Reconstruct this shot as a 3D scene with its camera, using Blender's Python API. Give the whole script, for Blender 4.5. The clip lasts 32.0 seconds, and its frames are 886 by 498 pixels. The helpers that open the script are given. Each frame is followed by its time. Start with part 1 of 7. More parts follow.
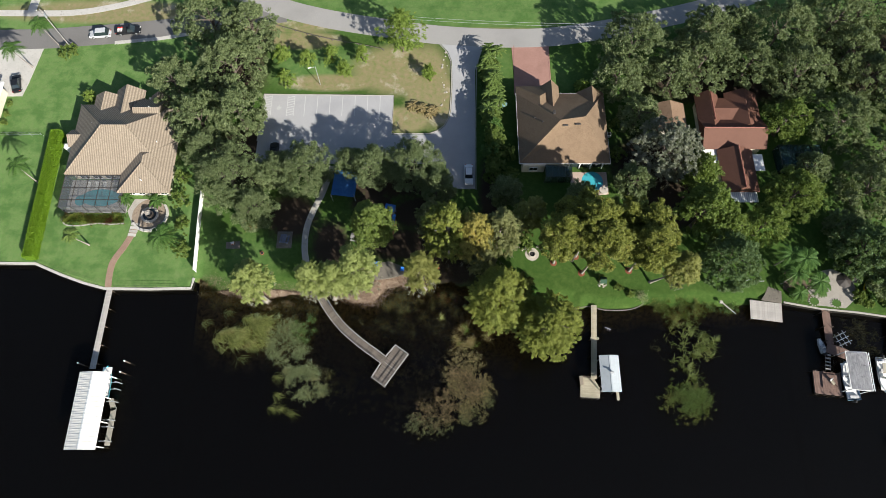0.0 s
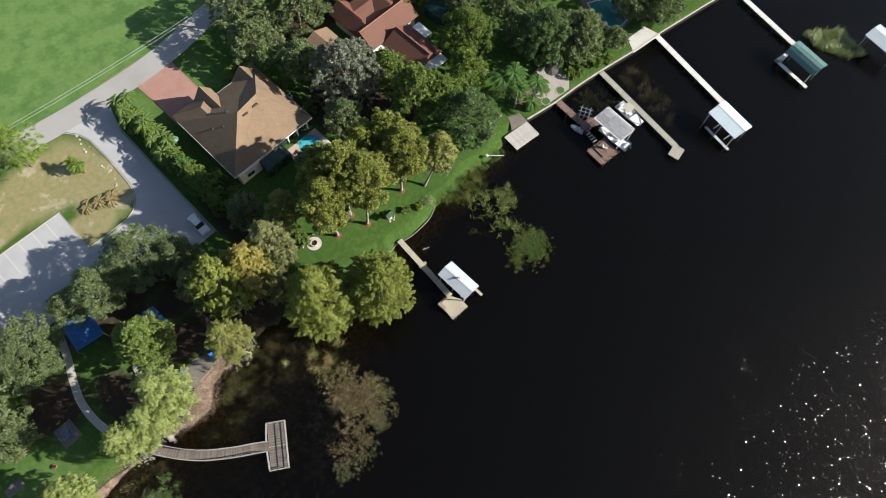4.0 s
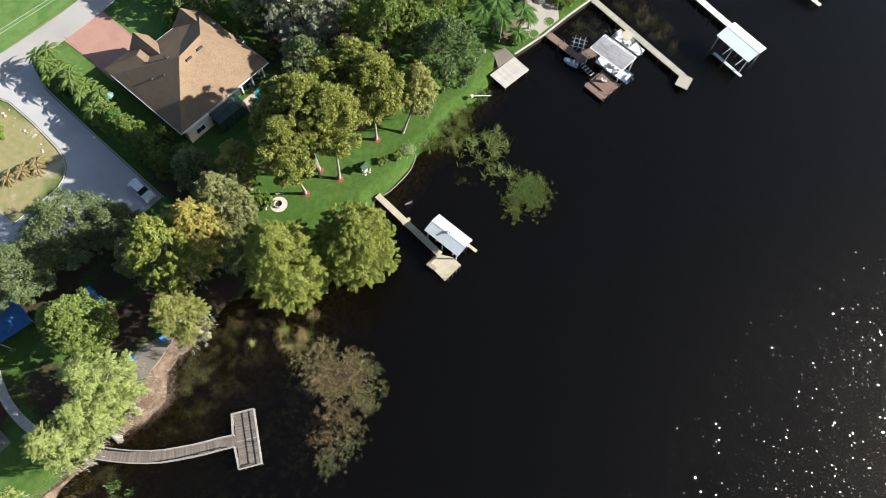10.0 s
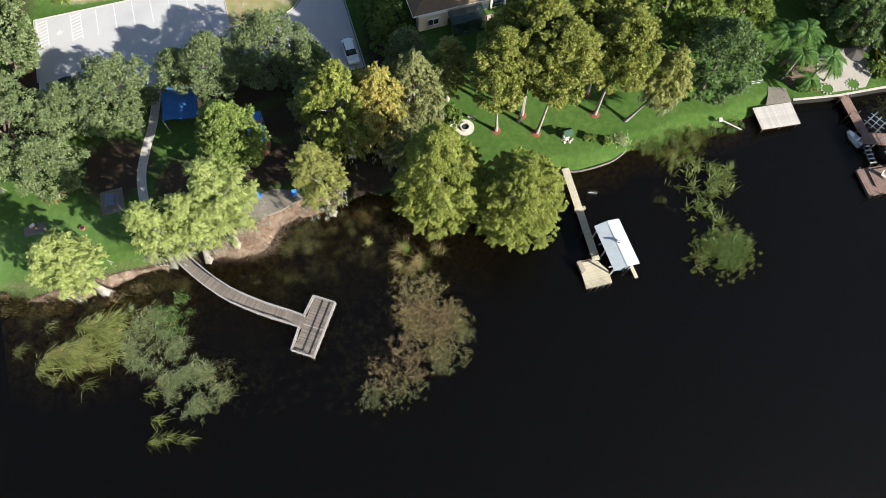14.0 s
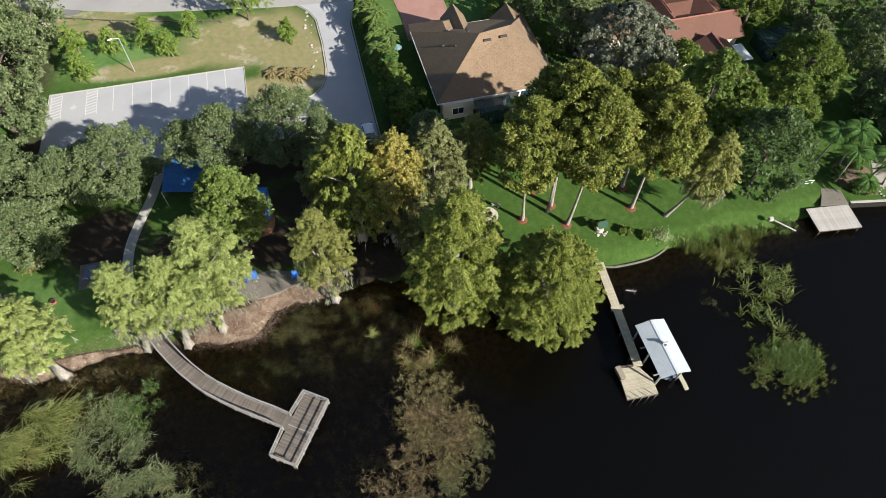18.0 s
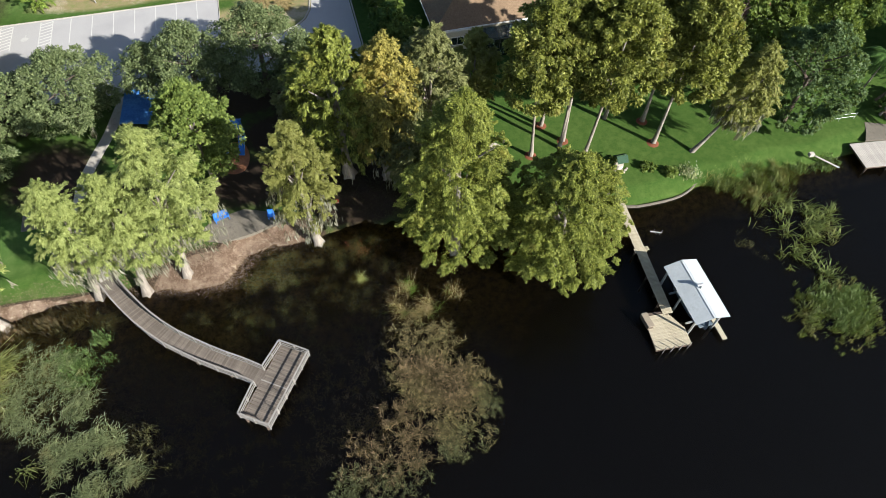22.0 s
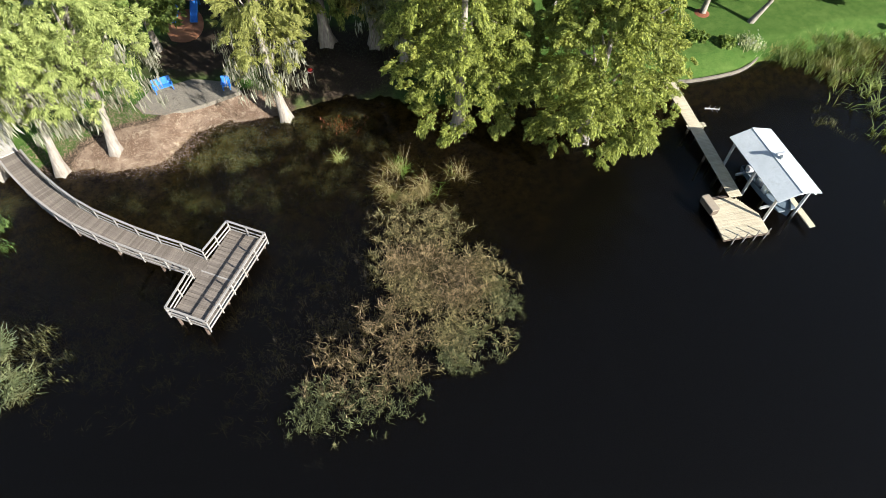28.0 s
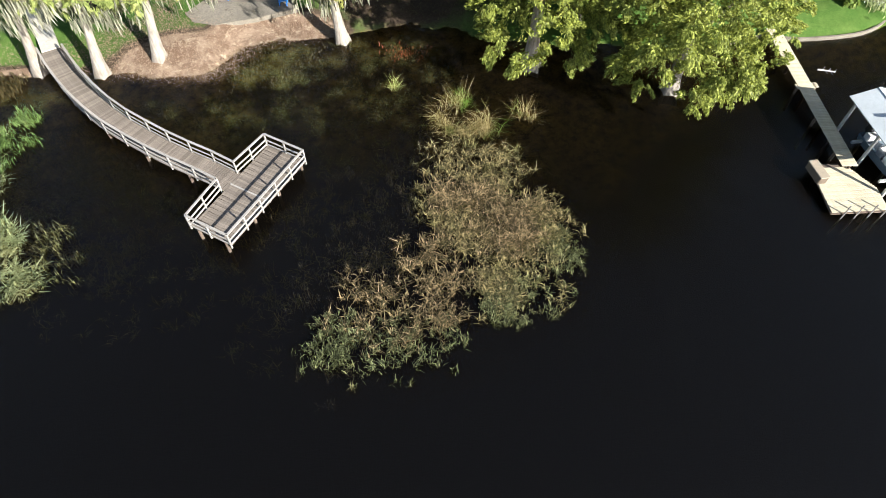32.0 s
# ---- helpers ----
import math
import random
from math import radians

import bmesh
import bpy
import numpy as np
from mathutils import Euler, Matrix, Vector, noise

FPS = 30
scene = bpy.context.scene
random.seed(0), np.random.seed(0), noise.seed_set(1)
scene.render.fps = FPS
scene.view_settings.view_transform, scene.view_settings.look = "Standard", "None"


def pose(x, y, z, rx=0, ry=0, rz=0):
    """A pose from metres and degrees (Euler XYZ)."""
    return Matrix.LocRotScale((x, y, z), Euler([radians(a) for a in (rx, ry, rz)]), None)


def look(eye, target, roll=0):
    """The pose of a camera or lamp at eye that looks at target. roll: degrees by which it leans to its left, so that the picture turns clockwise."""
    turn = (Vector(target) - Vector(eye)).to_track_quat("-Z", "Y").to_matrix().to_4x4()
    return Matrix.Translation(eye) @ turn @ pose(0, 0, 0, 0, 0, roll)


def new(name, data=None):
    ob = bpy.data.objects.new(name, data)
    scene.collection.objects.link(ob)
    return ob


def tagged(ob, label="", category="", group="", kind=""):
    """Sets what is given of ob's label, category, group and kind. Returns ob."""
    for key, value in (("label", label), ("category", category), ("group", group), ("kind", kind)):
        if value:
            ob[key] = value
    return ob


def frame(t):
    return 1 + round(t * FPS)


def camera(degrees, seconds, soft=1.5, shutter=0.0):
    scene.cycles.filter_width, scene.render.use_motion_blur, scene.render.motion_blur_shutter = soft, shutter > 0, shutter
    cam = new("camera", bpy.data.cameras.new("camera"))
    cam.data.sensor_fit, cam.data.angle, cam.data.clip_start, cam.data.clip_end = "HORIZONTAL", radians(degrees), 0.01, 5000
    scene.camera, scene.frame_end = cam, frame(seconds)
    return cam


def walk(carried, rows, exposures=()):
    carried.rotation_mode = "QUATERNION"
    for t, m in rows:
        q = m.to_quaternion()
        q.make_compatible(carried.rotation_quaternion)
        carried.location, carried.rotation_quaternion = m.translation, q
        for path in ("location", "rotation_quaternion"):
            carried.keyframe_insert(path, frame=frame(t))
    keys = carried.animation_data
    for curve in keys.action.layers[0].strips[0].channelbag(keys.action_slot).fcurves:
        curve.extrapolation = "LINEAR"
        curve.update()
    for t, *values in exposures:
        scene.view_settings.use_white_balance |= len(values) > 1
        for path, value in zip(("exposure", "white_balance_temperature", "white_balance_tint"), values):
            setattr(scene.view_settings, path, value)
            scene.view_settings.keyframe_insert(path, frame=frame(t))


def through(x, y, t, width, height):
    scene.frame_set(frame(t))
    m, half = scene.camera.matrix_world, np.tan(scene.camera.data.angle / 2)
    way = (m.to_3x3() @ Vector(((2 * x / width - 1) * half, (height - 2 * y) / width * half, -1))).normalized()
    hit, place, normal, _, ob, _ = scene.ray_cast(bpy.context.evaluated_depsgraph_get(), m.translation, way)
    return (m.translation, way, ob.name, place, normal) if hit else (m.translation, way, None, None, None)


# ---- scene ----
cam = camera(70.66, 32.0, 0.85)
METRES, EYE, TILT, LEAN, TURN = 87.0, 116.2, -68.62, -0.21, 0.0
ROWS = [
    (0.0, 0.0, 0.0, 0.0, 0.0, 0.0, -0.0),
    (0.5, 0.0003, 0.0081, -0.0026, 0.03, -0.03, -0.07),
    (1.0, 0.0003, 0.0185, -0.0061, 0.05, -0.06, -0.17),
    (1.5, -0.0001, 0.0311, -0.0104, 0.07, -0.12, -0.25),
    (2.0, 0.0002, 0.045, -0.0149, -0.3, -0.19, 0.57),
    (2.5, 0.0009, 0.059, -0.0211, -3.57, -0.5, 7.78),
    (3.0, -0.0017, 0.0775, -0.0331, -11.16, -2.31, 23.09),
    (3.5, -0.0047, 0.094, -0.0426, -18.23, -5.63, 34.78),
    (4.0, -0.0052, 0.1085, -0.0494, -23.07, -8.64, 41.13),
    (4.5, -0.0063, 0.1219, -0.0542, -24.81, -9.86, 43.04),
    (6.5, -0.0111, 0.1796, -0.0784, -26.16, -10.87, 44.25),
    (7.0, -0.011, 0.1945, -0.0848, -26.21, -10.97, 44.37),
    (7.5, -0.0118, 0.2096, -0.0919, -26.21, -10.92, 44.42),
    (8.0, -0.0114, 0.2236, -0.0977, -26.22, -10.99, 44.45),
    (8.5, -0.0116, 0.2383, -0.1041, -26.14, -10.95, 44.43),
    (9.0, -0.0129, 0.2536, -0.1107, -26.09, -10.91, 44.4),
    (9.5, -0.0133, 0.2686, -0.1172, -26.02, -10.87, 44.38),
    (10.0, -0.0132, 0.2839, -0.1233, -25.93, -10.82, 44.33),
    (10.5, -0.0139, 0.299, -0.1296, -25.89, -10.81, 44.31),
    (11.0, -0.0138, 0.3141, -0.1362, -25.82, -10.76, 44.27),
    (11.5, -0.0139, 0.3292, -0.1432, -25.74, -10.71, 44.24),
    (12.0, -0.017, 0.3429, -0.1513, -22.48, -8.41, 40.59),
    (12.5, -0.0164, 0.3578, -0.1583, -15.38, -4.22, 30.86),
    (13.0, -0.0169, 0.3751, -0.1662, -9.93, -1.64, 21.25),
    (13.5, -0.0174, 0.3917, -0.1729, -8.2, -1.01, 17.81),
    (14.0, -0.0179, 0.4072, -0.1796, -7.48, -0.82, 16.27),
    (14.5, -0.0177, 0.4226, -0.1867, -7.04, -0.69, 15.43),
    (15.0, -0.0162, 0.4387, -0.1879, -6.78, 8.64, 14.92),
    (15.5, -0.0186, 0.4537, -0.2018, -6.61, 12.02, 14.49),
    (17.5, -0.0184, 0.5154, -0.2305, -6.18, 12.24, 13.59),
    (18.0, -0.0188, 0.5308, -0.2373, -6.19, 12.23, 13.55),
    (18.5, -0.0193, 0.5466, -0.2436, -6.2, 12.21, 13.53),
    (19.0, -0.0199, 0.5625, -0.2496, -6.22, 12.19, 13.51),
    (19.5, -0.0203, 0.578, -0.2555, -6.25, 12.15, 13.46),
    (20.0, -0.0205, 0.5936, -0.2615, -6.25, 12.15, 13.44),
    (20.5, -0.0206, 0.6091, -0.2675, -6.31, 12.11, 13.53),
    (21.0, -0.0211, 0.6246, -0.274, -6.42, 12.09, 13.67),
    (21.5, -0.0209, 0.6403, -0.2801, -6.47, 12.04, 13.79),
    (22.0, -0.0209, 0.6558, -0.2862, -6.55, 11.98, 13.88),
    (22.5, -0.021, 0.6713, -0.2928, -6.62, 11.98, 13.97),
    (23.0, -0.0209, 0.6867, -0.2997, -6.66, 12.0, 14.03),
    (23.5, -0.0211, 0.7021, -0.3063, -6.71, 11.98, 14.07),
    (24.0, -0.0216, 0.7171, -0.3134, -6.73, 11.98, 14.12),
    (24.5, -0.0219, 0.7324, -0.3204, -6.72, 11.98, 14.15),
    (25.0, -0.0224, 0.7477, -0.3269, -6.72, 11.97, 14.12),
    (25.5, -0.0231, 0.7629, -0.3337, -6.74, 11.99, 14.12),
    (27.5, -0.0215, 0.8246, -0.3637, -6.54, 12.6, 13.91),
    (28.0, -0.0215, 0.8398, -0.3702, -6.54, 12.61, 13.9),
    (28.5, -0.0214, 0.855, -0.3772, -6.5, 12.62, 13.87),
    (29.0, -0.0215, 0.8702, -0.3843, -6.21, 12.71, 13.32),
    (29.5, -0.0214, 0.8848, -0.39, -4.92, 12.95, 10.6),
    (30.0, -0.0207, 0.9002, -0.3959, -4.24, 13.07, 9.09),
    (30.5, -0.0202, 0.9077, -0.3986, -3.81, 13.04, 8.2),
    (31.0, -0.0194, 0.908, -0.3992, -3.6, 13.08, 7.66),
    (31.5, -0.0196, 0.908, -0.4005, -3.43, 13.11, 7.26),
    (32.0, -0.0194, 0.9072, -0.3997, -3.22, 13.15, 6.93),
]
walk(cam, [(t, pose(0, 0, EYE, TILT, LEAN, TURN) @ pose(METRES * x, METRES * y, METRES * z, 90 + pitch, roll, yaw)) for t, x, y, z, yaw, pitch, roll in ROWS], exposures=[(0, 0.9), (2.0, 0.92), (4.5, 1.12), (7.0, 1.34), (9.0, 1.42), (12.3, 1.5), (14.0, 1.46), (15.2, 1.42), (18.0, 1.12), (20.0, 1.12), (23.0, 1.28), (25.0, 1.4), (28.0, 1.62), (32.0, 1.85)])

# ---- light: clear low sun from the lake side, blue sky ----
SUN_AZ, SUN_EL = radians(140.0), radians(28.5)
world = bpy.data.worlds.new("sky")
scene.world = world
world.use_nodes = True
wn = world.node_tree
sky = wn.nodes.new("ShaderNodeTexSky")
sky.sky_type, sky.sun_disc = "NISHITA", False
sky.sun_elevation, sky.sun_rotation = SUN_EL, SUN_AZ
sky.air_density, sky.dust_density = 1.0, 1.0
wn.links.new(sky.outputs["Color"], wn.nodes["Background"].inputs["Color"])
wn.nodes["Background"].inputs["Strength"].default_value = 0.066
sun_data = bpy.data.lights.new("sun", "SUN")
sun_data.energy, sun_data.angle, sun_data.color = 5.0, radians(0.53), (1.0, 0.95, 0.86)
sun = new("sun", sun_data)
sun_way = Vector((math.sin(SUN_AZ) * math.cos(SUN_EL), math.cos(SUN_AZ) * math.cos(SUN_EL), math.sin(SUN_EL)))
sun.matrix_world = look(sun_way * 300, (0, 0, 0))


# ---- materials ----
def shader(name):
    m = bpy.data.materials.new(name)
    m.use_nodes = True
    return m, m.node_tree, m.node_tree.nodes["Principled BSDF"]


def node(nt, kind, **sets):
    n = nt.nodes.new(kind)
    for k, v in sets.items():
        if k in n.inputs:
            n.inputs[k].default_value = v
    return n


def mixc(nt, fac, a, b):
    """A colour mix; each of fac, a, b is a socket or a value."""
    n = nt.nodes.new("ShaderNodeMix")
    n.data_type = "RGBA"
    for sock, v in ((n.inputs[0], fac), (n.inputs[6], a), (n.inputs[7], b)):
        if isinstance(v, (int, float, tuple)):
            sock.default_value = (*v, 1) if isinstance(v, tuple) else v
        else:
            nt.links.new(v, sock)
    return n.outputs[2]


def ramp(nt, sock, lo, hi):
    n = nt.nodes.new("ShaderNodeMapRange")
    n.inputs["From Min"].default_value, n.inputs["From Max"].default_value = lo, hi
    nt.links.new(sock, n.inputs["Value"])
    return n.outputs["Result"]


def grain(nt, scale, detail=4.0, rough=0.6, stretch=None, coords="Object"):
    tc = nt.nodes.new("ShaderNodeTexCoord")
    n = node(nt, "ShaderNodeTexNoise", Scale=scale, Detail=detail, Roughness=rough)
    src = tc.outputs[coords]
    if stretch:
        mp = nt.nodes.new("ShaderNodeMapping")
        mp.inputs["Scale"].default_value = stretch
        nt.links.new(src, mp.inputs["Vector"])
        src = mp.outputs["Vector"]
    nt.links.new(src, n.inputs["Vector"])
    return n.outputs["Fac"]


def relief(nt, bsdf, sock, strength, depth):
    b = node(nt, "ShaderNodeBump", Strength=strength, Distance=depth)
    nt.links.new(sock, b.inputs["Height"])
    nt.links.new(b.outputs["Normal"], bsdf.inputs["Normal"])


def surface(name, dark, light, coarse=0.4, fine=8.0, rough=0.8, metal=0.0, bump=0.3, depth=0.02, vary=0.0, stretch=None, spots=None):
    """A worn surface: two tones at two scales, fine relief, and a tone of its own for each object (vary)."""
    m, nt, p = shader(name)
    big, small = grain(nt, coarse, 3.0), grain(nt, fine, 5.0, 0.7, stretch)
    col = mixc(nt, ramp(nt, small, 0.3, 0.7), dark, light)
    shade = tuple(0.5 * a + 0.5 * b for a, b in zip(dark, tuple(0.75 * c for c in dark)))
    col = mixc(nt, ramp(nt, big, 0.45, 0.75), col, mixc(nt, 0.5, col, shade))
    if spots:
        col = mixc(nt, ramp(nt, grain(nt, 1.7, 6.0, 0.75), 0.56, 0.68), col, spots)
    if vary:
        info = nt.nodes.new("ShaderNodeObjectInfo")
        hsv = node(nt, "ShaderNodeHueSaturation")
        nt.links.new(col, hsv.inputs["Color"])
        mr = nt.nodes.new("ShaderNodeMapRange")
        mr.inputs["To Min"].default_value, mr.inputs["To Max"].default_value = 1 - vary, 1 + vary
        nt.links.new(info.outputs["Random"], mr.inputs["Value"])
        nt.links.new(mr.outputs["Result"], hsv.inputs["Value"])
        col = hsv.outputs["Color"]
    nt.links.new(col, p.inputs["Base Color"])
    p.inputs["Roughness"].default_value, p.inputs["Metallic"].default_value = rough, metal
    p.inputs["Specular IOR Level"].default_value = 0.3
    if bump:
        relief(nt, p, small, bump, depth)
    return m


def foliage(name, dark, light, gold=None, share=0.0, through=0.45, patch=0.35, few=1.0):
    """Leaves: each leaf has its own tone, patches of the crown differ, light shines through."""
    m, nt, p = shader(name)
    geo = nt.nodes.new("ShaderNodeNewGeometry")
    pick = node(nt, "ShaderNodeMath")
    pick.operation = "POWER"
    pick.inputs[1].default_value = few
    nt.links.new(geo.outputs["Random Per Island"], pick.inputs[0])
    pick = pick.outputs[0]
    col = mixc(nt, pick, dark, light)
    if gold:
        col = mixc(nt, ramp(nt, grain(nt, patch, 3.0), 0.62 - share, 0.80 - share), col, mixc(nt, pick, tuple((0.7 if few == 1.0 else 0.12) * c for c in gold), gold))
    # near-black noise patches paint the shaded gaps between reed tufts
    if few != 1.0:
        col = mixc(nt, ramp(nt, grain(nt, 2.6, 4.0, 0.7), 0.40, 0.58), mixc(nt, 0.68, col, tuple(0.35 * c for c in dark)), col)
    nt.links.new(col, p.inputs["Base Color"])
    p.inputs["Roughness"].default_value, p.inputs["Specular IOR Level"].default_value = 0.55, 0.25
    t = nt.nodes.new("ShaderNodeBsdfTranslucent")
    nt.links.new(mixc(nt, 0.35, col, (0.25, 0.3, 0.02)), t.inputs["Color"])
    mx = nt.nodes.new("ShaderNodeMixShader")
    mx.inputs[0].default_value = through
    nt.links.new(p.outputs[0], mx.inputs[1])
    nt.links.new(t.outputs[0], mx.inputs[2])
    nt.links.new(mx.outputs[0], nt.nodes["Material Output"].inputs["Surface"])
    return m


def ribbed(name, dark, light, gap, axis, rough=0.5, metal=0.0):
    """A roof or sheet with ribs or tile courses along one axis, gap metres apart."""
    m, nt, p = shader(name)
    tc = nt.nodes.new("ShaderNodeTexCoord")
    mp = nt.nodes.new("ShaderNodeMapping")
    nt.links.new(tc.outputs["Object"], mp.inputs["Vector"])
    mp.inputs["Rotation"].default_value = (0, 0, radians(90) if axis == "y" else 0)
    w = node(nt, "ShaderNodeTexWave", Scale=0.5 / gap * 0.318 * 2 * 1.0, Distortion=0.4, Detail=2.0)
    nt.links.new(mp.outputs["Vector"], w.inputs["Vector"])
    small = grain(nt, 3.0, 6.0, 0.75)
    col = mixc(nt, ramp(nt, small, 0.3, 0.7), dark, light)
    col = mixc(nt, ramp(nt, grain(nt, 0.35, 3.0), 0.4, 0.8), col, mixc(nt, 0.35, col, dark))
    col = mixc(nt, ramp(nt, w.outputs["Fac"], 0.75, 0.1), col, mixc(nt, 0.55, col, tuple(0.45 * c for c in dark)))
    nt.links.new(col, p.inputs["Base Color"])
    p.inputs["Roughness"].default_value, p.inputs["Metallic"].default_value = rough, metal
    relief(nt, p, w.outputs["Fac"], 0.3, 0.03)
    return m


def glassy(name, tint, rough=0.03):
    m, nt, p = shader(name)
    p.inputs["Base Color"].default_value = (*tint, 1)
    p.inputs["Roughness"].default_value = rough
    p.inputs["Specular IOR Level"].default_value = 0.8
    return m


def mesh_screen(name, tint, open_share):
    """Insect screen: a fine dark weave that lets part of the light through."""
    m, nt, p = shader(name)
    p.inputs["Base Color"].default_value = (*tint, 1)
    p.inputs["Roughness"].default_value = 0.6
    t = nt.nodes.new("ShaderNodeBsdfTransparent")
    mx = nt.nodes.new("ShaderNodeMixShader")
    mx.inputs[0].default_value = open_share
    nt.links.new(p.outputs[0], mx.inputs[1])
    nt.links.new(t.outputs[0], mx.inputs[2])
    nt.links.new(mx.outputs[0], nt.nodes["Material Output"].inputs["Surface"])
    return m


RIPPLE = 0.345  # steepest slope of the wind ripples


def lake_water():
    """Tea-dark lake: clear tinted top over a bed painted darker with depth, small wind waves."""
    m, nt, p = shader("lake_water")
    nt.nodes.remove(p)
    tc = nt.nodes.new("ShaderNodeTexCoord")
    cell = nt.nodes.new("ShaderNodeTexVoronoi")
    cell.voronoi_dimensions = "2D"
    cell.inputs["Scale"].default_value = 6.0
    nt.links.new(tc.outputs["Object"], cell.inputs["Vector"])
    toss = nt.nodes.new("ShaderNodeTexWhiteNoise")
    nt.links.new(cell.outputs["Position"], toss.inputs["Vector"])
    add = nt.nodes.new("ShaderNodeVectorMath")
    nt.links.new(cell.outputs["Color"], add.inputs[0])
    nt.links.new(toss.outputs["Color"], add.inputs[1])
    tilt = nt.nodes.new("ShaderNodeVectorMath")
    tilt.operation = "MULTIPLY_ADD"
    tilt.inputs[1].default_value, tilt.inputs[2].default_value = (RIPPLE, RIPPLE, 0), (-RIPPLE, -RIPPLE, 1)
    nt.links.new(add.outputs[0], tilt.inputs[0])
    b = nt.nodes.new("ShaderNodeVectorMath")
    b.operation = "NORMALIZE"
    nt.links.new(tilt.outputs[0], b.inputs[0])
    clear = nt.nodes.new("ShaderNodeBsdfTransparent")
    clear.inputs["Color"].default_value = (0.82, 0.65, 0.37, 1)
    silt = node(nt, "ShaderNodeBsdfDiffuse", Color=(0.0076, 0.0062, 0.0044, 1))
    body = nt.nodes.new("ShaderNodeMixShader")
    body.inputs[0].default_value = 0.2
    spark = node(nt, "ShaderNodeBsdfGlossy", Roughness=0.102)
    calm = node(nt, "ShaderNodeBsdfGlossy", Color=(0.66, 0.63, 0.59, 1), Roughness=0.27)
    gloss = nt.nodes.new("ShaderNodeMixShader")
    gloss.inputs[0].default_value = 0.3
    nt.links.new(calm.outputs[0], gloss.inputs[1])
    nt.links.new(spark.outputs[0], gloss.inputs[2])
    fr = node(nt, "ShaderNodeFresnel", IOR=1.33)
    top = nt.nodes.new("ShaderNodeMixShader")
    nt.links.new(b.outputs[0], spark.inputs["Normal"])
    nt.links.new(clear.outputs[0], body.inputs[1])
    nt.links.new(silt.outputs[0], body.inputs[2])
    nt.links.new(fr.outputs[0], top.inputs[0])
    nt.links.new(body.outputs[0], top.inputs[1])
    nt.links.new(gloss.outputs[0], top.inputs[2])
    nt.links.new(top.outputs[0], nt.nodes["Material Output"].inputs["Surface"])
    return m


def ground_soil():
    """Lawn, dry grass, bare soil and the lake bed, by the zones of the ground sheet."""
    m, nt, p = shader("ground_soil")
    at = nt.nodes.new("ShaderNodeVertexColor")
    at.layer_name = "zone"
    sep = nt.nodes.new("ShaderNodeSeparateColor")
    nt.links.new(at.outputs["Color"], sep.inputs["Color"])
    fine, mid, big = grain(nt, 9.0, 6.0, 0.75), grain(nt, 1.1, 5.0, 0.65), grain(nt, 0.09, 3.0)
    lawn = mixc(nt, ramp(nt, fine, 0.3, 0.7), (0.022, 0.056, 0.010), (0.060, 0.112, 0.023))
    lawn = mixc(nt, ramp(nt, mid, 0.42, 0.68), lawn, mixc(nt, 0.45, lawn, (0.10, 0.15, 0.038)))
    lawn = mixc(nt, ramp(nt, big, 0.45, 0.7), lawn, mixc(nt, 0.6, lawn, (0.030, 0.075, 0.013)))
    pale = mixc(nt, ramp(nt, fine, 0.3, 0.7), (0.072, 0.145, 0.040), (0.155, 0.255, 0.078))
    pale = mixc(nt, ramp(nt, mid, 0.40, 0.68), pale, mixc(nt, 0.5, pale, (0.16, 0.21, 0.085)))
    pale = mixc(nt, ramp(nt, grain(nt, 0.28, 4.0, 0.65), 0.44, 0.62), pale, mixc(nt, 0.6, pale, (0.045, 0.115, 0.026)))
    lawn = mixc(nt, at.outputs["Alpha"], lawn, pale)
    dry = mixc(nt, ramp(nt, mid, 0.35, 0.65), (0.14, 0.175, 0.056), (0.24, 0.19, 0.108))
    dry = mixc(nt, ramp(nt, fine, 0.35, 0.7), dry, mixc(nt, 0.5, dry, (0.30, 0.24, 0.15)))
    dry = mixc(nt, ramp(nt, grain(nt, 0.21, 5.0, 0.6), 0.56, 0.66), dry, mixc(nt, ramp(nt, fine, 0.35, 0.6), dry, (0.42, 0.37, 0.29)))
    dry = mixc(nt, ramp(nt, grain(nt, 0.13, 4.0, 0.6), 0.40, 0.28), dry, mixc(nt, 0.7, dry, (0.085, 0.15, 0.035)))
    soil = mixc(nt, ramp(nt, fine, 0.3, 0.7), (0.035, 0.025, 0.018), (0.17, 0.122, 0.09))
    soil = mixc(nt, ramp(nt, mid, 0.45, 0.75), soil, mixc(nt, 0.5, soil, (0.11, 0.07, 0.045)))
    # dark leaf soil, with the shade under the crowns put into its tone
    shaded_humus = mixc(nt, ramp(nt, fine, 0.35, 0.7), (0.018, 0.014, 0.010), (0.075, 0.055, 0.04))
    tan = mixc(nt, ramp(nt, mid, 0.35, 0.65), (0.18, 0.13, 0.098), (0.34, 0.26, 0.20))
    soil = mixc(nt, ramp(nt, grain(nt, 0.55, 5.0, 0.65), 0.38, 0.60), mixc(nt, 0.3, soil, (0.15, 0.085, 0.055)), mixc(nt, 0.6, soil, tan))
    soil = mixc(nt, ramp(nt, grain(nt, 2.6, 6.0, 0.7), 0.55, 0.64), soil, mixc(nt, 0.65, soil, (0.40, 0.34, 0.26)))
    soil = mixc(nt, ramp(nt, sep.outputs["Green"], 0.84, 0.97), shaded_humus, soil)
    bed = mixc(nt, ramp(nt, grain(nt, 1.3, 7.0, 0.75), 0.38, 0.66), (0.05, 0.04, 0.016), (0.30, 0.23, 0.085))
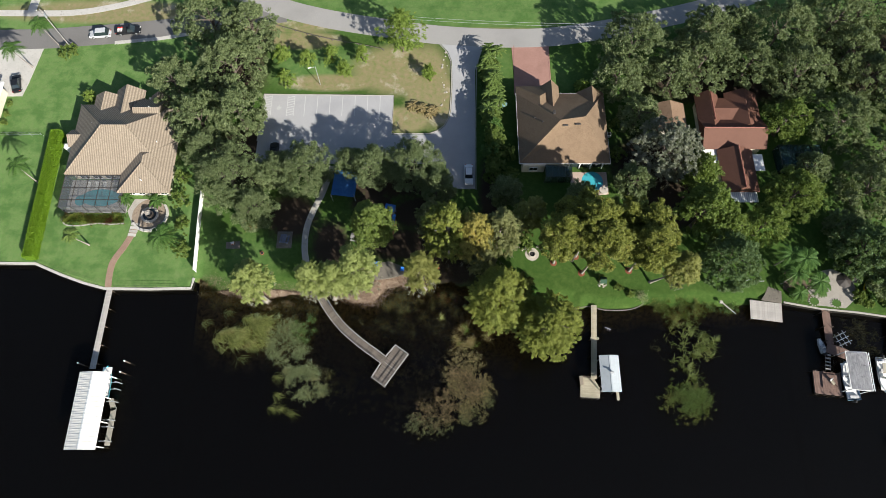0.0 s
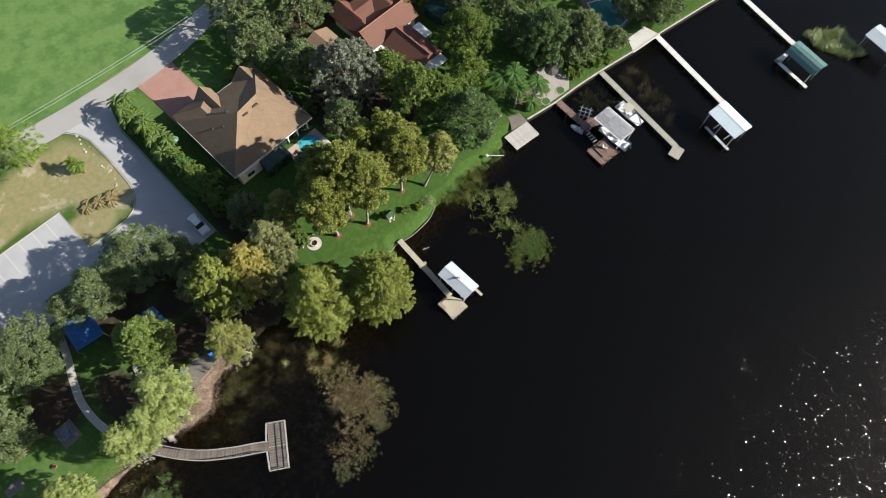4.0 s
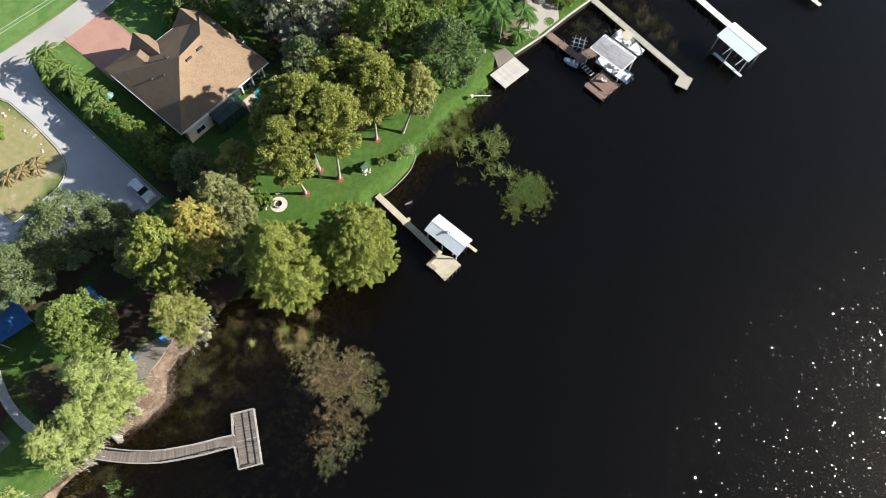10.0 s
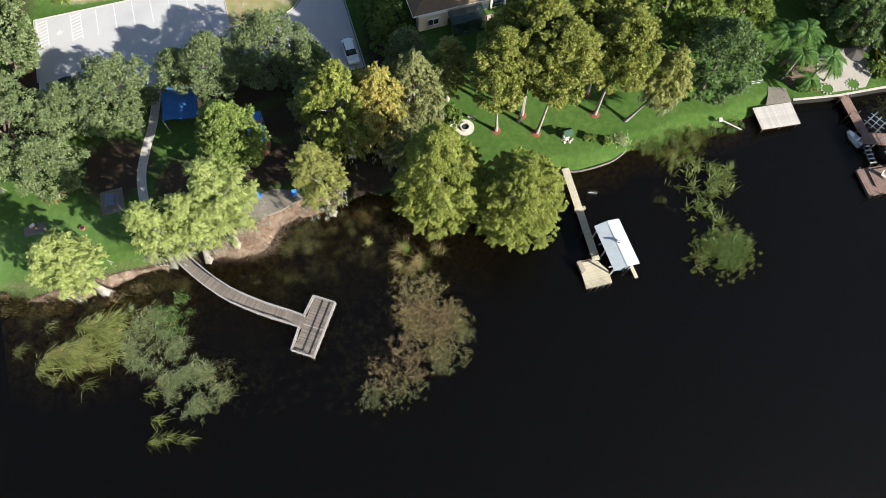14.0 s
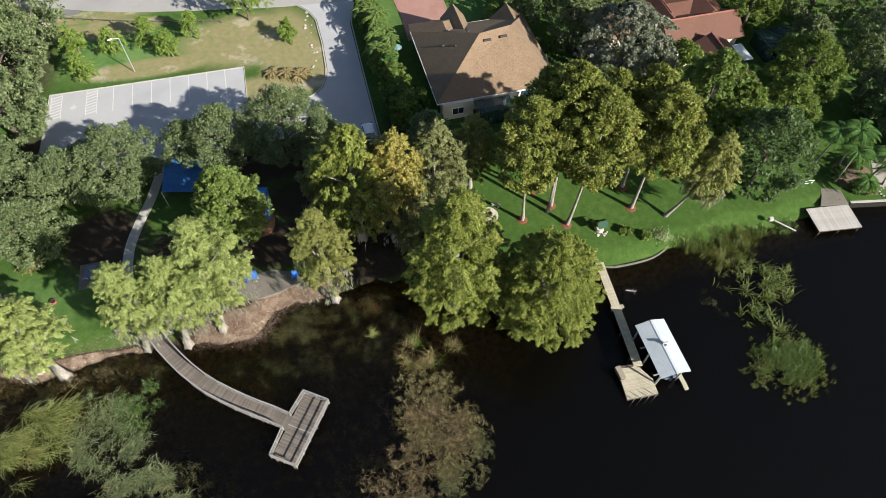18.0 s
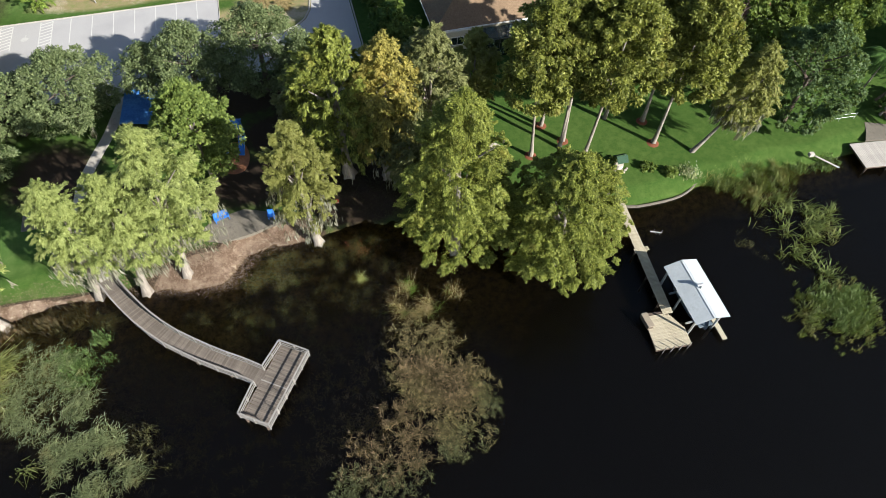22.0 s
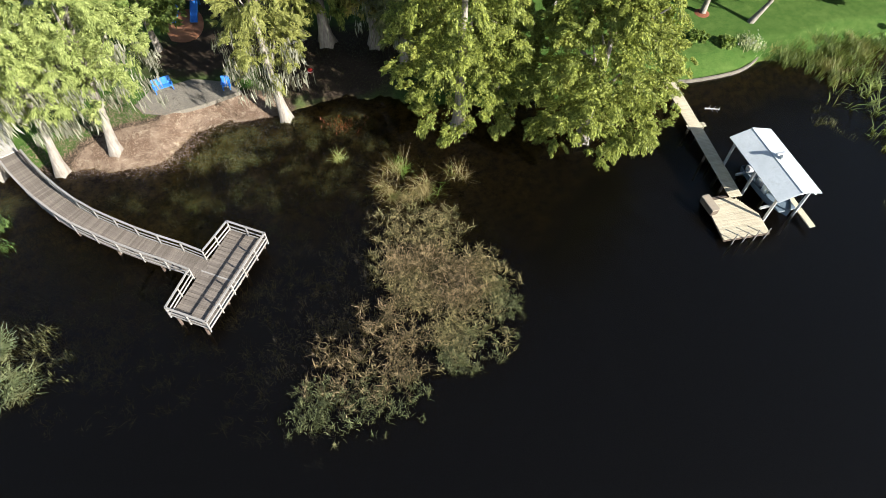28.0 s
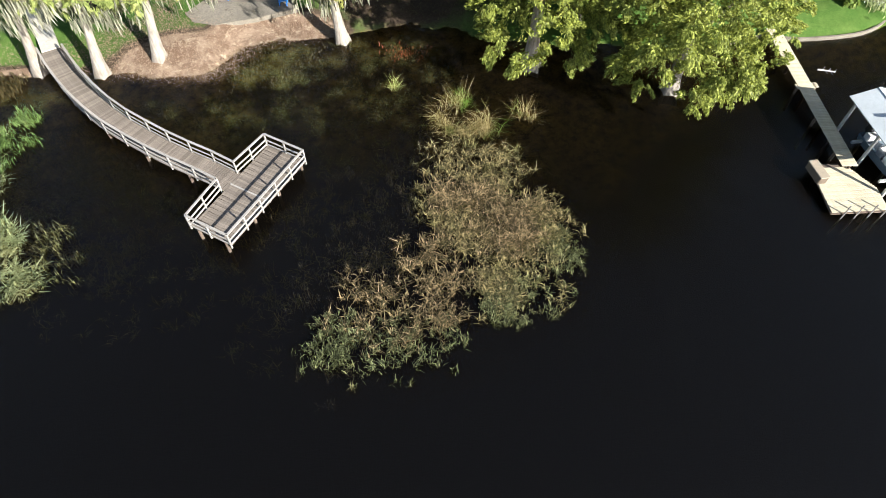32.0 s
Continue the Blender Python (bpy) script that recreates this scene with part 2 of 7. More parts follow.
    bed = mixc(nt, ramp(nt, fine, 0.5, 0.72), bed, mixc(nt, ramp(nt, mid, 0.45, 0.6), bed, (0.36, 0.33, 0.10)))
    col = lawn
    for channel, other in (("Red", dry), ("Green", soil)):
        add = node(nt, "ShaderNodeMath")
        nt.links.new(sep.outputs[channel], add.inputs[0])
        nt.links.new(ramp(nt, mid, 1.6, -0.6), add.inputs[1])
        col = mixc(nt, ramp(nt, add.outputs[0], 0.85, 1.15), col, other)
    col = mixc(nt, sep.outputs["Blue"], col, bed)
    # bed colour falls to near black with depth, for light lost in the water
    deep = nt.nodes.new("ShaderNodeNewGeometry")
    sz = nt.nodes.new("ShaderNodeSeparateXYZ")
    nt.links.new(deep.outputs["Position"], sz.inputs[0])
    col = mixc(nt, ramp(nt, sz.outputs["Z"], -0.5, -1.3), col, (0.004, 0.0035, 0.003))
    nt.links.new(col, p.inputs["Base Color"])
    p.inputs["Roughness"].default_value, p.inputs["Specular IOR Level"].default_value = 0.95, 0.1
    relief(nt, p, fine, 0.6, 0.06)
    return m


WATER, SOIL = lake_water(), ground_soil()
ASPHALT = surface("grey_asphalt", (0.25, 0.243, 0.232), (0.34, 0.33, 0.315), 0.15, 20, 0.9, bump=0.2, depth=0.005)
DARK_ROAD = surface("dark_asphalt", (0.135, 0.13, 0.125), (0.20, 0.192, 0.184), 0.15, 20, 0.9, bump=0.2, depth=0.005)
LOT = surface("pale_asphalt", (0.30, 0.30, 0.31), (0.40, 0.398, 0.40), 0.2, 16, 0.9, bump=0.2, depth=0.005)
CONCRETE = surface("pale_concrete", (0.40, 0.385, 0.355), (0.53, 0.51, 0.475), 0.5, 12, 0.85, spots=(0.26, 0.25, 0.22))
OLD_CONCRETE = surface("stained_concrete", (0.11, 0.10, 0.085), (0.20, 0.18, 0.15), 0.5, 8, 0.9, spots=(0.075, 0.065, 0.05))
KERB = surface("weathered_kerb_concrete", (0.30, 0.285, 0.255), (0.44, 0.42, 0.385), 0.6, 9, 0.9, spots=(0.22, 0.20, 0.17))
WET_WALL = surface("algae_stained_wall", (0.008, 0.008, 0.006), (0.020, 0.019, 0.013), 0.7, 7, 0.9, spots=(0.008, 0.011, 0.006))
PAINT_LINE = surface("road_paint", (0.40, 0.40, 0.395), (0.58, 0.58, 0.57), 0.9, 6, 0.8, spots=(0.36, 0.36, 0.36))
PAVER = surface("red_pavers", (0.23, 0.125, 0.10), (0.34, 0.20, 0.165), 0.4, 9, 0.85, vary=0.1)
CLAY = ribbed("clay_roof_tiles", (0.20, 0.16, 0.12), (0.37, 0.31, 0.235), 0.46, "x", 0.9)
SHINGLE = surface("brown_shingles", (0.128, 0.088, 0.056), (0.245, 0.175, 0.115), 0.3, 5, 0.95, bump=0.15, depth=0.02, spots=(0.18, 0.12, 0.08))
RED_ROOF = surface("rust_red_roof", (0.095, 0.042, 0.029), (0.165, 0.08, 0.055), 0.3, 6, 0.75, bump=0.4, depth=0.03)
TAN_ROOF = surface("tan_shingles", (0.17, 0.11, 0.07), (0.28, 0.19, 0.13), 0.3, 6, 0.9, spots=(0.1, 0.06, 0.03))
STUCCO = surface("cream_stucco", (0.55, 0.50, 0.40), (0.66, 0.61, 0.50), 0.4, 14, 0.85)
WHITE = surface("white_paint", (0.70, 0.70, 0.68), (0.80, 0.80, 0.78), 0.5, 12, 0.5, spots=(0.6, 0.6, 0.56))
WHITE_METAL = surface("white_sheet_metal", (0.62, 0.615, 0.58), (0.72, 0.71, 0.67), 0.4, 6, 0.35, bump=0.05)
GREY_METAL = surface("dull_galvanised_sheet", (0.36, 0.40, 0.43), (0.45, 0.49, 0.52), 0.5, 4, 0.45, 0.0, bump=0.04, spots=(0.34, 0.37, 0.39))
GREEN_CLOTH = surface("green_canvas", (0.06, 0.135, 0.125), (0.14, 0.24, 0.225), 0.6, 6, 0.6)
OLD_CLOTH = surface("weathered_vinyl", (0.26, 0.265, 0.28), (0.56, 0.56, 0.58), 0.7, 1.6, 0.6, stretch=(2.2, 0.45, 1), spots=(0.16, 0.16, 0.175))
GREY_WOOD = surface("weathered_grey_wood", (0.098, 0.083, 0.072), (0.18, 0.157, 0.136), 0.8, 10, 0.85, vary=0.22)
RAIL_WOOD = surface("pale_grey_rail_wood", (0.185, 0.176, 0.167), (0.29, 0.28, 0.267), 0.8, 10, 0.8, vary=0.1)
NEW_WOOD = surface("pale_yellow_wood", (0.31, 0.277, 0.20), (0.43, 0.39, 0.30), 0.8, 10, 0.8, vary=0.1)
BLEACHED = surface("bleached_deck_wood", (0.33, 0.31, 0.29), (0.45, 0.425, 0.395), 0.8, 10, 0.8, vary=0.1)
PALE_DECK = surface("sun_bleached_pale_deck", (0.46, 0.45, 0.43), (0.60, 0.58, 0.55), 0.8, 10, 0.75, vary=0.12)
DULL_DECK = surface("dull_khaki_grey_deck", (0.22, 0.21, 0.175), (0.33, 0.315, 0.27), 0.8, 10, 0.8, vary=0.12)
RED_WOOD = surface("red_stained_wood", (0.125, 0.078, 0.062), (0.215, 0.145, 0.12), 0.8, 9, 0.75, vary=0.12)
PILE = surface("wet_timber_pile", (0.06, 0.045, 0.035), (0.13, 0.10, 0.08), 0.8, 9, 0.8, vary=0.15)
BARK = surface("grey_cypress_bark", (0.14, 0.122, 0.105), (0.34, 0.31, 0.275), 1.2, 7, 0.9, bump=0.8, depth=0.04, stretch=(1, 1, 0.15))
OAK_BARK = surface("oak_bark", (0.07, 0.055, 0.045), (0.16, 0.13, 0.11), 1.2, 7, 0.9, bump=0.8, depth=0.04, stretch=(1, 1, 0.2))
STONE = surface("pale_stone", (0.32, 0.29, 0.25), (0.5, 0.46, 0.41), 1.5, 9, 0.9, vary=0.2)
MULCH = surface("bark_mulch", (0.10, 0.035, 0.02), (0.24, 0.085, 0.045), 0.8, 14, 0.95, bump=0.8, depth=0.05)
LEAFY_BED = surface("brown_bark_bed", (0.07, 0.05, 0.035), (0.24, 0.18, 0.13), 0.9, 9, 0.95, bump=0.8, depth=0.05)
PLAY_MULCH = surface("orange_play_mulch", (0.22, 0.09, 0.045), (0.42, 0.20, 0.11), 0.8, 14, 0.95, bump=0.8, depth=0.05)
BLUE = surface("blue_plastic", (0.02, 0.12, 0.44), (0.045, 0.21, 0.62), 0.8, 5, 0.4, bump=0.05)
BLUE_CLOTH = surface("blue_shade_cloth", (0.035, 0.16, 0.44), (0.10, 0.30, 0.64), 0.8, 5, 0.7, bump=0.2)
RED = surface("red_plastic", (0.4, 0.02, 0.015), (0.5, 0.04, 0.03), 0.8, 5, 0.5, bump=0.05)
BLACK = surface("black_rubber", (0.012, 0.012, 0.013), (0.03, 0.03, 0.03), 1, 9, 0.6)
YELLOW = surface("yellow_plastic", (0.6, 0.42, 0.02), (0.75, 0.55, 0.04), 1, 5, 0.4, bump=0.05)
STEEL = surface("galvanised_steel", (0.42, 0.44, 0.46), (0.58, 0.6, 0.62), 1, 9, 0.4, 0.6, bump=0.05)
BRONZE_FRAME = surface("bronze_cage_frame", (0.035, 0.03, 0.028), (0.06, 0.055, 0.05), 1, 9, 0.5)
SCREEN = mesh_screen("pool_screen", (0.10, 0.11, 0.12), 0.66)
GREEN_SCREEN = mesh_screen("green_pool_screen", (0.02, 0.06, 0.06), 0.45)
POOL = glassy("pool_water", (0.05, 0.36, 0.42))
GLASS = glassy("dark_window_glass", (0.02, 0.03, 0.035))
CYPRESS = foliage("cypress_leaves", (0.055, 0.070, 0.014), (0.26, 0.285, 0.062), (0.33, 0.305, 0.08), 0.03, 0.3)
CYPRESS_PALE = foliage("pale_cypress_leaves", (0.125, 0.165, 0.045), (0.37, 0.425, 0.145), (0.40, 0.41, 0.16), 0.0, 0.33)
CYPRESS_GOLD = foliage("golden_cypress_leaves", (0.125, 0.115, 0.027), (0.40, 0.355, 0.09), (0.50, 0.36, 0.095), 0.05, 0.28)
CYPRESS_DULL = foliage("dull_cypress_leaves", (0.15, 0.165, 0.045), (0.29, 0.30, 0.09), (0.29, 0.27, 0.11), 0.04, 0.35)
CYPRESS_DARK = foliage("dark_mossy_cypress_leaves", (0.08, 0.092, 0.033), (0.23, 0.245, 0.10), (0.26, 0.25, 0.12), 0.04, 0.3)
MAPLE = foliage("bright_maple_leaves", (0.075, 0.12, 0.03), (0.225, 0.295, 0.075), (0.27, 0.30, 0.08), 0.02, 0.4)
OAK = foliage("live_oak_leaves", (0.055, 0.082, 0.034), (0.21, 0.262, 0.118), (0.28, 0.32, 0.185), 0.02, 0.3)
OAK_LIGHT = foliage("bright_broad_leaves", (0.062, 0.105, 0.02), (0.19, 0.262, 0.064), (0.24, 0.29, 0.075), 0.0, 0.4)
BLUE_GREEN = foliage("blue_green_leaves", (0.050, 0.092, 0.036), (0.135, 0.208, 0.086), None, 0, 0.4)
MOSSY = foliage("mossy_grey_leaves", (0.11, 0.125, 0.08), (0.23, 0.25, 0.19), (0.30, 0.31, 0.26), 0.14, 0.35)
PINE = foliage("pine_needles", (0.09, 0.15, 0.025), (0.25, 0.34, 0.07), None, 0, 0.35)
FRESH_REED = foliage("fresh_green_blades", (0.026, 0.050, 0.014), (0.165, 0.255, 0.075), (0.26, 0.27, 0.11), 0.03, 0.3, 0.4)
SHORE_REED = foliage("mixed_shore_blades", (0.02, 0.034, 0.009), (0.21, 0.265, 0.075), (0.28, 0.25, 0.09), 0.08, 0.3, 0.35)
CATTAIL = foliage("bright_cattail_blades", (0.08, 0.10, 0.024), (0.56, 0.60, 0.21), (0.58, 0.52, 0.22), 0.06, 0.35, 0.4)
HEDGE = foliage("hedge_leaves", (0.07, 0.15, 0.006), (0.17, 0.30, 0.02), None, 0, 0.3)
PALM = foliage("palm_fronds", (0.03, 0.08, 0.015), (0.10, 0.19, 0.045), None, 0, 0.25)
REED = foliage("reed_blades", (0.016, 0.013, 0.007), (0.105, 0.083, 0.038), (0.20, 0.135, 0.072), 0.08, 0.3, 0.5)
REED_GREEN = foliage("green_reed_blades", (0.05, 0.07, 0.03), (0.50, 0.56, 0.28), (0.54, 0.50, 0.24), 0.08, 0.3, 0.4)
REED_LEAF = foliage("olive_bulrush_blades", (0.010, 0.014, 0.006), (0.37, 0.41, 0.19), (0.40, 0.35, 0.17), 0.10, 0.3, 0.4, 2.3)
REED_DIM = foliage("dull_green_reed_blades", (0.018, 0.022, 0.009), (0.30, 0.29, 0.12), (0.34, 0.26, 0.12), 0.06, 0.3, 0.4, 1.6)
ALGAE = foliage("floating_weed_mat", (0.028, 0.032, 0.011), (0.155, 0.15, 0.052), (0.10, 0.12, 0.03), 0.1, 0.0, 0.6)
WEED = foliage("dark_water_weed", (0.018, 0.015, 0.008), (0.075, 0.06, 0.03), None, 0, 0.2)
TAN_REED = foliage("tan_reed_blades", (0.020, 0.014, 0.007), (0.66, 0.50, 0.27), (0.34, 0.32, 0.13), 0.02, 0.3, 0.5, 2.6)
LITTER = foliage("dry_leaf_litter", (0.09, 0.06, 0.042), (0.32, 0.24, 0.175), None, 0, 0.0)
DRY_REED = foliage("dry_cattail_blades", (0.12, 0.10, 0.03), (0.42, 0.34, 0.17), (0.12, 0.22, 0.03), 0.10, 0.3, 0.5)
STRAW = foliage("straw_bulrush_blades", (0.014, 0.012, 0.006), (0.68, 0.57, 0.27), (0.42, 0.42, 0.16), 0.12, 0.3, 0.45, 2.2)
ARECA = foliage("yellow_green_palm_fronds", (0.055, 0.10, 0.02), (0.20, 0.28, 0.075), None, 0, 0.3)
DRY_FROND = foliage("dry_golden_fronds", (0.14, 0.11, 0.045), (0.40, 0.32, 0.16), None, 0, 0.3)
# greener cypress leaves, raised in tone so these crowns read as sunlit
CYPRESS_LIT = foliage("lit_green_cypress_leaves", (0.057, 0.077, 0.015), (0.300, 0.340, 0.070), (0.36, 0.345, 0.082), 0.02, 0.3)
MOSS = foliage("spanish_moss", (0.13, 0.13, 0.095), (0.31, 0.31, 0.245), None, 0, 0.3)
FLOWERS = foliage("red_and_green_bedding", (0.05, 0.08, 0.015), (0.16, 0.2, 0.03), (0.14, 0.015, 0.03), 0.14, 0.3, 0.6)


# ---- building helpers ----
def thing(name, label, category, at=(0, 0, 0), turn=0.0, group="", kind=""):
    ob = new(name)
    ob.empty_display_size = 0.2
    ob.location, ob.rotation_euler = at, (0, 0, radians(turn))
    return tagged(ob, label, category, group, kind)


def mesh_of(name, bm, material):
    me = bpy.data.meshes.new(name)
    bm.to_mesh(me)
    bm.free()
    me.materials.append(material)
    return me


def part(name, bm, material, parent=None, label="", at=None, turn=0.0):
    """Links a bmesh, or a mesh that is there already, as one object under its thing."""
    me = mesh_of(name, bm, material) if isinstance(bm, bmesh.types.BMesh) else bm
    ob = new(name, me)
    ob.parent = parent
    if at is not None:
        ob.location = at
    ob.rotation_euler = (0, 0, radians(turn))
    if label:
        tagged(ob, label)
    return ob


def box(bm, centre, size, turn=0.0, tilt=0.0, bevel=0.0, m=None):
    """A block with its edges taken off."""
    made = bmesh.ops.create_cube(bm, size=1.0, matrix=(m or Matrix()) @ pose(*centre, tilt, 0, turn) @ Matrix.Diagonal((*size, 1)))
    if bevel:
        edges = list({e for v in made["verts"] for e in v.link_edges})
        bmesh.ops.bevel(bm, geom=edges, offset=bevel, segments=1, affect="EDGES")
    return bm


def boxes(*rows, bevel=0.0):
    bm = bmesh.new()
    for centre, size, *rest in rows:
        box(bm, centre, size, *rest, bevel=bevel)
    return bm


def rod(bm, a, b, r0, r1=None, sides=8):
    """A tapered round bar from a to b."""
    a, b = Vector(a), Vector(b)
    r1 = r0 if r1 is None else r1
    way = (b - a).to_track_quat("Z", "Y").to_matrix().to_4x4()
    bmesh.ops.create_cone(bm, cap_ends=True, segments=sides, radius1=r0, radius2=r1, depth=(b - a).length, matrix=Matrix.Translation((a + b) / 2) @ way)
    return bm


def slab(points, z0, z1):
    """A flat slab with the given outline, from z0 up to z1."""
    bm = bmesh.new()
    low = [bm.verts.new((x, y, z0)) for x, y in points]
    f = bm.faces.new(low)
    up = bmesh.ops.extrude_face_region(bm, geom=[f])
    bmesh.ops.translate(bm, vec=(0, 0, z1 - z0), verts=[v for v in up["geom"] if isinstance(v, bmesh.types.BMVert)])
    bmesh.ops.recalc_face_normals(bm, faces=bm.faces)
    return bm


def strip(line, width, z0, z1):
    """A ribbon of the given width along a line of points, as a slab."""
    left, right = [], []
    for i, (x, y) in enumerate(line):
        a, b = line[max(i - 1, 0)], line[min(i + 1, len(line) - 1)]
        d = Vector((b[0] - a[0], b[1] - a[1])).normalized()
        w = width[i] if isinstance(width, (list, tuple)) else width
        left.append((x - d.y * w / 2, y + d.x * w / 2))
        right.append((x + d.y * w / 2, y - d.x * w / 2))
    bm = bmesh.new()
    for i in range(len(line) - 1):
        q = (left[i], right[i], right[i + 1], left[i + 1])
        lo, hi = [bm.verts.new((*p, z0)) for p in q], [bm.verts.new((*p, z1)) for p in q]
        bm.faces.new(hi)
        bm.faces.new(lo[::-1])
        for k in range(4):
            bm.faces.new((lo[k], lo[(k + 1) % 4], hi[(k + 1) % 4], hi[k]))
    bmesh.ops.remove_doubles(bm, verts=bm.verts, dist=0.001)
    bmesh.ops.recalc_face_normals(bm, faces=bm.faces)
    return bm


def smooth_line(points, n=6):
    """A rounded line through the points."""
    out, p = [], [Vector((*q, 0)) for q in points]
    for i in range(len(p) - 1):
        a, b, c, d = p[max(i - 1, 0)], p[i], p[i + 1], p[min(i + 2, len(p) - 1)]
        for k in range(n):
            t = k / n
            v = 0.5 * (2 * b + (c - a) * t + (2 * a - 5 * b + 4 * c - d) * t * t + (3 * b - a - 3 * c + d) * t ** 3)
            out.append((v.x, v.y))
    return out + [tuple(p[-1][:2])]


def quads(name, verts, material, faces_of=4):
    """A mesh of loose four-cornered leaves or blades from an array of corners."""
    n = len(verts) // faces_of
    me = bpy.data.meshes.new(name)
    me.vertices.add(len(verts))
    me.vertices.foreach_set("co", np.asarray(verts, np.float32).ravel())
    me.loops.add(n * faces_of)
    me.loops.foreach_set("vertex_index", np.arange(n * faces_of, dtype=np.int32))
    me.polygons.add(n)
    me.polygons.foreach_set("loop_start", np.arange(0, n * faces_of, faces_of, dtype=np.int32))
    me.materials.append(material)
    me.update(calc_edges=True)
    return me


# ---- ground, lake, roads ----
SHORE = [(-3000, 42), (-86.5, 42), (-79.3, 41.9), (-73.8, 39.6), (-64.8, 36.8), (-48.3, 36.9), (-47.2, 39.5), (-43.6, 36.5), (-36.9, 34.6), (-31.6, 35.6),
         (-25.7, 36.0), (-22, 36.0), (-20.4, 35.6), (-16.8, 34.5), (-13.2, 34.0), (-12.2, 35.3), (-10.9, 37.1), (-9, 37.6), (-3.3, 37.7), (0, 38.5), (3.1, 38.5), (8, 36), (14, 34.5),
         (20, 33.6), (27.1, 33.2), (28.6, 33.7), (31.4, 33), (35.8, 33), (39.7, 34.1), (42.8, 33.2), (49, 34.4), (55.3, 33.6), (59.3, 34.2), (65.8, 34.0),
         (72.6, 32.9), (79.5, 32.2), (85.4, 31.3), (94.6, 29.6), (102.7, 28.5), (117.2, 25.9), (140, 21), (3000, 21)]
SX, SY = np.array(SHORE).T
LAND = 1.0


def zone_at(x, y, spots):
    best = np.zeros_like(x)
    for cx, cy, rx, ry in spots:
        best = np.maximum(best, np.clip(1.35 - np.hypot((x - cx) / rx, (y - cy) / ry), 0, 1))
    return best


def build_ground():
    def lines(lo, hi, step):
        near = np.arange(lo, hi, step)
        far = np.array([6, 15, 35, 80, 180, 400, 900, 2600])
        return np.concatenate([(lo - far)[::-1], near, hi + far])
    xs, ys = lines(-110, 132, 0.7), np.concatenate([-np.array([2600, 900, 400, 180, 80, 35, 15, 6])[:], np.arange(0, 19, 1.6), np.arange(19, 46, 0.4), np.arange(46, 118, 0.9), 118 + np.array([6, 15, 35, 80, 180, 400, 900, 2600])])
    X, Y = np.meshgrid(xs, ys)
    d = Y - np.interp(X, SX, SY)
    wob = np.array([noise.noise((x * 0.45, y * 0.45, 0)) for x, y in zip(X.ravel(), Y.ravel())]).reshape(X.shape)
    walled = (X < -47.6) | (X > 65.7)
    soft = (X > -47.6) & (X < 26)
    dd = d + np.where(soft, wob * 0.7, 0)
    Z = np.where(dd > 0, np.where(walled, LAND, np.where(soft, np.clip(0.06 + dd * 0.28, 0, LAND), np.clip(0.22 + dd * 0.35, 0, LAND))), np.where(walled, -2.0, np.clip(dd * np.interp(X, [14, 34], [0.085, 0.3]) - 0.03, -2.4, 0)))
    Z = Z + np.where(dd > 0, wob * 0.03, wob * 0.05)
    dry = zone_at(X, Y, [(-9, 88, 13, 8), (-3, 84, 6, 13), (-24, 84.5, 13, 2.6), (-32, 96, 12, 3), (-46, 100, 30, 2), (-78, 104, 30, 4), (-8, 75, 7, 4), (0, 80, 4, 9)]) * 0.95
    dry = np.maximum(dry, zone_at(X, Y, [(9, 99, 30, 1.2)]) * 0.7)
    soil = zone_at(X, Y, [(-13, 35.4, 7, 2.8), (-8, 38.0, 5, 2.2), (-36, 35.6, 12, 1.2), (-26, 35.6, 3, 0.8)])
    soil = np.clip(soil * 2.4, 0, 1)
    # weaker zones below the trees take the soil tone darkened for their shade
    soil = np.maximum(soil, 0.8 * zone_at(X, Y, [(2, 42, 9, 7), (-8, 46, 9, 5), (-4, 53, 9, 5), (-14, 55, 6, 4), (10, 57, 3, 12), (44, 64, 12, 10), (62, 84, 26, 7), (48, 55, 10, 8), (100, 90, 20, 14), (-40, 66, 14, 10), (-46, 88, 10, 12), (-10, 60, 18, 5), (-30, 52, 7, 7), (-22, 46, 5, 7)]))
    pale = np.clip(np.clip((-44 - X) / 6, 0, 1) + np.clip((Y - 97) / 4, 0, 1) * 0.75 + zone_at(X, Y, [(88, 60, 14, 14), (13.5, 89, 3, 6), (27, 87, 4, 6), (-38, 44, 8, 5)]) * 0.5 + zone_at(X, Y, [(-28, 89, 12, 6)]) * 0.9, 0, 1)
    bed = np.clip(-dd / 0.8, 0, 1)
    bed = np.where(d < -15, 1.0, bed)
    ny, nx = X.shape
    for i in range(nx):
        if walled[0, i] and abs(X[0, i]) < 140:
            j, edge = int(np.argmax(d[:, i] >= 0)), float(np.interp(X[0, i], SX, SY))
            Y[j, i], Y[j - 1, i] = edge + 0.15, edge + 0.11
    me = bpy.data.meshes.new("ground")
    idx = np.arange(nx * ny).reshape(ny, nx)
    f = np.stack([idx[:-1, :-1], idx[:-1, 1:], idx[1:, 1:], idx[1:, :-1]], -1).reshape(-1, 4)
    me.vertices.add(nx * ny)
    me.vertices.foreach_set("co", np.stack([X, Y, Z], -1).astype(np.float32).ravel())
    me.loops.add(f.size)
    me.loops.foreach_set("vertex_index", f.astype(np.int32).ravel())
    me.polygons.add(len(f))
    me.polygons.foreach_set("loop_start", np.arange(0, f.size, 4, dtype=np.int32))
    me.polygons.foreach_set("use_smooth", np.ones(len(f), bool))
    me.update(calc_edges=True)
    at = me.color_attributes.new("zone", "FLOAT_COLOR", "POINT")
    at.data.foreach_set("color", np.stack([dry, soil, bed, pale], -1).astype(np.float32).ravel())
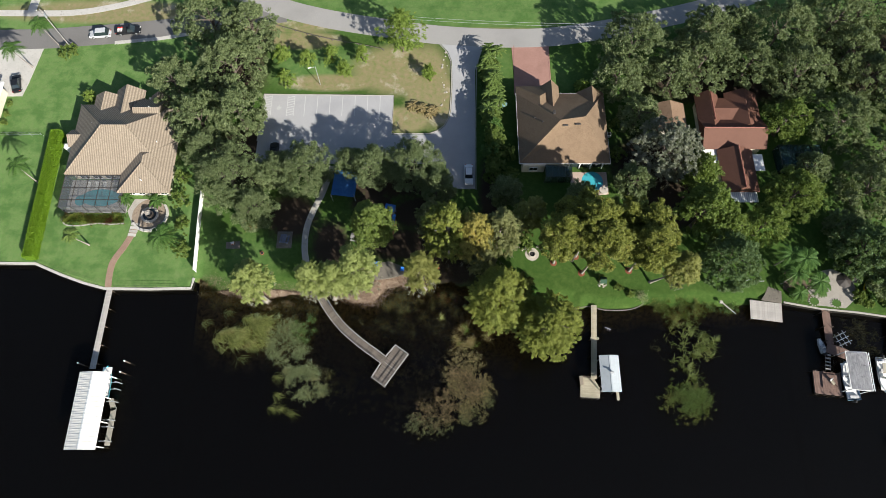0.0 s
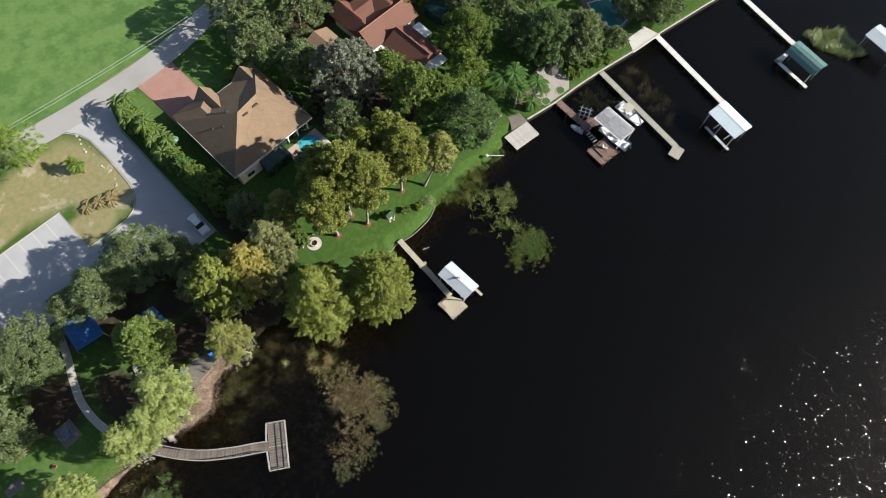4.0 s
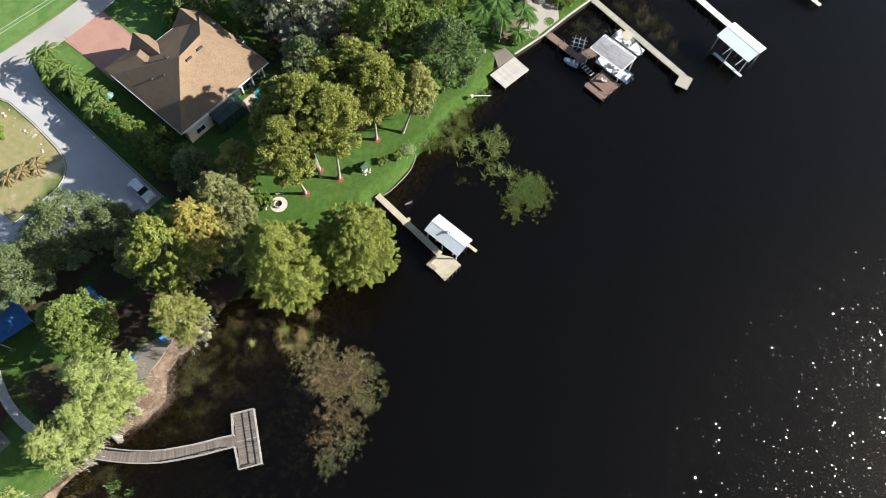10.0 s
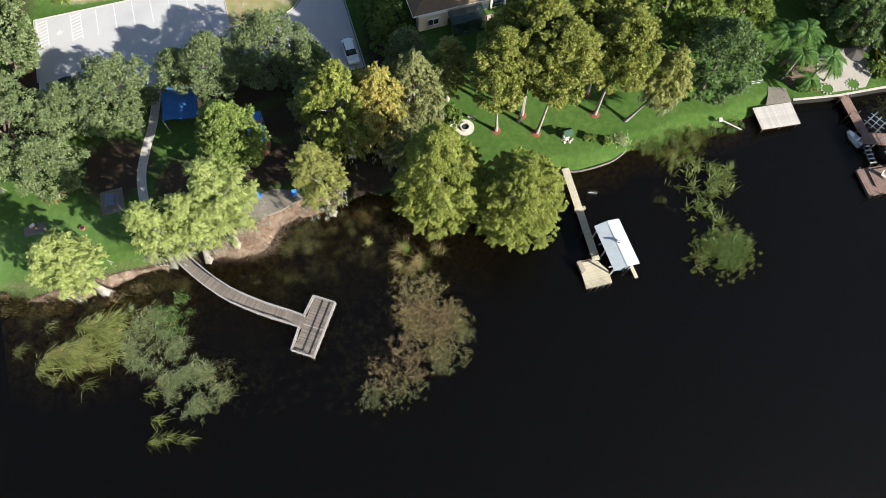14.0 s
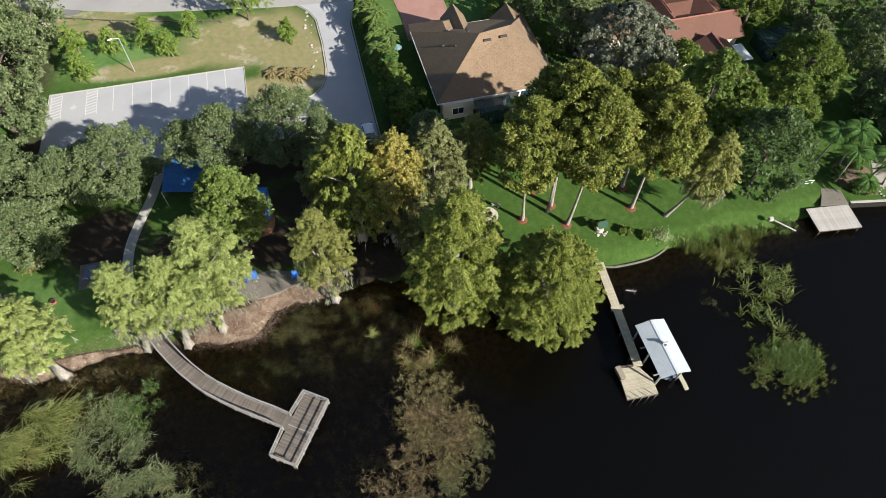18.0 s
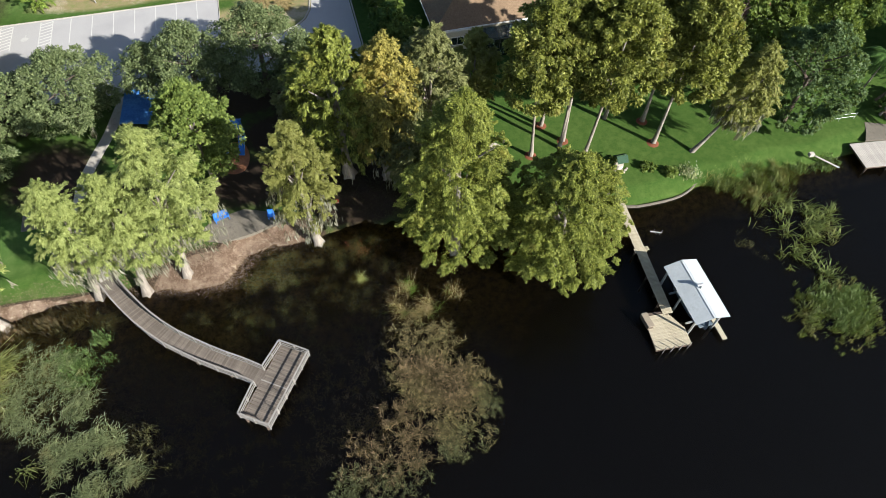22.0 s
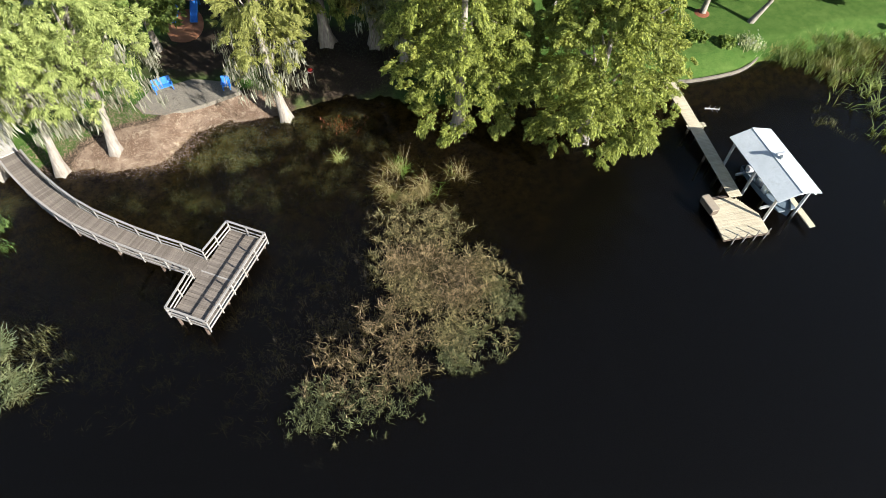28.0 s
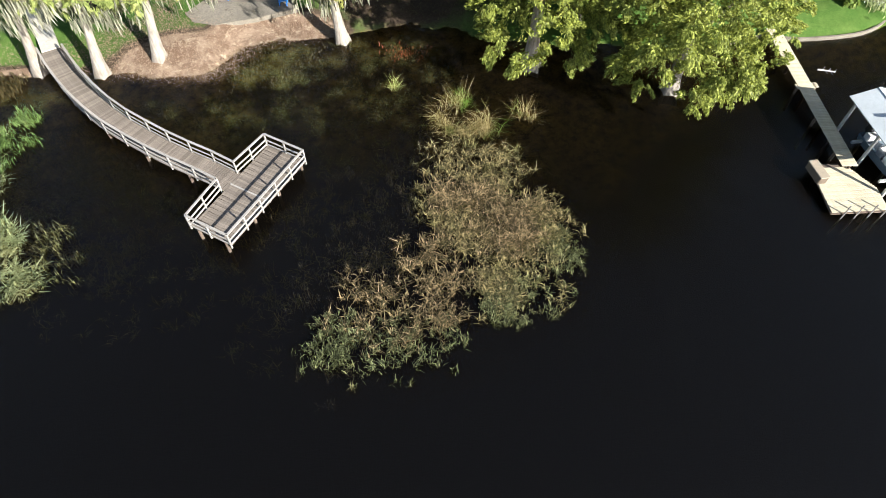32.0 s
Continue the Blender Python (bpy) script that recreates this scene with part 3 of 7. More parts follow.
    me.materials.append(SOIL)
    return tagged(new("ground", me), "mown lawn with sandy bare patches sloping to a lake bed blackened with depth", "ground", kind="structure")


build_ground()
lake = new("water", mesh_of("water", slab([(-3000, -3000), (3000, -3000), (3000, 44), (-3000, 44)], -3.2, 0.0), WATER))
tagged(lake, "tea-dark lake water with small wind ripples", "lake", kind="structure")

def paving(name, bm, material, label, category="road"):
    ob = new(name, mesh_of(name, bm, material))
    return tagged(ob, label, category, kind="structure")


main_road = smooth_line([(-160, 96), (-100, 96), (-80, 97.2), (-62, 99.3), (-50, 101.5), (-36, 104)])
paving("road", strip(main_road, 5.6, 0.9, 1.05), DARK_ROAD, "dark grey asphalt lane with pale verges")
east_road = smooth_line([(-60, 116), (-41, 107), (-28, 102.6), (-12, 99.4), (2, 97.4), (20, 96.8), (34, 98.6), (50, 102.3), (66, 107), (90, 116)])
paving("road", strip(east_road, 5.2, 0.9, 1.06), ASPHALT, "worn light grey asphalt street curving past the park")
lot = paving("pavement", slab([(-38.6, 81.3), (-10.4, 81.0), (-10.6, 71.3), (-2.4, 71.3), (-0.6, 72.1), (0.9, 73.5), (1.8, 75.4), (2.2, 77.6), (2.5, 84), (2.4, 90.4), (1.5, 93.0), (-0.4, 95.6), (10.0, 95.8), (7.6, 88), (7.3, 76), (7.0, 58.4), (1.6, 58.4), (1.0, 64.2), (-39, 64.2)], 0.9, 1.055), LOT, "pale grey asphalt car park and park entrance drive", "car park")
kerb = [(-39.0, 69.6), (-38.7, 81.4), (-10.3, 81.1), (-10.5, 71.5), (-2.5, 71.5), (-0.8, 72.2), (0.7, 73.6), (1.6, 75.5), (2.0, 77.7), (2.3, 84), (2.2, 90.3), (1.3, 92.9), (-0.5, 95.2)]
paving("kerb", strip(kerb, 0.17, 0.9, 1.13), KERB, "low concrete kerb round the car park", "kerb")
paving("kerb", strip([(9.2, 94.6), (7.85, 88), (7.5, 76), (7.2, 58.2)], 0.17, 0.9, 1.13), KERB, "low concrete kerb beside the entrance drive", "kerb")
stall = mesh_of("stripe", boxes(((0, 0, 0), (0.12, 5.2, 0.008))), PAINT_LINE)
for i in range(7):
    part("stripe", stall, None, lot, at=(-29.6 + 2.72 * i, 78.4, 1.062))
hatch = mesh_of("stripe", boxes(((0, 0, 0), (1.5, 0.16, 0.008), 18)), PAINT_LINE)
for x in (-37.6, -32.65):
    part("stripe", stall, None, lot, at=(x - 0.75, 78.4, 1.062))
    part("stripe", stall, None, lot, at=(x + 0.75, 78.4, 1.062))
    for i in range(8):
        part("stripe", hatch, None, lot, at=(x, 76.2 + i * 0.64, 1.064))
# symbol of the disabled bay
bm = bmesh.new()
bmesh.ops.create_circle(bm, cap_ends=True, segments=18, radius=0.45, matrix=Matrix.Translation((0, 0, 0)))
box(bm, (0.1, 0.55, 0.0), (0.14, 0.7, 0.006))
box(bm, (0.35, 0.2, 0.0), (0.5, 0.12, 0.006))
part("wheelchair_symbol", bm, surface("worn_paint", (0.36, 0.36, 0.36), (0.5, 0.5, 0.49), 1, 15, 0.8), lot, "worn white painted wheelchair symbol", at=(-35.2, 77.8, 1.066))

drive = paving("driveway", slab([(15.9, 95.0), (24.4, 94.6), (24.3, 81.2), (16.4, 81.4)], 0.9, 1.05), PAVER, "red brick paver driveway", "driveway")
edge = mesh_of("paver_border", boxes(((0, 0, 0), (0.22, 13.4, 0.03)), bevel=0.01), PAVER)
part("paver_border", edge, None, drive, at=(16.3, 88.0, 1.06), turn=-1.5)
part("paver_border", edge, None, drive, at=(24.2, 87.9, 1.06))
paving("driveway", slab([(-104, 93.4), (-89.5, 94.6), (-90.8, 84), (-91.4, 80.8), (-104, 80.4)], 0.9, 1.045), CONCRETE, "white concrete driveway", "driveway")
paving("pavement", strip(smooth_line([(-130, 103.6), (-102, 103.6), (-86, 103.7), (-76, 105.6), (-66, 109)]), 1.7, 0.9, 1.04), CONCRETE, "pale concrete pavement beside the lane", "pavement")
paving("pavement", strip([(-95, 103), (-94.5, 112)], 2.0, 0.9, 1.036), CONCRETE, "pale concrete pavement spur", "pavement")
paving("pavement", strip([(-74, 95.2), (-64, 96.4), (-52, 98.8)], 0.9, 0.9, 1.06), CONCRETE, "pale concrete edging of the lane", "pavement")
path = smooth_line([(-24.0, 37.1), (-25.0, 39.4), (-26.4, 42.4), (-27.0, 46), (-26.8, 50), (-25.6, 54), (-24.2, 57.6), (-22.6, 63.6)])
foot = paving("footpath", strip(path, 1.25, 0.88, 1.045), KERB, "curving weathered concrete footpath to the boardwalk", "path")
garden = smooth_line([(-60.6, 51), (-61.4, 48.6), (-62.6, 45.6), (-64.2, 42.4), (-64.4, 39.6), (-64.2, 36.9)])
paving("footpath", strip(garden, 1.25, 0.9, 1.045), surface("brown_brick_path", (0.22, 0.14, 0.10), (0.34, 0.24, 0.18), 0.5, 8), "narrow brown brick garden path", "path")
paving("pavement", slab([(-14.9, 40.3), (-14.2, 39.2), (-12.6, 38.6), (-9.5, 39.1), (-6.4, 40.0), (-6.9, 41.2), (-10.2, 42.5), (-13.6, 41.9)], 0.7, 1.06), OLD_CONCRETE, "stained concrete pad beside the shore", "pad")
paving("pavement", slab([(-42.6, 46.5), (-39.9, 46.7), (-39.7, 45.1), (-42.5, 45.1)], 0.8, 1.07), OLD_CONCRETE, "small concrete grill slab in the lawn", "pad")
paving("play_area", slab(smooth_line([(-11.8, 48.2), (-10.6, 47.7), (-9.4, 48.3), (-8.9, 50.2), (-9.4, 52.2), (-11.0, 52.6), (-12.3, 50.6), (-11.8, 48.2)], 3)[:-1], 0.8, 1.03), PLAY_MULCH, "orange bark mulch of the playground", "play area")
paving("pavement", slab([(71.0, 36.5), (72.2, 33.6), (77.5, 33.0), (80.5, 35.5), (80.0, 39.4), (76.5, 41.0), (73.5, 40.4), (72.4, 38.4)], 0.8, 1.03), surface("pale_gravel", (0.24, 0.22, 0.19), (0.38, 0.355, 0.32), 0.7, 14, 0.95), "pale crushed shell patio behind the seawall", "patio")
paving("planting_bed", slab([(66.2, 36.9), (68.9, 34.8), (71.9, 34.0), (70.8, 36.6), (72.1, 38.6), (70.4, 41.8), (67.2, 40.6)], 0.8, 1.025), LEAFY_BED, "brown bark planting bed under the palms", "planting bed")
paving("pavement", slab([(96.6, 32.4), (101.9, 31.9), (102.6, 28.2), (94.6, 29.3)], 0.8, 1.05), CONCRETE, "pale concrete dock apron", "patio")
paving("pavement", slab([(61.6, 34.7), (65.4, 34.0), (65.8, 36.4), (63.4, 37.4), (62.6, 36.0)], 0.8, 1.04), OLD_CONCRETE, "grey concrete steps to the square dock", "path")


def seawall(name, line, label):
    ob = thing(name, label, "seawall", kind="structure")
    part("wall", strip(line, 0.34, -2.2, 1.0), WET_WALL, ob)
    part("cap", strip(line, 0.5 if line[0][0] < 0 else 0.34, 1.0, 1.1), CONCRETE if line[0][0] < 0 else KERB, ob, "concrete cap")
    return ob


seawall("wall_west", [(-160, 42), (-86.5, 42), (-79.3, 41.9), (-73.8, 39.6), (-69, 37.9), (-64.8, 36.8), (-56, 36.7), (-48.2, 36.9), (-47.9, 39.0)], "pale concrete seawall along the western lawn")
seawall("wall_east", [(65.8, 34.2), (72.6, 32.9), (79.5, 32.2), (85.4, 31.3), (94.6, 29.6), (102.7, 28.5), (117.2, 25.9), (140, 21), (200, 21)], "pale concrete seawall along the eastern lots")
edge_line = smooth_line([(25.6, 33.0), (28.6, 33.6), (31.4, 32.9), (35.8, 32.9), (38.2, 33.6), (39.7, 34.6)], 3)
paving("wall_lawn", strip(edge_line, 0.14, -1.5, 0.3), OLD_CONCRETE, "low curved concrete lawn edging at the waterline", "edging")


# ---- houses ----
def roofs(ob, material, blocks, label=""):
    """One roof part for each block of the house."""
    for i, b in enumerate(blocks):
        part("roof", hip(bmesh.new(), *b), material, ob, label if i == 0 else "")


def hip(bm, x0, y0, x1, y1, z, rise, ridge="x", gable=False, thick=0.22):
    """A hipped or gabled roof block over a rectangle, with closed eaves."""
    cx, cy, w, h = (x0 + x1) / 2, (y0 + y1) / 2, x1 - x0, y1 - y0
    inset = 0 if gable else (min(w, h) / 2)
    if ridge == "x":
        a, b = (x0 + inset, cy, z + rise), (x1 - inset, cy, z + rise)
    else:
        a, b = (cx, y0 + inset, z + rise), (cx, y1 - inset, z + rise)
    low = [bm.verts.new((*p, z - thick)) for p in ((x0, y0), (x1, y0), (x1, y1), (x0, y1))]
    eave = [bm.verts.new((*p, z)) for p in ((x0, y0), (x1, y0), (x1, y1), (x0, y1))]
    A = bm.verts.new(a)
    B = bm.verts.new(b) if (Vector(a) - Vector(b)).length > 0.02 else A
    bm.faces.new(low[::-1])
    for k in range(4):
        bm.faces.new((low[k], low[(k + 1) % 4], eave[(k + 1) % 4], eave[k]))
    order = [(0, 1, B, A), (1, 2, B), (2, 3, A, B), (3, 0, A)] if ridge == "x" else [(0, 1, A), (1, 2, B, A), (2, 3, B), (3, 0, A, B)]
    for i, j, *top in order:
        top = [t for n, t in enumerate(top) if t not in top[:n]]
        bm.faces.new((eave[i], eave[j], *top))
    return bm


def long_hip(x0, y0, x1, y1, z, a, b, thick=0.22):
    """A hipped roof over a rectangle whose ridge runs from a to b, off the centre."""
    bm = bmesh.new()
    low = [bm.verts.new((*p, z - thick)) for p in ((x0, y0), (x1, y0), (x1, y1), (x0, y1))]
    eave = [bm.verts.new((*p, z)) for p in ((x0, y0), (x1, y0), (x1, y1), (x0, y1))]
    A, B = bm.verts.new(a), bm.verts.new(b)
    bm.faces.new(low[::-1])
    for k in range(4):
        bm.faces.new((low[k], low[(k + 1) % 4], eave[(k + 1) % 4], eave[k]))
    for f in ((eave[0], eave[1], B, A), (eave[1], eave[2], B), (eave[2], eave[3], A, B), (eave[3], eave[0], A)):
        bm.faces.new(f)
    return bm


def fascia(ob, x0, y0, x1, y1, z, material):
    for c, s in ((((x0 + x1) / 2, y0 - 0.03, z - 0.1), (x1 - x0 + 0.1, 0.05, 0.2)), (((x0 + x1) / 2, y1 + 0.03, z - 0.1), (x1 - x0 + 0.1, 0.05, 0.2)), ((x0 - 0.03, (y0 + y1) / 2, z - 0.1), (0.05, y1 - y0, 0.2)), ((x1 + 0.03, (y0 + y1) / 2, z - 0.1), (0.05, y1 - y0, 0.2))):
        part("fascia", boxes((c, s)), material, ob)


def window(ob, x, y, z, w, h, face="s"):
    """A framed window set proud of its wall; face says which way it looks."""
    turn = {"s": 0, "e": 90, "n": 180, "w": 270}[face]
    fr = part("window", boxes(((-w / 2, 0, 0), (0.09, 0.1, h + 0.09)), ((w / 2, 0, 0), (0.09, 0.1, h + 0.09)), ((0, 0, h / 2), (w, 0.1, 0.09)), ((0, 0, -h / 2), (w, 0.14, 0.09)), ((0, 0, 0), (0.05, 0.08, h))), WHITE, ob, at=(x, y, z), turn=turn)
    part("pane", boxes(((0, 0.02, 0), (w, 0.03, h))), GLASS, fr)


def ridge_caps(ob, lines, material):
    for a, b in lines:
        part("ridge_cap", rod(bmesh.new(), a, b, 0.13, 0.13, 6), material, ob)


west_house = thing("house", "stucco house with a hipped clay tile roof and a screened pool", "house")
part("wall", boxes(((-65.3, 68.2, 2.4), (19.4, 15.2, 3.0)), ((-59.6, 60, 2.4), (8.8, 6.4, 3.0)), ((-70.6, 77.6, 2.4), (4.2, 3.4, 3.0)), ((-66.0, 78.2, 2.4), (4.0, 3.0, 3.0)), ((-60.2, 77.4, 2.4), (3.8, 2.2, 3.0))), STUCCO, west_house)
roofs(west_house, CLAY, [(-76, 60.0, -54.6, 76.6, 4.0, 5.2, "x"), (-64.6, 55.9, -54.2, 68, 4.02, 2.9, "y"), (-73.3, 68, -68.2, 79.0, 4.03, 1.5, "y", True), (-69.0, 68, -63.0, 80.2, 4.04, 2.2, "y", True), (-63.5, 70, -58.0, 77.9, 4.05, 3.0, "x", True), (-61.5, 70, -57.6, 78.8, 4.06, 1.6, "y", True), (-76.6, 66.4, -72, 70.4, 4.07, 1.4, "x", True)], "weathered tan and brown clay tile hip roof")
ridge_caps(west_house, [((-76, 60, 4.1), (-67.7, 68.3, 9.22)), ((-67.7, 68.3, 9.22), (-62.9, 68.3, 9.22)), ((-54.6, 60, 4.1), (-62.9, 68.3, 9.22)), ((-76, 76.6, 4.1), (-67.7, 68.3, 9.22)), ((-54.2, 55.9, 4.1), (-59.4, 61.1, 6.9)), ((-64.6, 55.9, 4.1), (-59.4, 61.1, 6.9)), ((-66, 80, 6.2), (-66, 73, 6.2))], CLAY)
for x, y, z in ((-71.4, 71.6, 6.6), (-71.0, 70.2, 6.9), (-60.0, 74.0, 7.0), (-57.6, 66.4, 6.0), (-59.6, 58.0, 5.6)):
    part("vent_pipe", rod(bmesh.new(), (x, y, z - 0.8), (x, y, z + 0.25), 0.09), WHITE, west_house)
for x in (-62.6, -60.6, -58.4, -56.2):
    window(west_house, x, 56.75, 2.4, 1.3, 1.7)
for x in (-73, -70.4, -67.8):
    window(west_house, x, 60.55, 2.3, 1.9, 2.1)
for y in (62, 66, 73):
    window(west_house, -55.55, y, 2.4, 1.3, 1.5, "e")
    window(west_house, -75.05, y, 2.4, 1.3, 1.5, "w")
part("chimney", boxes(((-77.2, 67.0, 2.2), (1.4, 1.0, 2.4)), bevel=0.04), WHITE, west_house)

cage = thing("pool_cage", "dark screened pool enclosure beside the tile-roofed house", "pool enclosure")
part("frame", boxes(*[((-75.8 + i * 2.42, 57.2, 3.9 - 0.0), (0.09, 5.8, 0.09)) for i in range(6)], *[((-69.8, 54.4 + k * 2.7, 3.9), (12.2, 0.09, 0.09)) for k in range(3)], *[((-75.8 + i * 2.42, 52.9, 2.4), (0.09, 0.09, 2.8)) for i in range(6)], ((-69.8, 52.9, 3.7), (12.2, 0.09, 0.09)), ((-69.8, 52.9, 1.9), (12.2, 0.07, 0.07)), *[((-75.8 + i * 2.42, 53.7, 3.85), (0.09, 1.7, 0.09)) for i in range(6)]), BRONZE_FRAME, cage)
part("screen", boxes(((-69.8, 57.2, 3.86), (12.2, 5.8, 0.01)), ((-69.8, 53.6, 3.78), (12.2, 1.5, 0.01)), ((-69.8, 52.88, 2.4), (12.2, 0.01, 2.8)), ((-75.9, 56.5, 2.4), (0.01, 7.2, 2.8)), ((-63.7, 56.0, 2.4), (0.01, 6.2, 2.8))), SCREEN, cage)
part("patio", boxes(((-69.8, 56.5, 1.03), (12.4, 7.4, 0.06))), CONCRETE, cage)
bm = bmesh.new()
bmesh.ops.create_circle(bm, cap_ends=True, segments=24, radius=1.0, matrix=Matrix.Translation((-69.4, 56.2, 1.10)) @ Matrix.Diagonal((4.0, 1.9, 1, 1)))
bmesh.ops.create_circle(bm, cap_ends=True, segments=20, radius=1.2, matrix=Matrix.Translation((-73.3, 55.6, 1.105)))
part("pool", bm, POOL, cage, "turquoise swimming pool water")
for x in (-72.2, -70.5, -69.0):
    part("lounge_chair", boxes(((x, 58.8, 1.3), (0.65, 1.4, 0.1)), ((x, 59.5, 1.55), (0.65, 0.1, 0.5))), WHITE, cage)

TAN_PAVER = surface("tan_brown_pavers", (0.20, 0.155, 0.115), (0.34, 0.275, 0.21), 0.6, 7, 0.85, spots=(0.14, 0.10, 0.075))


def ring(bm, r0, r1, z0, z1, a0=0.0, a1=360.0, n=36):
    """A round wall or step between two radii, over part of a turn."""
    cut = []
    for k in range(n + 1):
        a = radians(a0 + (a1 - a0) * k / n)
        cut.append([bm.verts.new((r * math.cos(a), r * math.sin(a), z)) for r, z in ((r0, z0), (r1, z0), (r1, z1), (r0, z1))])
    for p, q in zip(cut, cut[1:]):
        for j in range(4):
            bm.faces.new((p[j], p[(j + 1) % 4], q[(j + 1) % 4], q[j]))
    if a1 - a0 < 359:
        bm.faces.new(cut[0])
        bm.faces.new(cut[-1][::-1])
    bmesh.ops.recalc_face_normals(bm, faces=bm.faces)
    return bm


fount = thing("fountain", "round tiered stone fountain inside a low pale ring wall", "fountain", (-58.6, 52.3, 1.0))
part("seat_wall", ring(bmesh.new(), 3.25, 3.7, 0.0, 0.5, -150, 40), CONCRETE, fount, "low curved pale seat wall")
part("basin", ring(bmesh.new(), 1.35, 1.75, 0.0, 0.5), STONE, fount)
part("basin_water", rod(bmesh.new(), (0, 0, 0.05), (0, 0, 0.34), 1.36, 1.36, 24), GLASS, fount, "dark still water")
part("inner_ring", ring(bmesh.new(), 0.55, 0.8, 0.1, 0.75), TAN_PAVER, fount)
for n, r0, r1, z0, z1 in (("pedestal", 0.22, 0.16, 0.1, 1.2), ("bowl", 0.2, 0.62, 1.2, 1.42), ("finial", 0.12, 0.05, 1.42, 1.85)):
    part(n, rod(bmesh.new(), (0, 0, z0), (0, 0, z1), r0, r1, 18), STONE, fount)
paving("terrace", rod(bmesh.new(), (-58.6, 52.3, 0.9), (-58.6, 52.3, 1.052), 3.72, 3.72, 36), TAN_PAVER, "round tan paver terrace about the fountain", "terrace")
paving("pavement", slab([(-63.4, 53.2), (-61.9, 50.2), (-60.4, 49.6), (-59.6, 55.9), (-62.4, 55.9)], 0.9, 1.048), KERB, "pale stone terrace beside the pool cage", "terrace")
for k in range(4):
    step = new("stepping_slab", mesh_of("stepping_slab", boxes(((0, 0, 0), (1.9 - 0.1 * k, 0.62, 0.08)), bevel=0.02), CONCRETE if k % 2 else KERB))
    step.location, step.rotation_euler = (-61.2 - 0.12 * k, 50.3 - 0.75 * k, 1.04), (0, 0, radians(-8))
    tagged(step, "pale stone slab leading down to the garden path", "step", "garden steps")
bed_edge = smooth_line([(-76.4, 51.6), (-75.2, 50.2), (-72.4, 50.0), (-69.0, 50.5), (-66.4, 50.3), (-63.6, 50.5)], 4)
paving("edging", strip(bed_edge, 0.22, 0.9, 1.14), KERB, "curved pale stone edging of the flower bed", "edging")

mid_house = thing("house", "single-storey house with a brown shingle hip roof", "house")
part("wall", boxes(((25.4, 71.2, 2.4), (16.6, 15.4, 3.0)), ((20.6, 79.2, 2.4), (7.8, 2.8, 3.0)), ((19.0, 62.9, 2.4), (4.6, 1.2, 3.0))), STUCCO, mid_house)
part("roof", long_hip(16.0, 62.7, 34.6, 79.7, 4.0, (23.9, 69.4, 9.7), (28.9, 70.2, 9.7)), SHINGLE, mid_house, "brown asphalt shingle hip roof")
roofs(mid_house, SHINGLE, [(16.02, 70, 25.0, 81.5, 4.02, 2.9, "y"), (21.2, 72, 25.02, 81.0, 4.7, 2.3, "y", True), (29.0, 70, 34.64, 80.0, 4.03, 1.9, "y", True), (30.0, 70, 33.4, 80.04, 4.6, 1.7, "y", True)], "brown asphalt shingle hip roof")
fascia(mid_house, 16.0, 62.7, 34.6, 79.7, 4.0, WHITE)
for c, s in (((24.9, 68.6, 8.95), (1.1, 0.35, 0.25)), ((27.4, 68.9, 8.95), (1.1, 0.35, 0.25)), ((19.5, 72.0, 6.45), (0.9, 0.3, 0.2)), ((21.0, 70.4, 7.4), (0.9, 0.3, 0.2)), ((22.9, 71.8, 8.7), (0.5, 0.9, 0.3))):
    part("roof_vent", boxes((c, s), bevel=0.04), BRONZE_FRAME, mid_house)
window(mid_house, 19.0, 62.22, 2.5, 1.7, 1.2)
for x in (27.6, 29.8, 32.2):
    part("lanai_opening", boxes(((x, 63.4, 2.3), (2.0, 0.06, 2.2))), GLASS, mid_house)
for x in (26.5, 28.7, 31.0, 33.4):
    part("column", boxes(((x, 63.2, 2.4), (0.22, 0.22, 3.0)), bevel=0.02), WHITE, mid_house)
for y in (66, 70, 75):
    window(mid_house, 17.05, y, 2.5, 1.2, 1.3, "w")
    window(mid_house, 33.75, y, 2.5, 1.2, 1.3, "e")
part("garage_door", boxes(((20.6, 80.65, 2.2), (5.0, 0.06, 2.3))), WHITE, mid_house)
cage = thing("pool_cage", "dark green screened porch beside the shingle-roofed house", "pool enclosure")
part("frame", boxes(*[((21.3 + i * 1.35, 61.2, 3.6), (0.07, 2.6, 0.07)) for i in range(5)], *[((21.3 + i * 1.35, 59.9, 2.3), (0.07, 0.07, 2.6)) for i in range(5)], ((24, 59.9, 3.6), (5.5, 0.07, 0.07))), BRONZE_FRAME, cage)
part("screen", boxes(((24, 61.2, 3.62), (5.4, 2.6, 0.01)), ((24, 59.88, 2.3), (5.4, 0.01, 2.6))), GREEN_SCREEN, cage)
pool = thing("swimming_pool", "small oval turquoise pool with a pale stone deck", "pool")
part("deck", slab([(26.8, 62.3), (34.4, 62.3), (34.4, 57.2), (29.0, 56.6), (26.8, 59)], 0.9, 1.04), surface("pink_pool_deck", (0.36, 0.27, 0.22), (0.5, 0.40, 0.34), 0.6, 9), pool)
bm = bmesh.new()
bmesh.ops.create_circle(bm, cap_ends=True, segments=28, radius=1.0, matrix=Matrix.Translation((31.3, 60.1, 1.06)) @ Matrix.Diagonal((2.2, 2.3, 1, 1)))
part("pool_water", bm, POOL, pool)
bm = bmesh.new()
bmesh.ops.create_cone(bm, segments=18, cap_ends=True, radius1=0.9, radius2=0.9, depth=0.5, matrix=Matrix.Translation((33.4, 58.0, 1.25)))
part("spa", bm, STONE, pool)

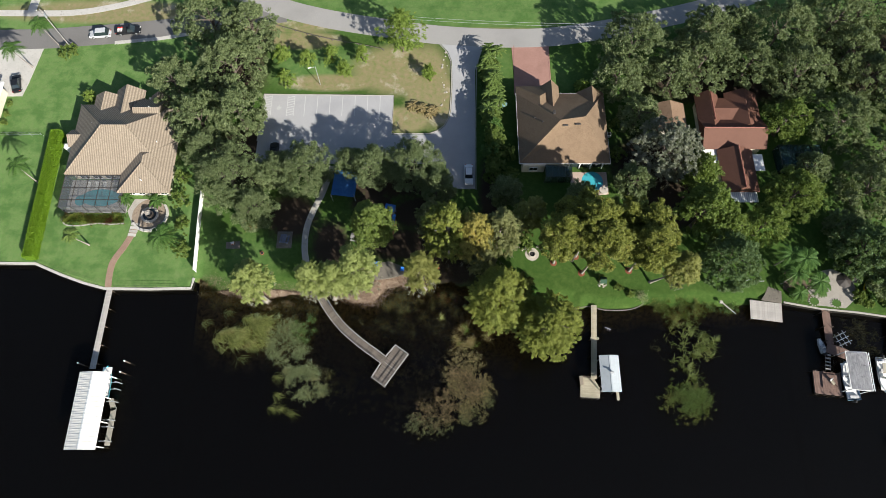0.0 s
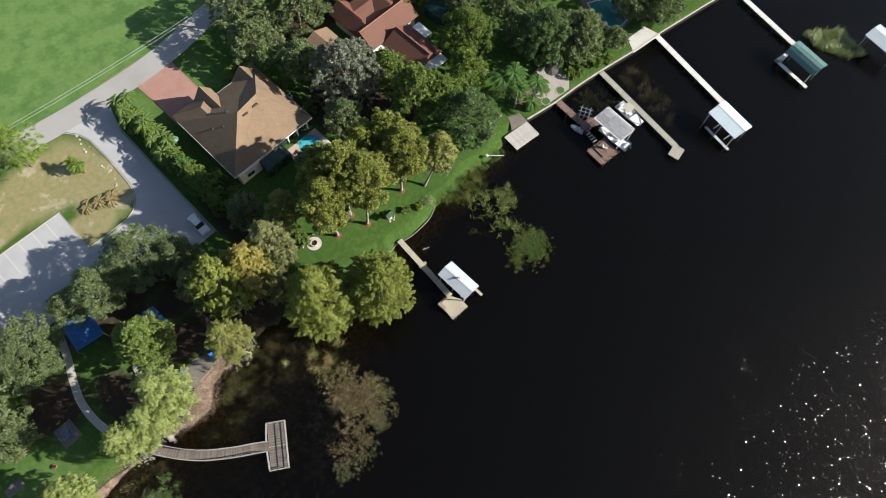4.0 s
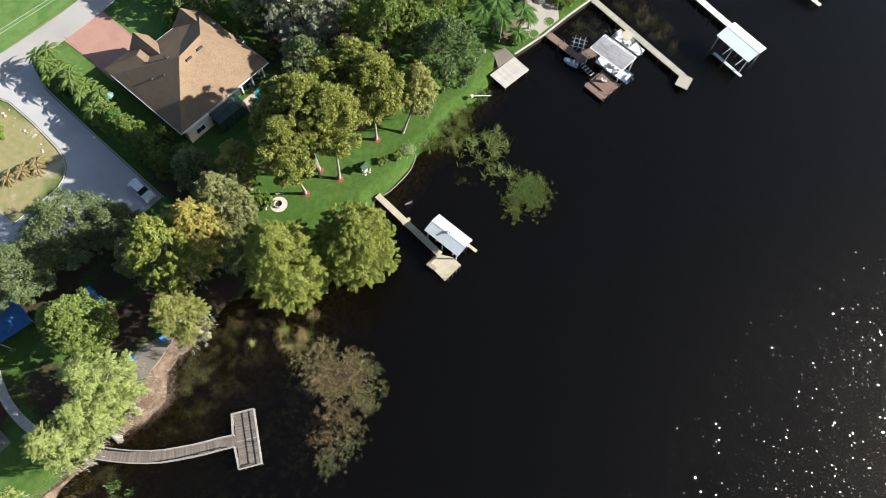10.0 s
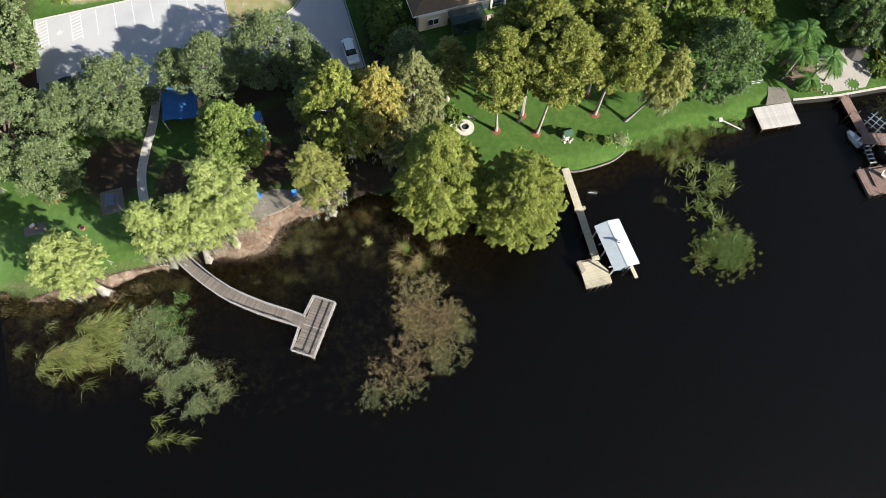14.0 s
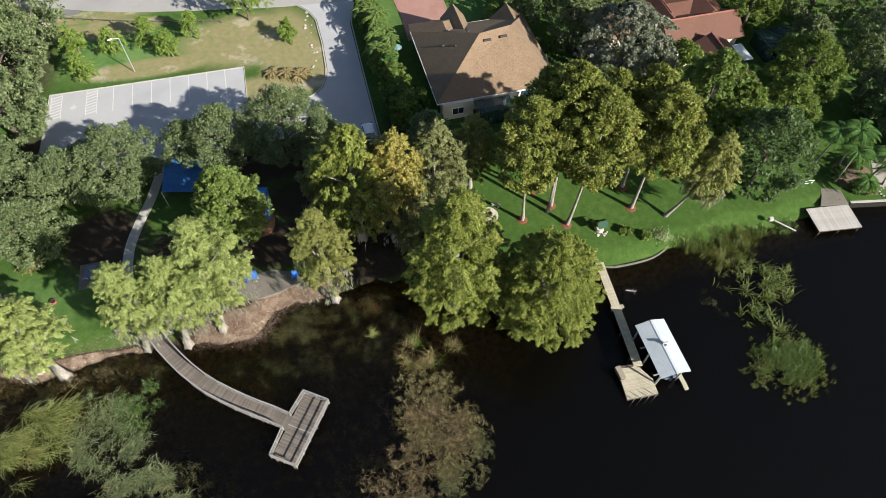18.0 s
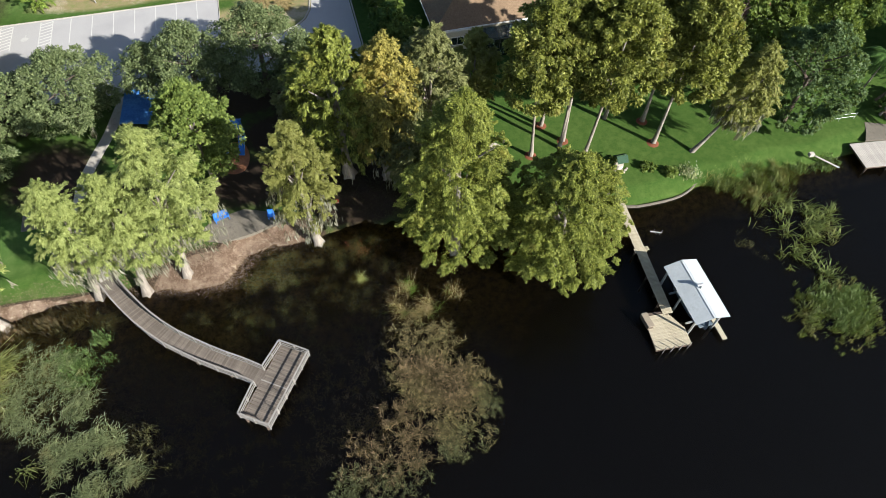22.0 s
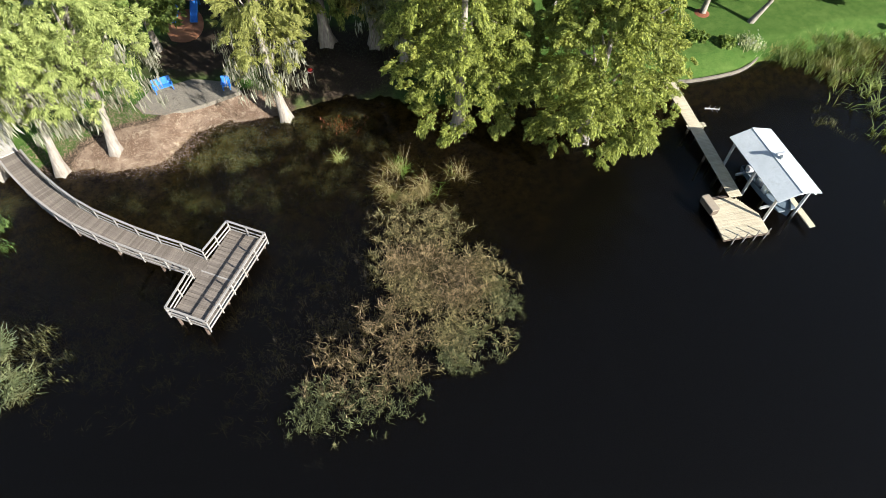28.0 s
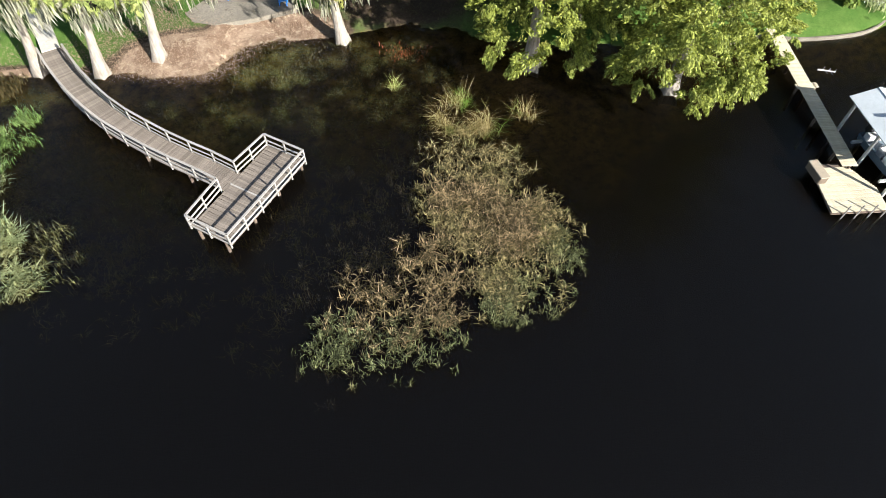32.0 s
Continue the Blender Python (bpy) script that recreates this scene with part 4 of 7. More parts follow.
red_house = thing("house", "old house with a rust red roof and ribbed awning", "house")
part("wall", boxes(((60.6, 72.6, 2.4), (11.8, 11.6, 3.0)), ((60.4, 61.4, 2.4), (6.4, 9.0, 3.0)), ((55.6, 64.6, 2.2), (2.6, 3.0, 2.6))), STUCCO, red_house)
roofs(red_house, RED_ROOF, [(54.0, 66.2, 67.2, 73.6, 4.0, 2.2, "x", True), (54.02, 70, 59.0, 79.4, 4.01, 1.8, "y", True), (60.4, 71, 67.22, 79.8, 4.02, 1.9, "y", True), (57.0, 72, 63.0, 78.6, 3.98, 1.2, "x", True)], "rust red roof with leaf litter")
roofs(red_house, RED_ROOF, [(56.8, 56.4, 64.0, 66.0, 3.9, 2.0, "y", True)])
part("porch_roof", boxes(((57.4, 64.9, 3.5), (6.6, 3.4, 0.12))), WHITE, red_house, "flat white porch roof")
part("porch_roof", boxes(((65.2, 63.4, 3.3), (2.2, 3.8, 0.1))), WHITE, red_house)
awn = part("awning", boxes(((0, 0, 0), (5.6, 2.4, 0.06))), WHITE, red_house, "white ribbed metal awning", at=(60.7, 55.4, 3.6))
rib = mesh_of("rib", boxes(((0, 0, 0), (0.08, 2.4, 0.07)), bevel=0.01), GREY_METAL)
for i in range(14):
    part("rib", rib, None, awn, at=(-2.6 + i * 0.4, 0, 0.05))
ridge_caps(red_house, [((54.0, 69.9, 6.25), (67.2, 69.9, 6.25)), ((60.4, 56.4, 5.95), (60.4, 66.0, 5.95)), ((56.8, 72, 5.85), (56.8, 79.4, 5.85))], surface("pink_ridge", (0.2, 0.08, 0.06), (0.3, 0.13, 0.1)))
for x in (58.6, 62.2):
    window(red_house, x, 56.82, 2.3, 1.4, 1.3)
shed = thing("shed", "small outbuilding with a leaf-strewn tan roof", "shed")
part("wall", boxes(((48.4, 74.2, 2.2), (5.4, 5.6, 2.4))), STUCCO, shed)
roofs(shed, TAN_ROOF, [(45.2, 71.0, 51.7, 77.6, 3.4, 1.3, "y", True)])
far_house = thing("house", "white-roofed house at the end of a concrete drive", "house")
part("wall", boxes(((-100.5, 76, 2.4), (11.6, 11.2, 3.0))), STUCCO, far_house)
roofs(far_house, WHITE, [(-107, 69.4, -93.9, 82.4, 4.0, 2.0, "y")], "pale tiled hip roof")
cage = thing("pool_cage", "dark green screened pool enclosure among trees", "pool enclosure")
part("frame", boxes(*[((70.0 + i * 2.2, 64.7, 3.6), (0.08, 5.4, 0.08)) for i in range(5)], *[((74.4, 62.0 + i * 1.8, 3.6), (8.8, 0.08, 0.08)) for i in range(4)], *[((x, y, 2.3), (0.08, 0.08, 2.6)) for x in (70, 74.4, 78.8) for y in (62, 67.4)]), BRONZE_FRAME, cage)
part("screen", boxes(((74.4, 64.7, 3.62), (8.8, 5.4, 0.01)), ((74.4, 62.0, 2.3), (8.8, 0.01, 2.6)), ((70.0, 64.7, 2.3), (0.01, 5.4, 2.6))), GREEN_SCREEN, cage)
part("pool", boxes(((74.4, 64.7, 1.05), (5.2, 2.7, 0.05)), bevel=0.02), glassy("green_pool", (0.02, 0.12, 0.12)), cage)
east_pool = thing("swimming_pool", "many-sided teal pool on a grey deck among trees", "pool")
part("deck", slab([(95.2, 36.4), (98.4, 34.8), (101.2, 35.0), (104.2, 39.8), (107.2, 47.0), (98.8, 49.2), (95.6, 42.0)], 0.85, 1.05), OLD_CONCRETE, east_pool)
part("coping", slab([(96.0, 37.2), (98.4, 35.3), (100.7, 35.5), (102.9, 39.9), (103.2, 42.5), (98.0, 44.9), (96.1, 41.4)], 1.05, 1.1), CONCRETE, east_pool)
part("pool_water", slab([(96.4, 37.4), (98.5, 35.7), (100.4, 35.9), (102.5, 40.1), (102.8, 42.3), (98.1, 44.4), (96.5, 41.3)], 1.04, 1.12), glassy("teal_pool", (0.02, 0.17, 0.19)), east_pool)
part("raised_step", boxes(((104.0, 45.4, 1.25), (2.6, 1.8, 0.4), -14), bevel=0.04), OLD_CONCRETE, east_pool)


# ---- trees ----
def unit(v):
    return v / np.maximum(np.linalg.norm(v, axis=1, keepdims=True), 1e-6)


def crown_mesh(rng, name, radius, low, high, leaves, leaf, material, boughs=0, droop=0.3, gap=0.35, per=30, clump=0.42, wide=0.4, round_top=0.25, rough=0.3, slim=0.34, inner=0.05, more=1.5, spray=False, tight=0.0):
    """A crown of loose leaf sprays: boughs round the stem, each set with small clumps of leaves, with gaps between."""
    hz = high - low
    nb = boughs or int(16 + radius * hz * 0.85)
    t = (np.arange(nb) + rng.random(nb)) / nb
    az = np.arange(nb) * 2.4 + rng.random(nb) * 0.9
    prof = np.where(t < wide, 0.66 + 0.34 * np.sin(t / wide * 1.5708), np.cos(np.clip((t - wide) / (1 - wide), 0, 1) * 1.5708) ** (0.95 - round_top))
    rb = (tight or np.clip(0.23 * radius + 0.35, 0.4, 2.2)) * (0.65 + 0.7 * rng.random(nb))
    r = np.clip(radius * prof * (1 - rough * rng.random(nb) ** 1.3) - rb * 0.75, 0, None)
    B = np.stack([r * np.cos(az), r * np.sin(az), low + rb * 0.5 + (hz - rb * 1.3) * t], 1)
    out = unit(np.stack([np.cos(az) * (0.25 + prof), np.sin(az) * (0.25 + prof), (t - 0.3) * 1.6], 1))
    k = max(nb, leaves // per)
    which = rng.integers(0, nb, k)
    cd = unit(rng.normal(size=(k, 3)) + out[which] * 0.75 + np.array([0, 0, 0.35]))
    C = B[which] + cd * (rb[which] * (1 - gap * rng.random(k) ** 1.5))[:, None] * np.array([1, 1, 0.8])
    size = clump * (0.55 + 0.9 * rng.random(k))
    leaves = int(leaves * more)
    who = rng.integers(0, k, leaves)
    e = unit(rng.normal(size=(leaves, 3)) + cd[who] * 0.8 + np.array([0, 0, 0.3]))
    p = C[who] + e * (size[who] * (0.3 + 0.7 * rng.random(leaves) ** 0.7))[:, None] * np.array([1, 1, 0.8])
    if spray:
        way = unit(cd * np.array([1, 1, 0.55]) + rng.normal(size=(k, 3)) * 0.3 + np.array([0, 0, -0.12]))
        across = unit(np.cross(way, np.array([0, 0, 1.0]) + rng.normal(size=(k, 3)) * 0.35))
        s, u = rng.random(leaves) ** 0.8, rng.random(leaves) * 2 - 1
        p = C[who] + way[who] * (size[who] * (1.7 * s - 0.6))[:, None] + across[who] * (size[who] * 0.8 * u * (1.1 - s))[:, None] + rng.normal(size=(leaves, 3)) * (size[who] * 0.13)[:, None]
        p[:, 2] -= size[who] * 0.5 * s * s + size[who] * 0.3 * u * u
        e = unit(way[who] * 0.9 + across[who] * (u * 1.3)[:, None])
    a = unit(e * 0.8 + cd[who] * 0.5 + rng.normal(size=(leaves, 3)) * (0.4 if spray else 0.5) + np.array([0, 0, -droop]))
    n = unit(e * 0.6 + cd[who] * 0.6 + np.array([0, 0, 0.35]) + rng.normal(size=(leaves, 3)) * 0.4)
    w = unit(np.cross(a, n))
    n = np.cross(w, a)
    L = (leaf * (0.6 + 0.8 * rng.random(leaves)))[:, None]
    deep = rng.random(leaves) < inner
    p[deep] = (p[deep] - np.array([0, 0, (low + high) / 2])) * (0.45 + 0.4 * rng.random((deep.sum(), 1))) + np.array([0, 0, (low + high) / 2])
    W = L * slim
    v = np.stack([p - a * L * 0.4 + w * W, p + a * L * 0.6 - np.array([0, 0, 0.1]) * L, p - a * L * 0.4 - w * W], 1)
    return quads(name, v.reshape(-1, 3), material, 3)


def moss_mesh(rng, radius, low, high, strands):
    """Grey moss that hangs in ragged tufts under the boughs."""
    tufts = max(4, strands // 14)
    pick = rng.integers(0, tufts, strands)
    ta, tr, tz = rng.random(tufts) * 6.283, radius * np.sqrt(0.1 + 0.8 * rng.random(tufts)), low + (high - low) * rng.random(tufts) ** 1.3
    an = ta[pick]
    top = np.stack([tr[pick] * np.cos(an), tr[pick] * np.sin(an), tz[pick]], 1) + rng.normal(size=(strands, 3)) * np.array([0.22, 0.22, 0.15])
    L, W = 0.4 + 1.1 * rng.random(strands), 0.012 + 0.022 * rng.random(strands)
    side = np.stack([-np.sin(an * 3), np.cos(an * 3), 0 * an], 1) * W[:, None]
    sway = rng.normal(size=(strands, 3)) * 0.1
    down = np.stack([0 * L, 0 * L, -L], 1)
    return quads("moss", np.stack([top - side * 0.4, top + side, top + down + sway, top + down * 0.6 - side], 1).reshape(-1, 3), MOSS)


def trunk_mesh(rng, height, r, lean=(0, 0), flare=1.0, sides=10):
    """A tapered, slightly crooked stem with a spreading foot."""
    bm = bmesh.new()
    rings, n = [], 9
    for i in range(n):
        t = i / (n - 1)
        z = height * t ** 1.25 - (0.5 if i == 0 else 0)
        foot = flare * math.exp(-z / 0.9) if z > 0 else flare
        cx = lean[0] * t + 0.12 * math.sin(3.1 * t + r * 9) * (t > 0)
        cy = lean[1] * t + 0.12 * math.cos(2.3 * t + r * 7) * (t > 0)
        ring = []
        for s in range(sides):
            a = 6.2832 * s / sides
            rr = r * (1 - 0.72 * t) * (1 + foot * (0.75 + 0.35 * math.cos(a * 5)))
            ring.append(bm.verts.new((cx + rr * math.cos(a), cy + rr * math.sin(a), z)))
        rings.append(ring)
    for lo, hi in zip(rings, rings[1:]):
        for s in range(sides):
            bm.faces.new((lo[s], lo[(s + 1) % sides], hi[(s + 1) % sides], hi[s]))
    bm.faces.new(rings[-1])
    for f in bm.faces:
        f.smooth = True
    return bm


def tree(kind, x, y, radius, low, high, seed, leaves=6000, leaf=0.42, material=None, label="", lean=(0, 0), r=0.3, flare=0.5, bark=None, moss=0, base=None, limbs=5, **form):
    rng = np.random.default_rng(seed)
    if kind == "cypress_tree":
        for k, v in dict(slim=0.165 if leaf < 0.25 else 0.2, droop=0.55, spray=True, more=2.5, gap=0.25, inner=0.2, clump=0.4 if leaf < 0.25 else 0.46, per=52 if leaf < 0.25 else 40, rough=0.36, tight=0.5 + 0.06 * radius).items():
            form.setdefault(k, v)
        if material is CYPRESS_PALE:
            form.update(rough=0.5, boughs=int(26 + radius * (high - low) * 1.7))
        form.setdefault("boughs", int(30 + radius * (high - low) * 2.4))
        leaf *= 0.98 if leaf < 0.25 else 0.95
    elif kind == "oak_tree":
        form.setdefault("rough", 0.36)
        form.update(tight=0.55 + 0.07 * radius, boughs=int(26 + radius * (high - low) * 1.5), gap=0.25, slim=0.38)
        leaf, leaves = leaf * 0.68, int(leaves * 1.15)
    z = base if base is not None else LAND
    ob = thing(kind, label, "tree", (x, y, z), group="trees round the lake shore")
    low, high = low - z, high - z
    part("trunk", trunk_mesh(rng, high * 0.74, r, lean, flare), bark or BARK, ob)
    for i in range(limbs):
        a, t = 6.2832 * (i / limbs + 0.13 * rng.random()), 0.3 + 0.3 * rng.random()
        h = max(low * 0.9, high * 0.3) + (high - low) * 0.45 * (i / limbs)
        start = (lean[0] * h / high, lean[1] * h / high, h)
        end = (lean[0] + radius * t * math.cos(a), lean[1] + radius * t * math.sin(a), h + (high - low) * 0.25)
        part("limb", rod(bmesh.new(), start, end, r * 0.38, r * 0.1, 6), bark or BARK, ob)
    crown = part("crown", crown_mesh(rng, "crown", radius, low, high, leaves, leaf, material, **form), None, ob)
    crown.location = (lean[0] * 0.8, lean[1] * 0.8, 0)
    if moss:
        hang = part("moss", moss_mesh(rng, radius * 0.97, low + 0.1, low + (high - low) * 0.32, int(moss * 2.4)), None, ob, "grey hanging moss")
        tagged(hang, kind="stuff")
        hang.location = crown.location
    return ob


CYP = "tall bald cypress with feathery yellow-green foliage and a flared grey trunk"
# shoreline cypresses of the park
tree("cypress_tree", -33.4, 34.5, 4.0, 3.4, 13.6, 1, 26000, 0.23, CYPRESS_PALE, "pale green bald cypress hung with moss at the shore", (-1.6, 2.2), 0.42, 1.1, moss=120, base=0.2)
tree("cypress_tree", -24.9, 35.9, 3.3, 5.6, 16.8, 2, 22000, 0.2, CYPRESS_PALE, "pale green bald cypress hung with grey moss beside the boardwalk", (2.2, -0.3), 0.36, 0.9, moss=520, base=0.3)
tree("cypress_tree", -20.5, 35.2, 3.4, 5.2, 16.6, 3, 22000, 0.2, CYPRESS_PALE, "pale green bald cypress with a flared trunk on the mulch bank", (1.7, 0.7), 0.36, 0.9, moss=460, base=0.3)
tree("cypress_tree", -16.5, 36.0, 4.4, 5.2, 19.6, 4, 32000, 0.2, CYPRESS_PALE, "pale green bald cypress hung with moss on the mulch bank", (1.7, 1.2), 0.38, 0.9, moss=460, base=0.4)
tree("cypress_tree", -3.2, 37.0, 3.5, 4.6, 17.0, 5, 22000, 0.2, CYPRESS_DULL, "dull olive bald cypress draped with moss at the waterline", (-0.6, 0.4), 0.38, 0.9, moss=380, base=0.1)
tree("maple_tree", -12.9, 47.2, 4.4, 4.0, 14.8, 6, 22000, 0.30, MAPLE, "bright green broadleaf tree over the playground", r=0.3)
tree("cypress_tree", 1.6, 44.6, 5.2, 4.6, 20.0, 7, 20000, 0.34, CYPRESS_LIT, CYP, (-0.4, 0.3), 0.5, 1.2, moss=200)
tree("cypress_tree", 5.6, 43.2, 4.3, 4.6, 19.4, 8, 17000, 0.34, CYPRESS_GOLD, "golden brown autumn bald cypress", (0.4, 0.5), 0.4, 1.2, moss=160)
tree("cypress_tree", 10.8, 44.6, 4.2, 3.6, 19.0, 9, 15000, 0.34, CYPRESS_DARK, "greyish bald cypress hung with moss", r=0.42, moss=300)
# understory tree added only to darken the shady gap behind the shore
tree("cypress_tree", 7.6, 40.4, 3.0, 3.8, 11.5, 31, 8000, 0.34, CYPRESS_DARK, "added bald cypress hung with moss, darkening the gap behind the shore", r=0.34, moss=200)
tree("cypress_tree", -1.6, 48.6, 3.6, 4.0, 13.5, 32, 8000, 0.36, CYPRESS_DARK, "shaded bald cypress beside the playground", r=0.34, moss=80)
# the two great cypresses standing in the water
PUFFS = dict(slim=0.26, droop=0.35, clump=0.5, per=105, gap=0.12, rough=0.3, inner=0.18)
tree("cypress_tree", 10.4, 32.5, 5.5, 2.4, 22.0, 10, 80000, 0.17, CYPRESS_LIT, "broad yellow-green bald cypress leaning over the water", (-0.5, -0.8), 0.5, 1.2, base=-0.3, wide=0.34, round_top=0.36, **PUFFS)
tree("cypress_tree", 19.8, 28.9, 6.1, 2.3, 16.8, 11, 84000, 0.17, CYPRESS_LIT, "broad yellow-green bald cypress standing in the water", (-0.9, -1.5), 0.5, 1.2, base=-0.5, wide=0.4, round_top=0.35, **PUFFS)
tree("cypress_tree", 14.4, 35.6, 3.0, 2.5, 10.5, 12, 6000, 0.36, CYPRESS, "small yellow-green bald cypress behind the great ones", r=0.25)
# lawn of the middle house
LAWN = dict(slim=0.28, droop=0.25, clump=0.6, per=55, gap=0.3, rough=0.42, inner=0.1, wide=0.42, round_top=0.35, spray=False)
tree("cypress_tree", 22.1, 42.2, 3.9, 8.8, 21.4, 13, 14000, 0.32, CYPRESS, CYP, (-0.9, 0.2), 0.21, 0.8, **LAWN)
tree("cypress_tree", 26.5, 43.6, 5.0, 9.4, 24.0, 14, 18000, 0.32, CYPRESS, CYP, (-0.2, 0.2), 0.24, 0.8, **LAWN)
tree("cypress_tree", 27.4, 40.1, 4.6, 10.0, 22.6, 15, 16000, 0.32, CYPRESS, CYP, (1.6, 0.6), 0.23, 0.8, **LAWN)
tree("cypress_tree", 25.7, 42.6, 3.4, 10.0, 20.0, 33, 6000, 0.36, CYPRESS, CYP, (0.2, 0.6), 0.2, 0.8, **LAWN)
tree("cypress_tree", 24.9, 46.5, 4.6, 8.4, 21.5, 16, 9000, 0.4, CYPRESS, CYP, r=0.22, **LAWN)
tree("cypress_tree", 36.7, 40.6, 4.8, 8.6, 21.0, 17, 16000, 0.32, CYPRESS, CYP, (0.5, 0.4), 0.23, 0.8, **LAWN)
tree("cypress_tree", 37.0, 44.2, 4.7, 8.6, 21.0, 18, 10000, 0.4, CYPRESS, CYP, (0.0, 0.3), 0.22, 0.8, **LAWN)
tree("cypress_tree", 40.3, 38.3, 3.0, 5.2, 15.4, 19, 10000, 0.32, CYPRESS_DULL, "leaning bald cypress with olive and rusty foliage and moss", (4.6, -0.4), 0.23, 0.8, moss=320)
tree("cypress_tree", 32.8, 45.8, 4.6, 6.4, 20.0, 20, 8500, 0.42, CYPRESS, CYP, r=0.22, **LAWN)
# added tree that throws shade on the drive; no cypress known here
tree("cypress_tree", 17.0, 49.2, 3.4, 4.0, 14.0, 21, 8000, 0.4, CYPRESS_DULL, "added bald cypress behind the lawn, shading the drive", r=0.3)
# east of the lawn
tree("oak_tree", 53.8, 40.2, 5.8, 2.2, 14.6, 22, 16000, 0.42, BLUE_GREEN, "dense blue-green oak beside the lawn", r=0.35, bark=OAK_BARK)
tree("maple_tree", 50.0, 50.0, 5.6, 4.0, 16.5, 23, 11000, 0.45, OAK_LIGHT, "bright green broadleaf tree near the red-roofed house", r=0.35, bark=OAK_BARK)
tree("maple_tree", 54.4, 47.6, 4.2, 3.0, 12.4, 24, 8000, 0.45, OAK_LIGHT, "bright green broadleaf tree near the red-roofed house", r=0.3, bark=OAK_BARK)
tree("oak_tree", 44.6, 63.6, 7.4, 3.5, 15.0, 25, 15000, 0.5, MOSSY, "silvery live oak thick with hanging moss", r=0.5, bark=OAK_BARK, moss=900)
OAKL = "spreading dark green live oak"
for i, (x, y, rad, top, leaves) in enumerate(((-50, 96, 8.2, 14.5, 11000), (-41, 94, 6.4, 14, 8500), (-56.0, 80.5, 5.6, 12.5, 7500), (-44.0, 84, 7.6, 15, 11000), (-49.5, 71.5, 6.6, 13, 9000), (-41.6, 73, 6.2, 13, 8500),
                                              (-41.6, 58, 7.4, 13, 12000), (-47.2, 64.5, 5.0, 11, 6000), (-36.5, 52.0, 4.6, 10, 6500), (-27.4, 60.6, 6.4, 9.8, 10000), (-33.4, 60.0, 4.2, 9, 5500), (-13.4, 60.4, 4.6, 12, 7000), (-5.4, 60.8, 6.0, 12.4, 10500), (-0.8, 56.6, 3.8, 10.5, 6000), (-18.5, 62.6, 3.2, 8.5, 4000),
                                              (41.0, 89, 8.6, 15, 12000), (37.4, 82, 5.6, 12, 6500), (55.4, 85.5, 7.6, 15, 10500), (48.8, 82.5, 5.4, 13, 6000), (72.4, 92, 8.4, 16, 10500), (85.2, 95, 8.4, 16, 10000), (75, 82, 7.4, 15, 9500), (65.5, 85, 5.6, 13, 6000),
                                              (86, 87, 7.0, 15, 8500), (82, 70.5, 7.2, 14, 9500), (71.0, 71.5, 4.8, 12, 5500), (69.4, 54.6, 5.8, 12, 9000), (84, 55.5, 6.8, 13, 8500), (80.0, 42.4, 6.4, 13, 10500), (86.0, 38.5, 5.2, 12, 7000), (101.5, 36.5, 4.6, 10, 5000), (106, 31.5, 4.8, 11, 6500), (96, 52, 7.0, 13, 7000), (90, 63, 7.0, 13, 7000),
                                              (98, 76, 8, 15, 8000), (100, 92, 9, 16, 8000), (112, 62, 9, 15, 8000), (108, 47, 7, 13, 7000), (120, 38, 7, 13, 7000), (62.5, 48.5, 4.6, 11, 6500), (13.0, 55.4, 3.4, 9.5, 5500), (38.5, 57.5, 4.2, 10, 5500), (28, 54.5, 3.6, 9, 4500), (41, 73, 4.6, 11, 5500), (52.0, 60.0, 3.8, 10, 5000), (90, 81, 6.5, 14, 8000), (92, 98, 7.5, 15, 8000), (57.5, 93.5, 6.4, 13, 8000), (74.0, 60.5, 4.2, 10, 5000), (104, 84, 7, 14, 7000), (64, 95.5, 5, 12, 6000), (78.5, 48.5, 4.0, 9, 5000), (84.4, 37.2, 4.6, 11, 7000), (104.6, 32.0, 4.8, 11, 6000), (92.5, 33.6, 2.6, 6, 3000))):
    tree("oak_tree", x, y, rad, 2.0 + 0.1 * rad, top, 100 + i, int(leaves * (1.9 if 6 <= i <= 14 else 1.12)), 0.31 if 6 <= i <= 14 else 0.46, OAK_LIGHT if i in (26, 25, 38, 39, 44) else (BLUE_GREEN if i in (28, 31) else OAK), OAKL if i not in (25, 26, 38, 39, 44) else "leafy bright green shade tree", r=0.32 + 0.02 * rad, flare=0.5, bark=OAK_BARK, limbs=6, droop=0.1, clump=0.6, moss=90 if i in (4, 6, 9) else 0)
for i, (x, y, rad, top) in enumerate(((-8.6, 93, 5.6, 13.5), (-29.6, 89.4, 2.0, 6), (-24.2, 90.0, 2.2, 6.4), (-21.0, 86.4, 2.0, 6), (-33.6, 84.0, 2.2, 6), (-2.6, 86.0, 1.6, 5), (-35.0, 90.5, 2.2, 6.4), (-17.6, 90.6, 1.8, 6), (30.6, 82.6, 1.6, 5), (-75.2, 79.4, 1.8, 4.5))):
    tree("pine_tree", x, y, rad, 1.6 + (2.0 if i == 0 else 0), top, 300 + i, 9500 if i == 0 else 1800, 0.34, PINE, "bright green open pine with thin branches", r=0.16, flare=0.3, bark=OAK_BARK, gap=0.6, rough=0.6, limbs=5, slim=0.13, more=2.2, spray=True, clump=0.55)


